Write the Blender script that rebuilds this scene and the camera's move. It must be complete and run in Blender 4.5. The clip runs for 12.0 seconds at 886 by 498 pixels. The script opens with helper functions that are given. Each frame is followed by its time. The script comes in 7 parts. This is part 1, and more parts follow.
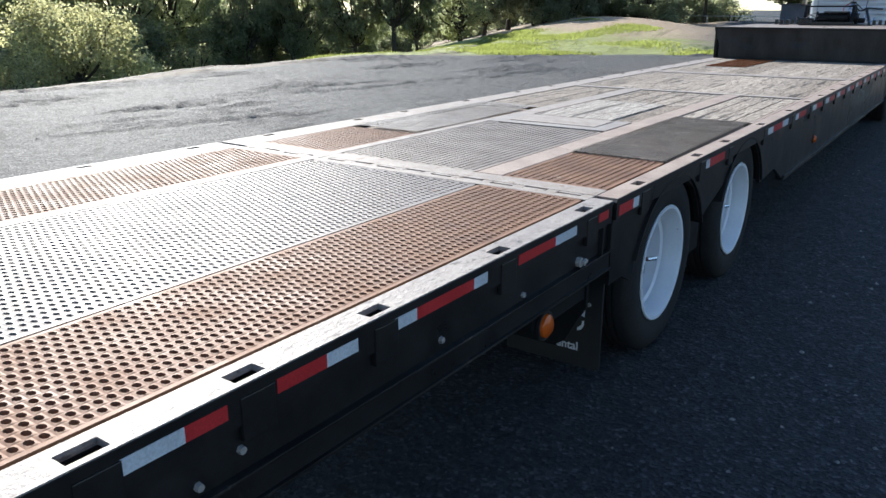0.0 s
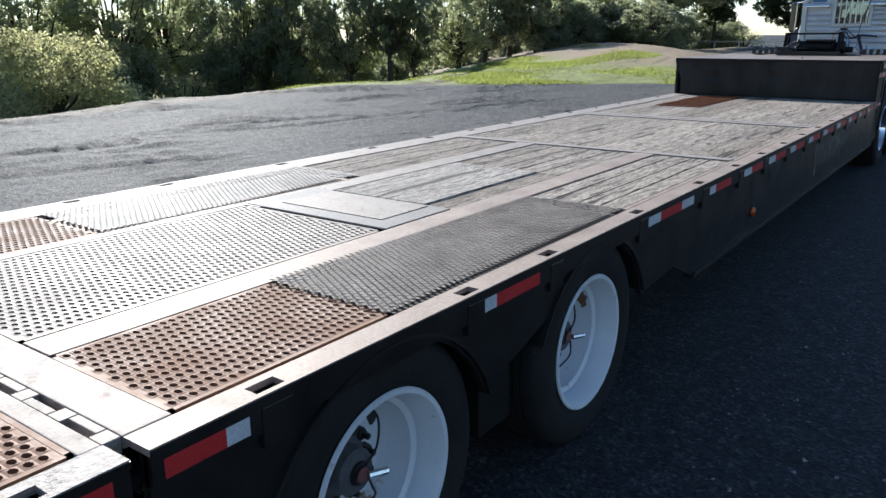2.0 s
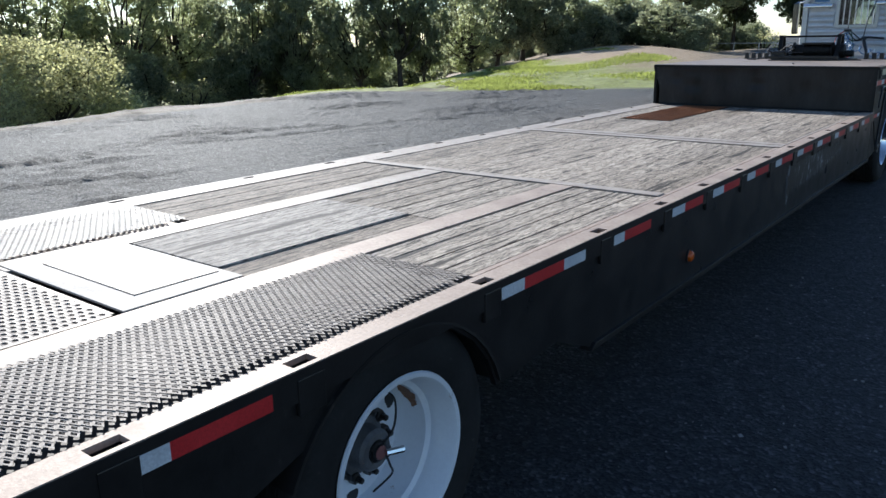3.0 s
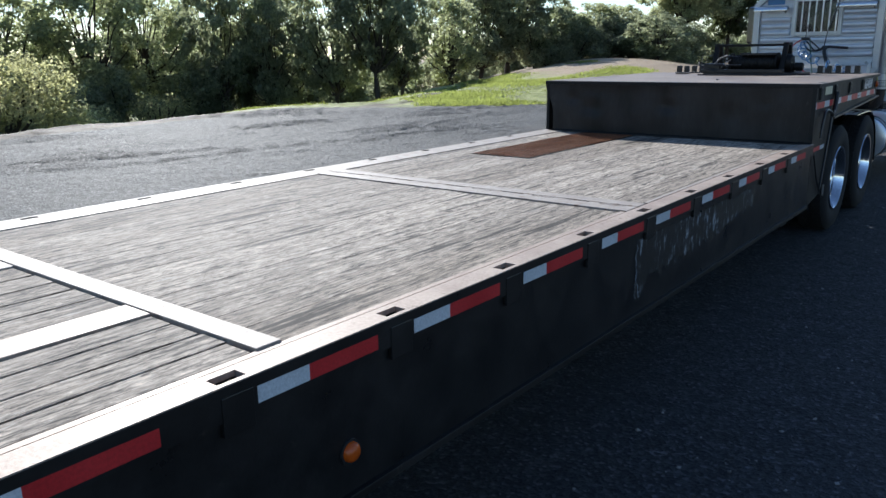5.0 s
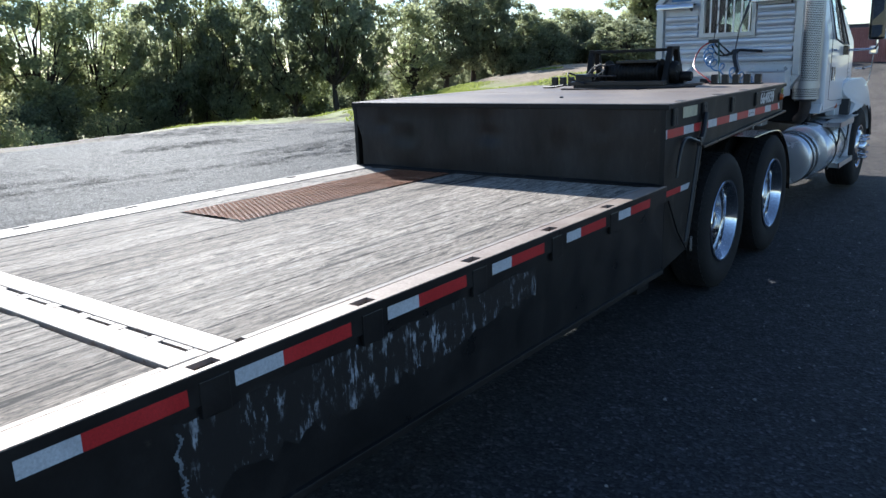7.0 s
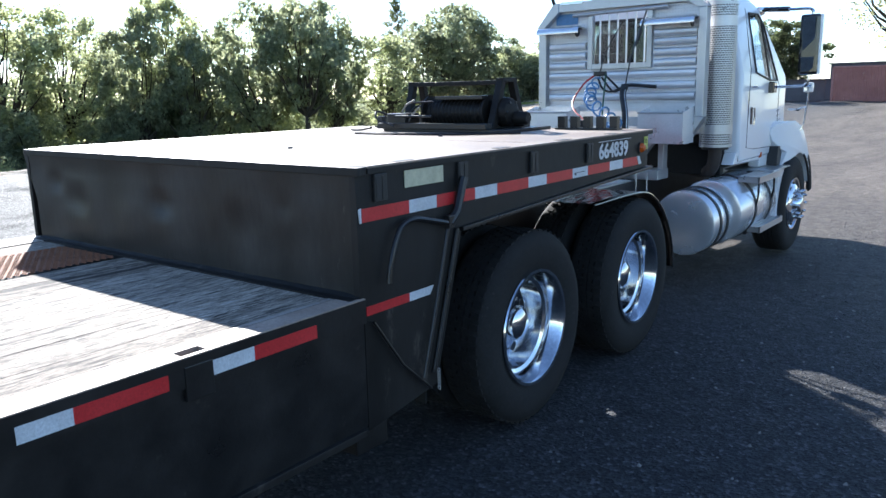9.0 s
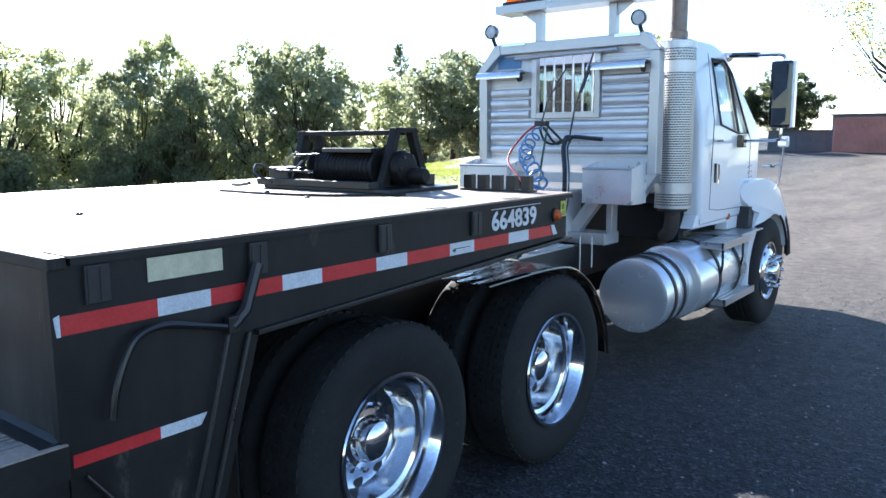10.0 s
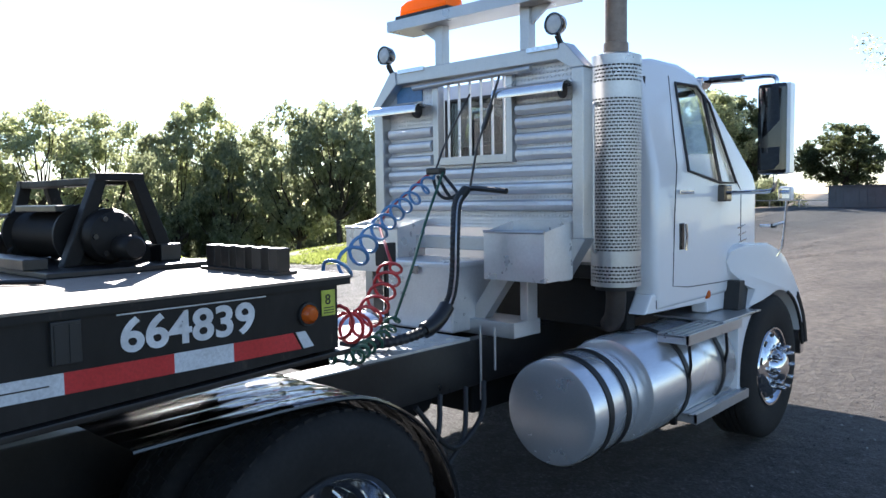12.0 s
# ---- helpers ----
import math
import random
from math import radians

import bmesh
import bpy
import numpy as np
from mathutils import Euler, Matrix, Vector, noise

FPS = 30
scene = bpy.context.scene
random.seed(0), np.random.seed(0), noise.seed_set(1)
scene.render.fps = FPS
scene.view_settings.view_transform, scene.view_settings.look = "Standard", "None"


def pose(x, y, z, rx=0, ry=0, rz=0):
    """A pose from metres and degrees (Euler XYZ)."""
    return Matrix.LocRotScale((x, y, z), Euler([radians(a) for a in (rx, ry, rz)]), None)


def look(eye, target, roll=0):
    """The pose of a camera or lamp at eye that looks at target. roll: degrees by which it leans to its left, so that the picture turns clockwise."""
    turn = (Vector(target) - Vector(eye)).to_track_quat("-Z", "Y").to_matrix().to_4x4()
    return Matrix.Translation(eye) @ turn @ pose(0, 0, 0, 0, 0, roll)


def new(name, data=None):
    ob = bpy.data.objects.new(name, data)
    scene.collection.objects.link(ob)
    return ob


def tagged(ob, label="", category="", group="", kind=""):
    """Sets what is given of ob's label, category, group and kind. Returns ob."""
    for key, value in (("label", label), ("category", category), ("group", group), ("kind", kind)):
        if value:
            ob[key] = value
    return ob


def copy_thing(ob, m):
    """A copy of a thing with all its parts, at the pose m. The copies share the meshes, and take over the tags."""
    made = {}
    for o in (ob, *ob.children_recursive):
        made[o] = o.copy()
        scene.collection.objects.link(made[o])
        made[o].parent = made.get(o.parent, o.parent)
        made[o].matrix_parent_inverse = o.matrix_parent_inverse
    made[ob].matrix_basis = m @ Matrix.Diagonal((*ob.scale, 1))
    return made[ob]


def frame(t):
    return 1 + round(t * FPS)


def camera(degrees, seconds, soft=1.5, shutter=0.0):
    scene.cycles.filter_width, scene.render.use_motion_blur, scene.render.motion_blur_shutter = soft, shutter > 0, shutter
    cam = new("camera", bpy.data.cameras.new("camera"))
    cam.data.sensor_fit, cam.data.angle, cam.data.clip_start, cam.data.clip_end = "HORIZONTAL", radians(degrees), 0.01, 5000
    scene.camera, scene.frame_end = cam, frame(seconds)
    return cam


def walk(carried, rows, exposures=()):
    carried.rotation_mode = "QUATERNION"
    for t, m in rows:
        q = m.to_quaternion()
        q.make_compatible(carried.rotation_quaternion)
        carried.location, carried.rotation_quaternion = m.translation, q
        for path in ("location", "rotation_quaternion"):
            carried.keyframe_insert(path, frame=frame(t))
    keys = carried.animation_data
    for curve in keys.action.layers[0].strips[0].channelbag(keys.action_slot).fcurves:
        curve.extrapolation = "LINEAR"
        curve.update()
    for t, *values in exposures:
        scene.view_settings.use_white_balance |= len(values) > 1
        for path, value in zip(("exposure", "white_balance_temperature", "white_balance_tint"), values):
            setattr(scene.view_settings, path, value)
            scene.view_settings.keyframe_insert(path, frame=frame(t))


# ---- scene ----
cam = camera(60.2, 12.0)
PATH = [
    (0, (1.226, -1.276, 1.791), (0.134, 0.288, 1.189), 0.0),
    (0.5, (1.301, -0.769, 1.808), (0.188, 0.79, 1.232), -0.2),
    (1, (1.29, -0.204, 1.81), (0.153, 1.345, 1.253), 0.2),
    (1.5, (1.326, 0.402, 1.834), (0.185, 1.953, 1.294), -0.3),
    (2, (1.339, 1.015, 1.836), (0.201, 2.568, 1.295), -0.3),
    (2.5, (1.412, 1.682, 1.847), (0.228, 3.201, 1.31), -0.8),
    (3, (1.489, 2.296, 1.863), (0.302, 3.814, 1.331), -0.8),
    (3.2, (1.518, 2.539, 1.887), (0.33, 4.053, 1.343), -1.1),
    (4.8, (1.523, 4.826, 1.799), (0.313, 6.329, 1.275), -1.5),
    (5, (1.527, 5.06, 1.804), (0.326, 6.578, 1.303), -0.9),
    (5.5, (1.552, 5.651, 1.808), (0.364, 7.186, 1.326), -1.0),
    (6, (1.595, 6.27, 1.806), (0.406, 7.8, 1.313), -1.5),
    (6.5, (1.642, 6.904, 1.809), (0.488, 8.46, 1.311), -1.3),
    (7, (1.719, 7.531, 1.803), (0.534, 9.069, 1.321), -2.1),
    (7.2, (1.752, 7.784, 1.789), (0.579, 9.334, 1.316), -2.3),
    (8.8, (1.91, 9.754, 1.76), (0.718, 11.305, 1.343), -0.9),
    (9, (1.931, 9.995, 1.756), (0.736, 11.548, 1.355), -1.3),
    (9.5, (1.936, 10.584, 1.77), (0.734, 12.138, 1.394), -1.6),
    (10, (1.942, 11.125, 1.79), (0.725, 12.685, 1.5), -0.4),
    (10.5, (1.901, 11.649, 1.798), (0.639, 13.185, 1.582), -1.6),
    (11, (1.879, 12.163, 1.787), (0.584, 13.678, 1.625), -1.4),
    (11.5, (1.854, 12.679, 1.773), (0.569, 14.203, 1.606), 0.2),
    (12, (1.845, 13.144, 1.739), (0.503, 14.621, 1.603), -0.9),
]
walk(cam, [(t, look(eye, target, roll)) for t, eye, target, roll in PATH],
     [(0, 1.02, 6100, 10), (1, 0.87, 6020, 10), (2, 0.63, 5930, 10), (3, 0.62, 5890, 10), (6, 0.66, 5790, 10), (7.2, 0.91, 5780, 10), (9, 1.6, 5800, 11), (10, 1.95, 5900, 12), (10.5, 1.98, 5950, 12), (11, 1.86, 6080, 13), (12, 1.46, 6280, 14)])

# ---- light ----
SUN_FROM = Vector((-1.70, 0.98, 1.0))
world = bpy.data.worlds.new("sky")
scene.world = world
world.use_nodes = True
wn = world.node_tree
sky = wn.nodes.new("ShaderNodeTexSky")
sky.sky_type, sky.sun_disc = "NISHITA", False
sky.sun_elevation, sky.sun_rotation = math.atan2(1.0, math.hypot(1.70, 0.98)), -math.atan2(1.70, 0.98)
sky.dust_density, sky.air_density, sky.ozone_density = 0.1, 1.0, 2.5
sky.altitude = 600
wn.links.new(sky.outputs[0], wn.nodes["Background"].inputs[0])
wn.nodes["Background"].inputs[1].default_value = 0.094
sun = new("sun", bpy.data.lights.new("sun", "SUN"))
sun.data.energy, sun.data.angle, sun.data.color = 5.0, radians(0.55), (1.0, 0.94, 0.84)
sun.matrix_world = look(SUN_FROM * 30, (0, 0, 0))

GROUND = 0.01


# ---- materials ----
def nodes_of(name):
    m = bpy.data.materials.new(name)
    m.use_nodes = True
    return m, m.node_tree, m.node_tree.nodes["Principled BSDF"]


def link(nt, a, b):
    nt.links.new(a, b)


def position(nt, stretch=(1, 1, 1)):
    geo = nt.nodes.new("ShaderNodeNewGeometry")
    mp = nt.nodes.new("ShaderNodeMapping")
    mp.inputs["Scale"].default_value = stretch
    link(nt, geo.outputs["Position"], mp.inputs["Vector"])
    return mp.outputs["Vector"]


def noise_tex(nt, vec, scale, detail=6, rough=0.6):
    n = nt.nodes.new("ShaderNodeTexNoise")
    n.inputs["Scale"].default_value, n.inputs["Detail"].default_value, n.inputs["Roughness"].default_value = scale, detail, rough
    link(nt, vec, n.inputs["Vector"])
    return n.outputs["Fac"]


def ramp(nt, fac, stops):
    r = nt.nodes.new("ShaderNodeValToRGB")
    while len(r.color_ramp.elements) < len(stops):
        r.color_ramp.elements.new(0.5)
    for e, (p, c) in zip(r.color_ramp.elements, stops):
        e.position, e.color = p, (*c, 1) if len(c) == 3 else c
    link(nt, fac, r.inputs[0])
    return r.outputs[0]


def grey(v):
    return (v, v, v)


def blend(nt, fac, a, b, mode="MIX"):
    n = nt.nodes.new("ShaderNodeMix")
    n.data_type, n.blend_type = "RGBA", mode
    for sock, val in ((n.inputs[0], fac), (n.inputs[6], a), (n.inputs[7], b)):
        if isinstance(val, (int, float)):
            sock.default_value = val
        elif isinstance(val, tuple):
            sock.default_value = (*val, 1)
        else:
            link(nt, val, sock)
    return n.outputs[2]


def bump(nt, bsdf, height, strength, dist):
    b = nt.nodes.new("ShaderNodeBump")
    b.inputs["Strength"].default_value, b.inputs["Distance"].default_value = strength, dist
    link(nt, height, b.inputs["Height"])
    link(nt, b.outputs[0], bsdf.inputs["Normal"])


def surface(name, light, dark, wear=None, scale=6.0, fine=60.0, rough=(0.4, 0.7), metal=0.0, stretch=(1, 1, 1), wear_at=0.62,
            bumpy=0.25, depth=0.003, vary=0.0, spec=0.5, coat=0.0, grainy=0.55):
    """A painted, metal or wooden surface: a broad tone, a fine grain, optional worn patches of another colour."""
    m, nt, b = nodes_of(name)
    vec = position(nt, stretch)
    broad, grain = noise_tex(nt, vec, scale), noise_tex(nt, vec, fine, 4, 0.7)
    col = ramp(nt, broad, [(0.32, dark), (0.68, light)])
    col = blend(nt, grainy, col, ramp(nt, grain, [(0.3, grey(0.45)), (0.7, grey(1.0))]), "MULTIPLY")
    if wear:
        patch = noise_tex(nt, vec, scale * 2.3, 9, 0.72)
        col = blend(nt, ramp(nt, patch, [(wear_at, grey(0)), (wear_at + 0.07, grey(1))]), col, wear)
    if vary:
        info = nt.nodes.new("ShaderNodeObjectInfo")
        col = blend(nt, 1.0, col, ramp(nt, info.outputs["Random"], [(0.0, grey(1 - vary)), (1.0, grey(1.0))]), "MULTIPLY")
    link(nt, col, b.inputs["Base Color"])
    link(nt, ramp(nt, broad, [(0.3, grey(rough[0])), (0.7, grey(rough[1]))]), b.inputs["Roughness"])
    b.inputs["Metallic"].default_value = metal
    b.inputs["Specular IOR Level"].default_value = spec
    b.inputs["Coat Weight"].default_value = coat
    if bumpy:
        bump(nt, b, grain, bumpy, depth)
    return m


def plain(name, colour, rough=0.5, metal=0.0, spec=0.5):
    return surface(name, colour, tuple(c * 0.82 for c in colour), rough=(max(rough - 0.06, 0.02), rough + 0.06), metal=metal, bumpy=0.05, fine=25, spec=spec)


def wood(name, light, dark, crack):
    m, nt, b = nodes_of(name)
    info = nt.nodes.new("ShaderNodeObjectInfo")
    geo = nt.nodes.new("ShaderNodeNewGeometry")
    shift = nt.nodes.new("ShaderNodeVectorMath")
    shift.operation = "MULTIPLY_ADD"
    link(nt, info.outputs["Random"], shift.inputs[0])
    shift.inputs[1].default_value = (13.0, 7.0, 3.0)
    link(nt, geo.outputs["Position"], shift.inputs[2])
    mp = nt.nodes.new("ShaderNodeMapping")
    mp.inputs["Scale"].default_value = (1.0, 0.045, 1.0)
    link(nt, shift.outputs[0], mp.inputs["Vector"])
    streak, fibre = noise_tex(nt, mp.outputs["Vector"], 22, 8, 0.65), noise_tex(nt, mp.outputs["Vector"], 150, 5, 0.75)
    mp2 = nt.nodes.new("ShaderNodeMapping")
    mp2.inputs["Scale"].default_value = (1.0, 0.20, 1.0)
    link(nt, shift.outputs[0], mp2.inputs["Vector"])
    blot = noise_tex(nt, mp2.outputs["Vector"], 4.5, 7, 0.7)
    splinter = noise_tex(nt, mp2.outputs["Vector"], 60, 6, 0.75)
    mp3 = nt.nodes.new("ShaderNodeMapping")
    mp3.inputs["Scale"].default_value = (1.0, 0.06, 1.0)
    link(nt, shift.outputs[0], mp3.inputs["Vector"])
    split = noise_tex(nt, mp3.outputs["Vector"], 14, 7, 0.6)
    col = ramp(nt, streak, [(0.30, dark), (0.48, light), (0.75, tuple(min(1, c * 1.15) for c in light))])
    col = blend(nt, 0.75, col, ramp(nt, fibre, [(0.40, grey(0.34)), (0.54, grey(1.08))]), "MULTIPLY")
    col = blend(nt, 0.7, col, ramp(nt, blot, [(0.3, (0.62, 0.60, 0.58)), (0.64, (1.08, 1.06, 1.02))]), "MULTIPLY")
    col = blend(nt, 0.75, col, ramp(nt, splinter, [(0.38, grey(0.38)), (0.50, grey(0.98)), (0.66, grey(1.35))]), "MULTIPLY")
    col = blend(nt, ramp(nt, split, [(0.605, grey(0)), (0.635, grey(0.92))]), col, crack)
    mp4 = nt.nodes.new("ShaderNodeMapping")
    mp4.inputs["Scale"].default_value = (1.0, 0.11, 1.0)
    link(nt, shift.outputs[0], mp4.inputs["Vector"])
    chip = noise_tex(nt, mp4.outputs["Vector"], 42, 9, 0.7)
    col = blend(nt, ramp(nt, chip, [(0.565, grey(0)), (0.605, grey(0.9))]), col, crack)
    col = blend(nt, ramp(nt, chip, [(0.32, grey(0.8)), (0.40, grey(0))]), col, (0.62, 0.57, 0.50))
    col = blend(nt, 1.0, col, ramp(nt, info.outputs["Random"], [(0.0, (0.74, 0.72, 0.70)), (0.5, grey(0.95)), (1.0, grey(1.10))]), "MULTIPLY")
    b.inputs["Roughness"].default_value, b.inputs["Specular IOR Level"].default_value = 0.80, 0.20
    mp6 = nt.nodes.new("ShaderNodeMapping")
    mp6.inputs["Scale"].default_value = (1.0, 0.035, 1.0)
    link(nt, shift.outputs[0], mp6.inputs["Vector"])
    check = noise_tex(nt, mp6.outputs["Vector"], 19, 4, 0.55)
    line = ramp(nt, check, [(0.488, grey(0)), (0.495, grey(0.9)), (0.505, grey(0.9)), (0.512, grey(0))])
    line = blend(nt, 1.0, line, ramp(nt, blot, [(0.44, grey(0)), (0.52, grey(1))]), "MULTIPLY")
    col = blend(nt, line, col, crack)
    mp5 = nt.nodes.new("ShaderNodeMapping")
    mp5.inputs["Scale"].default_value = (1.0, 0.28, 1.0)
    link(nt, shift.outputs[0], mp5.inputs["Vector"])
    fleck = noise_tex(nt, mp5.outputs["Vector"], 95, 5, 0.7)
    col = blend(nt, 0.8, col, ramp(nt, fleck, [(0.38, grey(0.35)), (0.45, grey(0.98)), (0.58, grey(1.02)), (0.64, grey(1.6))]), "MULTIPLY")
    link(nt, col, b.inputs["Base Color"])
    h = blend(nt, 0.5, streak, splinter)
    bump(nt, b, blend(nt, 0.4, h, fibre), 0.9, 0.006)
    return m


M = {
    "wood": wood("weathered_plank", (0.46, 0.40, 0.332), (0.28, 0.238, 0.192), (0.04, 0.034, 0.029)),
    "sheet": wood("plywood", (0.52, 0.475, 0.42), (0.38, 0.34, 0.295), (0.09, 0.078, 0.068)),
    "rail": surface("worn_rail_steel", (0.48, 0.385, 0.31), (0.35, 0.255, 0.195), (0.17, 0.115, 0.085), 5, 70, (0.52, 0.68), 0.1, wear_at=0.61, bumpy=0.35, spec=0.35),
    "tailrail": surface("scraped_checker_steel", (0.42, 0.38, 0.34), (0.29, 0.25, 0.22), (0.12, 0.105, 0.095), 11, 60, (0.5, 0.66), 0.1, stretch=(1, 0.5, 1), wear_at=0.57, bumpy=0.8, depth=0.006, spec=0.35),
    "strip": surface("scoured_steel", (0.46, 0.405, 0.35), (0.33, 0.278, 0.232), (0.22, 0.16, 0.12), 9, 80, (0.55, 0.70), 0.08, wear_at=0.56, bumpy=0.4, spec=0.28),
    "rust": surface("rusty_mesh_steel", (0.34, 0.185, 0.105), (0.22, 0.108, 0.06), (0.42, 0.28, 0.19), 5, 60, (0.55, 0.75), 0.1, spec=0.3),
    "orange": surface("orange_rust_mesh", (0.52, 0.235, 0.125), (0.36, 0.15, 0.08), (0.56, 0.34, 0.22), 8, 80, (0.65, 0.8), 0.05, spec=0.2),
    "galv": surface("bare_mesh_steel", (0.31, 0.28, 0.255), (0.22, 0.19, 0.165), (0.25, 0.18, 0.135), 4, 70, (0.52, 0.67), 0.17, bumpy=0.3, spec=0.33),
    "worn_mesh": surface("scoured_mesh_steel", (0.40, 0.345, 0.29), (0.28, 0.232, 0.19), (0.34, 0.24, 0.17), 4, 70, (0.52, 0.67), 0.1, bumpy=0.3, spec=0.33),
    "dark_mesh": surface("oily_mesh_steel", (0.48, 0.42, 0.36), (0.26, 0.218, 0.182), (0.57, 0.51, 0.45), 5, 70, (0.58, 0.72), 0.0, bumpy=0.4, spec=0.2),
    "pale_mesh": surface("dull_mesh_steel", (0.50, 0.465, 0.42), (0.36, 0.325, 0.285), (0.38, 0.30, 0.245), 7, 70, (0.58, 0.72), 0.05, bumpy=0.5, spec=0.3),
    "hood_metal": surface("bright_rolled_aluminium", (0.84, 0.85, 0.86), (0.78, 0.79, 0.80), None, 4, 60, (0.16, 0.26), 0.8, bumpy=0.05, grainy=0.1),
    "sheet_alu": surface("pale_sheet_aluminium", (0.76, 0.765, 0.775), (0.66, 0.665, 0.675), (0.54, 0.545, 0.55), 5, 60, (0.24, 0.42), 0.55, bumpy=0.10, wear_at=0.62, grainy=0.2),
    "hubgrey": surface("grey_hub_paint", (0.13, 0.13, 0.135), (0.07, 0.069, 0.07), (0.16, 0.11, 0.08), 14, 90, (0.45, 0.65)),
    "oilcap": plain("dull_red_cap", (0.27, 0.105, 0.095), 0.5),
    "lens_white": plain("pale_lamp_lens", (0.72, 0.74, 0.74), 0.15),
    "plate": surface("bright_plate_steel", (0.40, 0.37, 0.335), (0.32, 0.285, 0.25), (0.29, 0.23, 0.185), 3, 50, (0.56, 0.70), 0.0, wear_at=0.58, bumpy=0.5, spec=0.22),
    "upper": surface("upper_deck_plate", (0.37, 0.30, 0.24), (0.24, 0.185, 0.145), (0.16, 0.11, 0.08), 2.2, 45, (0.48, 0.64), 0.1, bumpy=0.5, spec=0.35),
    "black": surface("black_frame_paint", (0.019, 0.0175, 0.0168), (0.010, 0.0094, 0.009), (0.040, 0.034, 0.029), 5, 40, (0.26, 0.42), 0, wear_at=0.64, spec=0.5),
    "dusty": surface("dusty_black_paint", (0.026, 0.0235, 0.0215), (0.006, 0.0058, 0.0056), (0.060, 0.050, 0.042), 2.3, 22, (0.40, 0.66), 0, stretch=(1, 1, 0.4), wear_at=0.60, spec=0.28),
    "bulkhead": surface("dusty_scuffed_paint", (0.045, 0.039, 0.034), (0.007, 0.0068, 0.0066), (0.10, 0.088, 0.076), 2.0, 26, (0.38, 0.60), 0, stretch=(1.6, 1, 0.5), wear_at=0.63, bumpy=0.35, spec=0.3),
    "scraped": surface("scraped_bare_steel", (0.34, 0.38, 0.42), (0.14, 0.16, 0.18), None, 12, 80, (0.35, 0.5), 0.3),
    "under": plain("dark_underside", (0.012, 0.012, 0.012), 0.8, 0, 0.2),
    "grease": surface("greasy_black_steel", (0.016, 0.014, 0.0125), (0.007, 0.0065, 0.006), (0.034, 0.026, 0.020), 9, 60, (0.45, 0.65), 0, wear_at=0.62, spec=0.22),
    "red": surface("red_reflective_tape", (0.62, 0.034, 0.036), (0.52, 0.026, 0.028), (0.42, 0.06, 0.055), 9, 120, (0.3, 0.42), 0, bumpy=0.1),
    "white": surface("white_reflective_tape", (0.72, 0.74, 0.76), (0.60, 0.62, 0.64), (0.44, 0.43, 0.42), 9, 120, (0.3, 0.42), 0, wear_at=0.7, bumpy=0.1),
    "cream": plain("cream_tape", (0.66, 0.62, 0.42), 0.45),
    "tyre": surface("tyre_rubber", (0.027, 0.026, 0.025), (0.016, 0.0155, 0.015), (0.042, 0.038, 0.034), 8, 60, (0.72, 0.86), 0, spec=0.22),
    "rimwhite": surface("white_wheel_paint", (0.74, 0.76, 0.79), (0.66, 0.68, 0.71), (0.30, 0.19, 0.10), 2.6, 60, (0.35, 0.5), 0, wear_at=0.60, bumpy=0.05, grainy=0.12),
    "chrome": surface("polished_aluminium", (0.80, 0.81, 0.83), (0.74, 0.75, 0.77), None, 5, 60, (0.07, 0.13), 1.0, bumpy=0.02),
    "alu": surface("brushed_aluminium", (0.56, 0.565, 0.57), (0.48, 0.485, 0.49), (0.42, 0.42, 0.425), 6, 90, (0.26, 0.40), 0.7, bumpy=0.12, wear_at=0.68, grainy=0.2),
    "tank": surface("tank_aluminium", (0.84, 0.85, 0.87), (0.77, 0.78, 0.80), None, 4, 110, (0.18, 0.30), 0.7, stretch=(1, 0.12, 1), bumpy=0.08, grainy=0.15),
    "white_paint": surface("white_cab_paint", (0.80, 0.80, 0.80), (0.78, 0.78, 0.78), None, 1.2, 30, (0.20, 0.26), 0, bumpy=0.0, coat=0.5, grainy=0.03),
    "rubber": plain("black_rubber", (0.018, 0.018, 0.018), 0.55),
    "gloss": surface("gloss_black_plastic", (0.016, 0.016, 0.017), (0.012, 0.012, 0.012), None, 5, 50, (0.07, 0.14), 0, bumpy=0.03, coat=0.6),
    "amber": plain("amber_lens", (0.66, 0.115, 0.010), 0.2),
    "stain": plain("brown_stack_steel", (0.26, 0.20, 0.16), 0.4, 0.6),
    "elbow": plain("dark_rusty_steel", (0.055, 0.042, 0.034), 0.65, 0.2),
    "redhose": plain("red_hose", (0.55, 0.04, 0.04), 0.35),
    "bluehose": plain("blue_hose", (0.10, 0.26, 0.50), 0.35),
    "greenhose": plain("green_hose", (0.02, 0.10, 0.06), 0.4),
    "yellow": plain("yellow_green_sticker", (0.55, 0.60, 0.08), 0.4),
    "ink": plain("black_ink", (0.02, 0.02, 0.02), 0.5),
    "letters": plain("white_lettering", (0.78, 0.78, 0.78), 0.4),
    "cardboard": plain("cab_interior", (0.035, 0.034, 0.034), 0.8),
    "container_red": surface("faded_red_container", (0.56, 0.27, 0.235), (0.44, 0.19, 0.165), (0.62, 0.44, 0.40), 1.2, 20, (0.5, 0.7)),
    "shed": surface("grey_shed_boards", (0.16, 0.17, 0.19), (0.11, 0.12, 0.13), None, 1.5, 20, (0.6, 0.8)),
    "roof": plain("shed_roofing", (0.12, 0.12, 0.13), 0.7),
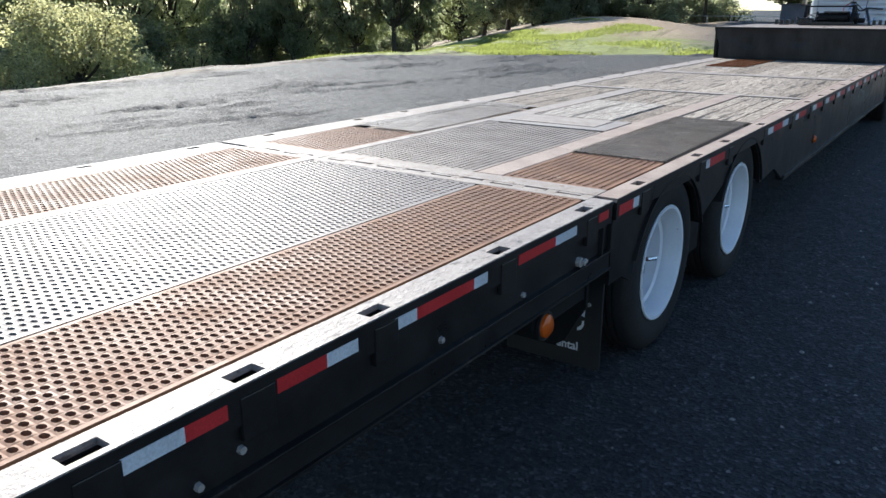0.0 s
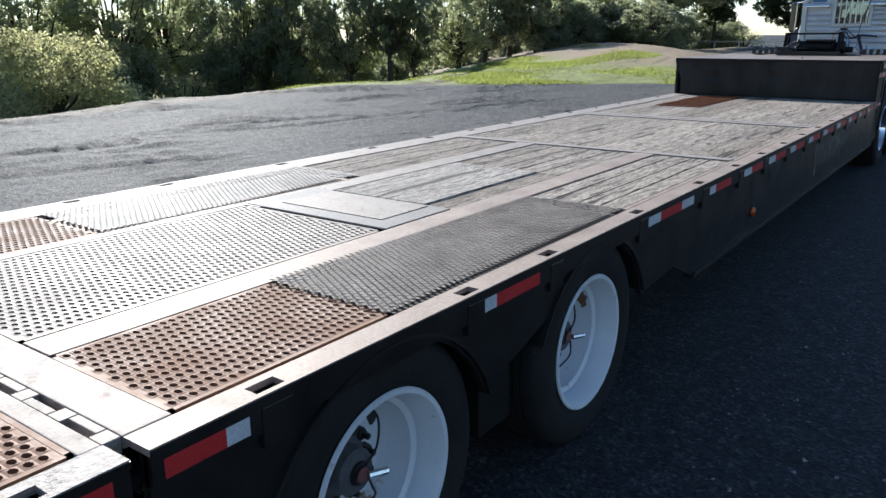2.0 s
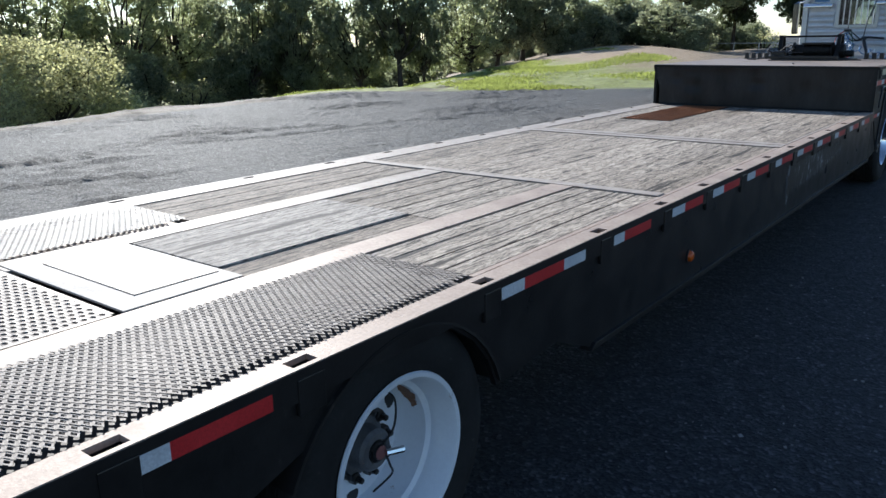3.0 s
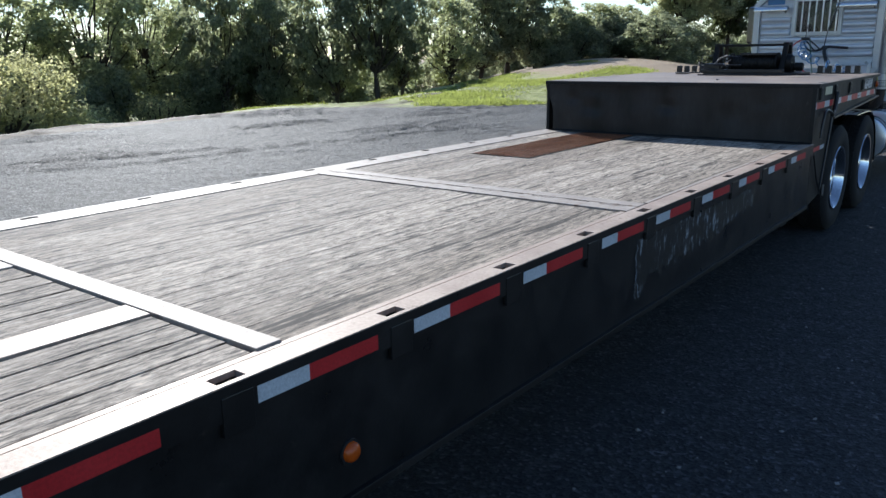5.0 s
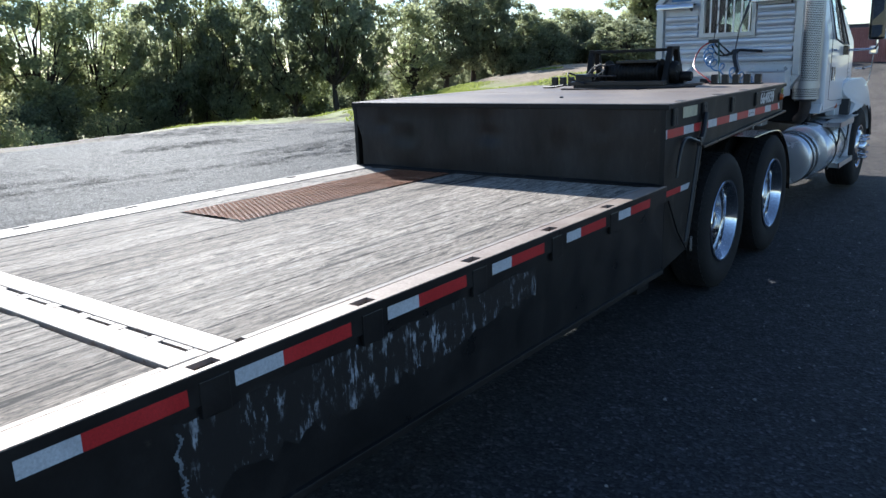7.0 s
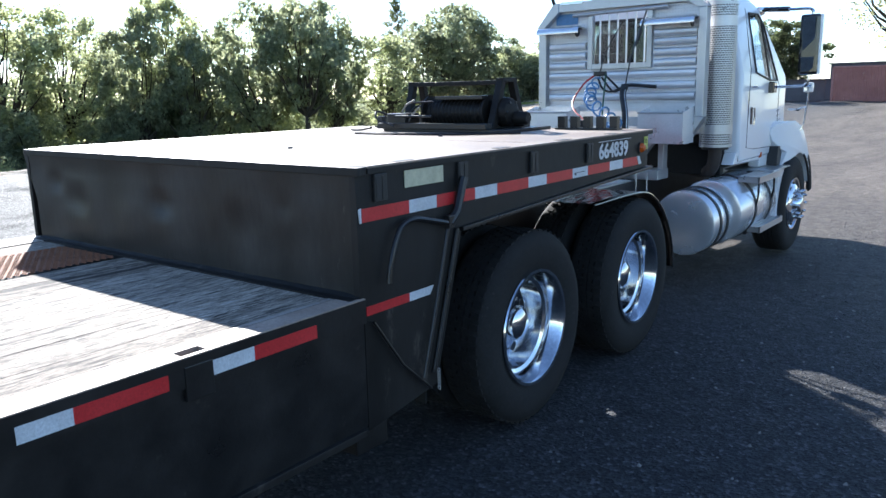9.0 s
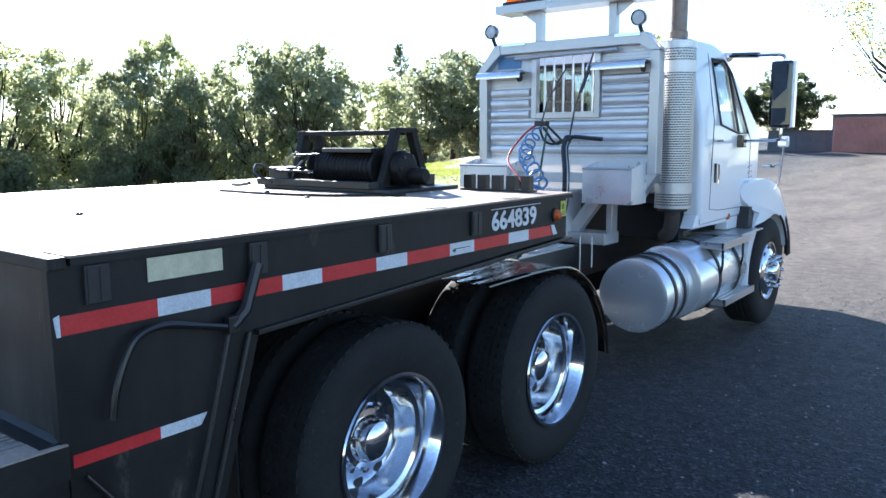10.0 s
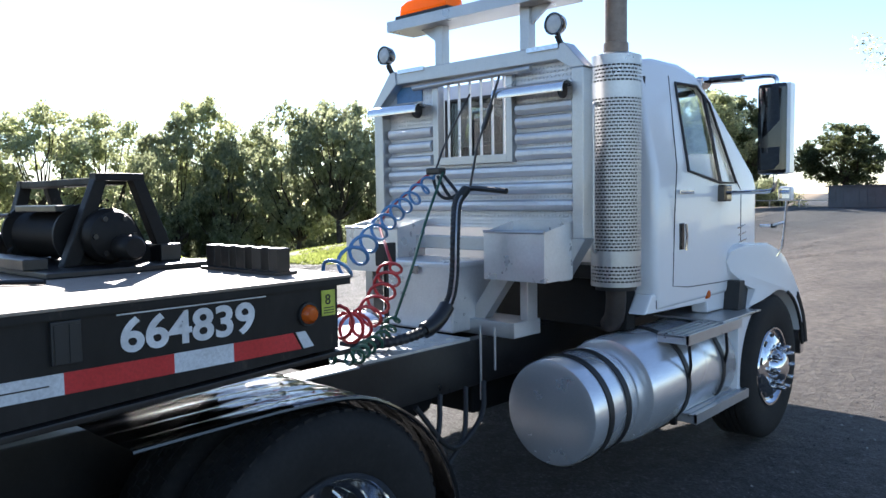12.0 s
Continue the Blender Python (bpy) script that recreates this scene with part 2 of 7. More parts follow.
    "bark": surface("oak_bark", (0.10, 0.08, 0.06), (0.04, 0.032, 0.026), None, 3, 18, (0.85, 0.95), 0, bumpy=0.8, depth=0.03, spec=0.2),
}


def tread_material():
    m, nt, b = nodes_of("tread_aluminium")
    vec = position(nt)
    cells = nt.nodes.new("ShaderNodeTexVoronoi")
    cells.inputs["Scale"].default_value = 46
    cells.inputs["Randomness"].default_value = 0.0
    link(nt, vec, cells.inputs["Vector"])
    tone = noise_tex(nt, vec, 5, 5)
    link(nt, ramp(nt, tone, [(0.3, (0.60, 0.605, 0.62)), (0.7, (0.76, 0.765, 0.78))]), b.inputs["Base Color"])
    b.inputs["Metallic"].default_value = 0.55
    link(nt, ramp(nt, tone, [(0.3, grey(0.34)), (0.7, grey(0.48))]), b.inputs["Roughness"])
    bump(nt, b, cells.outputs["Distance"], 0.45, 0.006)
    return m


M["tread"] = tread_material()


def scrape_material():
    m, nt, b = nodes_of("scraped_black_paint")
    vec = position(nt, (1.0, 1.0, 0.30))
    smear, speck = noise_tex(nt, vec, 38, 9, 0.7), noise_tex(nt, position(nt, (1, 1.0, 0.7)), 6.5, 6, 0.65)
    fac = blend(nt, 1.0, ramp(nt, smear, [(0.535, grey(0)), (0.62, grey(1))]), ramp(nt, speck, [(0.44, grey(0)), (0.58, grey(1))]), "MULTIPLY")
    link(nt, blend(nt, fac, (0.0165, 0.0155, 0.015), (0.36, 0.39, 0.42)), b.inputs["Base Color"])
    b.inputs["Roughness"].default_value, b.inputs["Specular IOR Level"].default_value = 0.5, 0.35
    bump(nt, b, smear, 0.3, 0.004)
    return m


M["scrape"] = scrape_material()


def pebble():
    m, nt, b = nodes_of("loose_stone")
    geo = nt.nodes.new("ShaderNodeNewGeometry")
    link(nt, ramp(nt, geo.outputs["Random Per Island"], [(0.0, (0.035, 0.036, 0.04)), (0.6, (0.08, 0.08, 0.083)), (1.0, (0.32, 0.31, 0.29))]), b.inputs["Base Color"])
    b.inputs["Roughness"].default_value = 0.8
    return m


M["pebble"] = pebble()


def glass(name, tint, rough=0.02):
    m, nt, b = nodes_of(name)
    b.inputs["Base Color"].default_value = (*tint, 1)
    b.inputs["Roughness"].default_value, b.inputs["IOR"].default_value = rough, 1.45
    b.inputs["Transmission Weight"].default_value = 1.0
    return m


M["glass"] = glass("window_glass", (0.80, 0.88, 0.88))
M["dark_glass"] = glass("tinted_rear_glass", (0.22, 0.26, 0.27))
M["lamp_glass"] = glass("lamp_glass", (0.9, 0.93, 0.95), 0.12)
m_, nt_, b_ = nodes_of("orange_beacon_lens")
b_.inputs["Base Color"].default_value, b_.inputs["Roughness"].default_value = (0.90, 0.28, 0.02, 1), 0.15
t_, x_ = nt_.nodes.new("ShaderNodeBsdfTranslucent"), nt_.nodes.new("ShaderNodeMixShader")
t_.inputs["Color"].default_value, x_.inputs[0].default_value = (1.0, 0.36, 0.03, 1), 0.6
link(nt_, b_.outputs[0], x_.inputs[1])
link(nt_, t_.outputs[0], x_.inputs[2])
link(nt_, x_.outputs[0], nt_.nodes["Material Output"].inputs["Surface"])
M["beacon"] = m_
m_, nt_, b_ = nodes_of("mirror_glass")
b_.inputs["Base Color"].default_value = (0.85, 0.87, 0.88, 1)
b_.inputs["Metallic"].default_value, b_.inputs["Roughness"].default_value = 1.0, 0.02
M["mirror"] = m_


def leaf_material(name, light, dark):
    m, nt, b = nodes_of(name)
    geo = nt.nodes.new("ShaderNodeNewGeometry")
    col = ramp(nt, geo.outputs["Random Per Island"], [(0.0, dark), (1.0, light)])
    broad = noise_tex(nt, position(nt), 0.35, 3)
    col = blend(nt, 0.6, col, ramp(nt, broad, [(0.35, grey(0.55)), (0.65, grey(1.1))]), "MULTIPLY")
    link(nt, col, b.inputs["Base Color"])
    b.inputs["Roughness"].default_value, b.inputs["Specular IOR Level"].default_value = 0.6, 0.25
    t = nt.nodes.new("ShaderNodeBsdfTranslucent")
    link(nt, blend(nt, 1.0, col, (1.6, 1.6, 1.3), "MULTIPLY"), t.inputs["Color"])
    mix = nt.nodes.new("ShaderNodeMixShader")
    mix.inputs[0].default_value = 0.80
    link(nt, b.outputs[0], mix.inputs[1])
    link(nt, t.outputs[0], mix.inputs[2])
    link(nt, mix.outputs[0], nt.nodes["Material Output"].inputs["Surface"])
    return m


# Oak, light and bush leaves are greyed and paled in place of sun haze.
M["leaf_oak"] = leaf_material("hazed_oak_leaves", (0.34, 0.36, 0.265), (0.18, 0.20, 0.15))
M["leaf_light"] = leaf_material("hazed_light_leaves", (0.42, 0.44, 0.30), (0.23, 0.25, 0.175))
M["leaf_bush"] = leaf_material("hazed_bush_leaves", (0.50, 0.49, 0.31), (0.27, 0.27, 0.175))
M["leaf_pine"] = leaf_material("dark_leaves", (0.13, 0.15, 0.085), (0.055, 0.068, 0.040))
M["grass"] = leaf_material("grass_blades", (0.235, 0.265, 0.085), (0.155, 0.18, 0.06))


def ground_material():
    m, nt, b = nodes_of("gravel_and_grass")
    vec = position(nt)
    sep = nt.nodes.new("ShaderNodeSeparateXYZ")
    link(nt, vec, sep.inputs[0])

    def maths(op, a, c):
        n = nt.nodes.new("ShaderNodeMath")
        n.operation = op
        for s, v in zip(n.inputs, (a, c)):
            if isinstance(v, (int, float)):
                s.default_value = v
            else:
                link(nt, v, s)
        return n.outputs[0]

    stones = nt.nodes.new("ShaderNodeTexVoronoi")
    stones.inputs["Scale"].default_value = 60
    link(nt, vec, stones.inputs["Vector"])
    fine, mid, broad = noise_tex(nt, vec, 55, 5, 0.8), noise_tex(nt, vec, 7, 6, 0.7), noise_tex(nt, vec, 0.35, 4, 0.6)
    stone_sep = nt.nodes.new("ShaderNodeSeparateColor")
    link(nt, stones.outputs["Color"], stone_sep.inputs[0])
    gravel = ramp(nt, stone_sep.outputs[0], [(0.0, (0.020, 0.022, 0.026)), (0.55, (0.042, 0.044, 0.049)), (0.90, (0.07, 0.072, 0.076)), (0.985, (0.13, 0.13, 0.14))])
    gravel = blend(nt, 0.7, gravel, ramp(nt, fine, [(0.3, grey(0.55)), (0.7, grey(1.15))]), "MULTIPLY")
    gravel = blend(nt, 0.8, gravel, ramp(nt, mid, [(0.34, grey(0.6)), (0.64, grey(1.1))]), "MULTIPLY")
    loose = ramp(nt, stone_sep.outputs[1], [(0.0, (0.028, 0.029, 0.030)), (0.6, (0.055, 0.058, 0.057)), (1.0, (0.19, 0.194, 0.190))])
    loose = blend(nt, 0.85, loose, ramp(nt, mid, [(0.34, grey(0.5)), (0.62, grey(1.15))]), "MULTIPLY")
    clods = noise_tex(nt, vec, 22, 5, 0.75)
    loose = blend(nt, 0.9, loose, ramp(nt, clods, [(0.38, grey(0.32)), (0.50, grey(0.80)), (0.64, grey(1.4))]), "MULTIPLY")
    # Paler gravel to the left: sun and shade are partly put into the colour.
    spread = maths("ADD", maths("MULTIPLY", sep.outputs[0], -0.16), maths("MULTIPLY", maths("SUBTRACT", broad, 0.5), 1.6))
    gravel = blend(nt, ramp(nt, spread, [(0.35, grey(0)), (0.9, grey(1))]), gravel, loose)
    # the drive ahead of the truck is paler and browner
    ahead = maths("MULTIPLY", maths("SUBTRACT", sep.outputs[1], 15.0), 0.12)
    tan = blend(nt, 0.7, ramp(nt, mid, [(0.3, (0.10, 0.083, 0.068)), (0.7, (0.25, 0.21, 0.172))]), ramp(nt, fine, [(0.3, grey(0.6)), (0.7, grey(1.1))]), "MULTIPLY")
    tan = blend(nt, 0.85, tan, ramp(nt, noise_tex(nt, position(nt, (1.0, 0.28, 1.0)), 0.9, 6, 0.65), [(0.32, (0.52, 0.50, 0.48)), (0.62, (1.15, 1.12, 1.08))]), "MULTIPLY")
    side = maths("MULTIPLY", maths("ADD", sep.outputs[0], 9.0), 0.22)
    drive_tan = maths("MULTIPLY", ramp(nt, ahead, [(0.0, grey(0)), (1.0, grey(0.85))]), ramp(nt, side, [(0.0, grey(0)), (1.0, grey(1))]))
    col = blend(nt, drive_tan, gravel, tan)
    # beyond the lot: grass, bare earth and leaf litter
    wob = maths("MULTIPLY", maths("SUBTRACT", noise_tex(nt, vec, 0.16, 5), 0.5), 9.0)
    edge = maths("ADD", maths("MAXIMUM", maths("SUBTRACT", maths("SUBTRACT", -14.6, maths("MULTIPLY", sep.outputs[1], 0.17)), sep.outputs[0]), maths("SUBTRACT", maths("SUBTRACT", maths("MULTIPLY", sep.outputs[1], 0.82), maths("MULTIPLY", sep.outputs[0], 0.57)), 28.8)), maths("MULTIPLY", wob, 0.35))
    far = maths("SUBTRACT", sep.outputs[0], maths("SUBTRACT", 2.0, maths("MULTIPLY", sep.outputs[1], 0.27)))
    blades = noise_tex(nt, vec, 1.6, 7, 0.7)
    grass = ramp(nt, blades, [(0.28, (0.17, 0.17, 0.07)), (0.52, (0.27, 0.30, 0.08)), (0.72, (0.38, 0.38, 0.15))])
    earth = ramp(nt, mid, [(0.3, (0.27, 0.195, 0.12)), (0.7, (0.46, 0.355, 0.235))])
    litter = ramp(nt, mid, [(0.3, (0.07, 0.058, 0.04)), (0.7, (0.19, 0.15, 0.10))])
    patch = noise_tex(nt, vec, 0.11, 5, 0.65)
    along = maths("ADD", maths("MULTIPLY", maths("ADD", sep.outputs[0], 41.0), 0.884), maths("MULTIPLY", maths("SUBTRACT", sep.outputs[1], 47.0), 0.467))
    hill = maths("MULTIPLY", maths("SUBTRACT", along, 17.0), 0.05)
    back = maths("MULTIPLY", maths("SUBTRACT", edge, 13.0), 0.03)
    soil = blend(nt, ramp(nt, maths("ADD", patch, maths("ADD", hill, back)), [(0.50, grey(0)), (0.66, grey(1))]), grass, earth)
    # a dug line across the bank
    trench = maths("ADD", maths("MULTIPLY", maths("ADD", sep.outputs[0], 15.5), 0.918), maths("MULTIPLY", maths("SUBTRACT", sep.outputs[1], 21.5), 0.397))
    trench = maths("ABSOLUTE", maths("ADD", trench, maths("MULTIPLY", wob, 0.12)), 0.0)
    soil = blend(nt, ramp(nt, trench, [(0.25, grey(0.9)), (0.8, grey(0))]), soil, litter)
    # dark litter tone on the low-y side stands partly for tree shade
    shade = maths("MULTIPLY", maths("SUBTRACT", 25.0, sep.outputs[1]), 0.07)
    soil = blend(nt, ramp(nt, maths("ADD", shade, maths("MULTIPLY", patch, 0.8)), [(0.45, grey(0)), (0.75, grey(1))]), soil, litter)
    off = maths("MINIMUM", maths("MULTIPLY", edge, 0.9), maths("MULTIPLY", far, -0.25))
    col = blend(nt, ramp(nt, off, [(0.0, grey(0)), (1.0, grey(1))]), col, soil)
    link(nt, col, b.inputs["Base Color"])
    b.inputs["Roughness"].default_value, b.inputs["Specular IOR Level"].default_value = 0.77, 0.28
    lumps = noise_tex(nt, position(nt, (1.0, 0.6, 1.0)), 5.0, 7, 0.7)
    low = nt.nodes.new("ShaderNodeBump")
    low.inputs["Strength"].default_value, low.inputs["Distance"].default_value = 1.0, 0.08
    link(nt, lumps, low.inputs["Height"])
    top = nt.nodes.new("ShaderNodeBump")
    top.inputs["Strength"].default_value, top.inputs["Distance"].default_value = 0.9, 0.018
    link(nt, blend(nt, 0.5, fine, stones.outputs["Distance"]), top.inputs["Height"])
    link(nt, low.outputs[0], top.inputs["Normal"])
    link(nt, top.outputs[0], b.inputs["Normal"])
    return m


M["ground"] = ground_material()


# ---- mesh helpers ----
def mesh_object(name, verts, faces, material, smooth=False):
    me = bpy.data.meshes.new(name)
    me.from_pydata([tuple(v) for v in verts], [], [tuple(f) for f in faces])
    me.materials.append(material)
    if smooth:
        me.shade_smooth()
    me.update()
    return new(name, me)


def world_of(ob):
    return world_of(ob.parent) @ ob.matrix_parent_inverse @ ob.matrix_basis if ob.parent else ob.matrix_basis.copy()


def adopt(ob, parent, label=""):
    """Hangs ob, whose mesh is laid out in world metres, under parent."""
    ob.parent = parent
    ob.matrix_parent_inverse = world_of(parent).inverted()
    if label:
        tagged(ob, label)
    return ob


def part(name, bm, material, parent, label="", smooth=False):
    me = bpy.data.meshes.new(name)
    bmesh.ops.recalc_face_normals(bm, faces=bm.faces)
    bm.to_mesh(me)
    bm.free()
    me.materials.append(material)
    if smooth:
        me.shade_smooth()
        me.set_sharp_from_angle(angle=radians(38))
    return adopt(new(name, me), parent, label)


def thing(name, x, y, z, label, category, group="", kind=""):
    ob = new(name)
    ob.empty_display_size = 0.2
    ob.matrix_basis = pose(x, y, z)
    return tagged(ob, label, category, group, kind)


def boxed(x0, x1, y0, y1, z0, z1, bev=0.0, bm=None, turn=None):
    bm = bm or bmesh.new()
    vs = [bm.verts.new((x, y, z)) for x in (x0, x1) for y in (y0, y1) for z in (z0, z1)]
    fs = [bm.faces.new([vs[i] for i in f]) for f in ((0, 1, 3, 2), (4, 6, 7, 5), (0, 4, 5, 1), (2, 3, 7, 6), (0, 2, 6, 4), (1, 5, 7, 3))]
    if bev:
        bmesh.ops.bevel(bm, geom=list({e for f in fs for e in f.edges}), offset=bev, segments=2, affect="EDGES", profile=0.6)
    if turn is not None:
        bmesh.ops.transform(bm, matrix=turn, verts=bm.verts)
    return bm


def prism(poly, axis, a, b, bev=0.0, bm=None):
    """A flat outline pushed along an axis: 'x' takes (y, z), 'y' takes (x, z), 'z' takes (x, y)."""
    bm = bm or bmesh.new()

    def at(p, v):
        return {"x": (v, p[0], p[1]), "y": (p[0], v, p[1]), "z": (p[0], p[1], v)}[axis]

    lo, hi = [bm.verts.new(at(p, a)) for p in poly], [bm.verts.new(at(p, b)) for p in poly]
    fs = [bm.faces.new(lo), bm.faces.new(hi[::-1])]
    n = len(poly)
    for i in range(n):
        fs.append(bm.faces.new([lo[i], hi[i], hi[(i + 1) % n], lo[(i + 1) % n]]))
    bmesh.ops.recalc_face_normals(bm, faces=fs)
    if bev:
        bmesh.ops.bevel(bm, geom=list({e for f in fs[:2] for e in f.edges}), offset=bev, segments=2, affect="EDGES", profile=0.6)
    return bm


def tube(points, r, seg=8, bm=None, closed_ends=True, radii=None):
    bm = bm or bmesh.new()
    pts = [Vector(p) for p in points]
    rings = []
    side = None
    for i, p in enumerate(pts):
        d = (pts[min(i + 1, len(pts) - 1)] - pts[max(i - 1, 0)]).normalized()
        if side is None:
            side = d.orthogonal().normalized()
        side = (side - d * side.dot(d)).normalized()
        up = d.cross(side)
        rr = radii[i] if radii else r
        rings.append([bm.verts.new(p + (side * math.cos(2 * math.pi * k / seg) + up * math.sin(2 * math.pi * k / seg)) * rr) for k in range(seg)])
    for a, b in zip(rings, rings[1:]):
        for k in range(seg):
            bm.faces.new([a[k], a[(k + 1) % seg], b[(k + 1) % seg], b[k]])
    if closed_ends:
        bm.faces.new(rings[0][::-1])
        bm.faces.new(rings[-1])
    return bm


def lathe(profile, centre, axis="x", seg=40, bm=None):
    """Turns a profile of (radius, along) round an axis through centre."""
    bm = bm or bmesh.new()
    c = Vector(centre)
    rings = []
    for r, a in profile:
        ring = []
        for k in range(seg if r > 1e-5 else 1):
            t = 2 * math.pi * k / seg
            u, v = r * math.cos(t), r * math.sin(t)
            ring.append(bm.verts.new(c + Vector({"x": (a, u, v), "y": (u, a, v), "z": (u, v, a)}[axis])))
        rings.append(ring)
    for p, q in zip(rings, rings[1:]):
        for k in range(seg):
            f = [p[k % len(p)], p[(k + 1) % len(p)], q[(k + 1) % len(q)], q[k % len(q)]]
            f = [v for i, v in enumerate(f) if v not in f[:i]]
            if len(f) > 2:
                bm.faces.new(f)
    return bm


def smooth_path(points, steps=6):
    """A rounded way through the points."""
    pts = [Vector(p) for p in points]
    ext = [pts[0] * 2 - pts[1]] + pts + [pts[-1] * 2 - pts[-2]]
    out = []
    for a, b, c, d in zip(ext, ext[1:], ext[2:], ext[3:]):
        for k in range(steps):
            t = k / steps
            out.append(0.5 * (2 * b + (c - a) * t + (2 * a - 5 * b + 4 * c - d) * t * t + (3 * b - a - 3 * c + d) * t ** 3))
    return out + [pts[-1]]


def lettering(name, body, place, size, material, parent, facing="x", bold=0.0, wide=1.0):
    """Built-in font, as a mesh: facing +x it reads along +y."""
    cu = bpy.data.curves.new(name, "FONT")
    cu.body, cu.size, cu.extrude, cu.offset = body, size, 0.001, bold
    tmp = new(name + "_curve", cu)
    me = bpy.data.meshes.new_from_object(tmp.evaluated_get(bpy.context.evaluated_depsgraph_get()))
    bpy.data.objects.remove(tmp)
    me.transform(Matrix.Diagonal((wide, 1, 1, 1)))
    turn = pose(*place, 90, 0, 90) if facing == "x" else pose(*place, 90, 0, 0)
    me.transform(turn)
    me.materials.append(material)
    return adopt(new(name, me), parent)


# ---- ground ----
def step(a, b, v):
    t = min(max((v - a) / (b - a), 0.0), 1.0)
    return t * t * (3 - 2 * t)


def land(x, y):
    z = GROUND
    off = max(-14.4 - 0.17 * y - x, 0.82 * y - 0.57 * x - 28.5 - 60 * step(-10, 6, x))
    along = 0.884 * (x + 41) + 0.467 * (y - 47)
    if off > 0:
        far = -1.9 + 3.3 * step(-6, 26, along)
        z += (far * step(0, 30, off) - 0.7 * step(0, 9, off) * (1 - step(2, 14, along))) * (1 - step(-16, -4, x + 0.42 * (y - 30) * step(30, 60, y)))
    z += 0.62 * step(28, 75, y) * step(-34, -14, x)
    if x < -3.0:
        near = step(-3.0, -4.5, x) * (1 - step(60, 90, abs(y) - x))
        p = Vector((0.985 * x - 0.17 * y, 0.17 * x + 0.985 * y, 0.0))
        mask = max(0.0, min(1.0, 0.30 + 2.0 * noise.noise(Vector((p.x * 0.5, p.y * 0.26, 3.1)))))
        ridge = (1 - min(1.0, abs(noise.noise(Vector((p.x * 2.3, p.y * 0.32, 7.7)))) * 4.2)) ** 1.3
        z += near * (0.075 * mask * ridge + 0.010 * noise.noise(Vector((p.x * 0.8, p.y * 0.25, 5.5))) + 0.020 * noise.noise(Vector((x * 4.1, y * 3.3, 1.3))))
        if off > 0.5:
            z += 0.22 * step(0.5, 6, off) * noise.noise(Vector((x * 0.22, y * 0.22, 5.0)))
            z -= 0.16 * max(0.0, 1 - abs(0.918 * (x + 15.5) + 0.397 * (y - 21.5)) / 0.7) * step(1, 4, off)
    return z


def grid_line(lo, hi, fine_lo, fine_hi, fine, grow):
    vals = list(np.arange(fine_lo, fine_hi + 1e-6, fine))
    s = fine
    while vals[-1] < hi:
        s *= grow
        vals.append(min(vals[-1] + s, hi))
    s = fine
    while vals[0] > lo:
        s *= grow
        vals.insert(0, max(vals[0] - s, lo))
    return vals


def build_ground():
    xs, ys = grid_line(-420, 420, -22, -3, 0.11, 1.08), grid_line(-160, 620, 2, 32, 0.13, 1.08)
    verts = [(x, y, land(x, y)) for y in ys for x in xs]
    n = len(xs)
    faces = [(j * n + i, j * n + i + 1, (j + 1) * n + i + 1, (j + 1) * n + i) for j in range(len(ys) - 1) for i in range(n - 1)]
    ob = mesh_object("ground", verts, faces, M["ground"], True)
    tagged(ob, "dark gravel yard running into grass and bare earth", "ground", kind="structure")


build_ground()


# ---- the trailer ----
trailer = thing("flatbed_trailer", -1.3, 6.0, GROUND, "black drop-deck flatbed trailer with worn wooden deck and rusty mesh panels", "trailer")


def tpart(name, bm, mat, label="", smooth=False, under=None):
    return part(name, bm, M[mat], under or trailer, label, smooth)


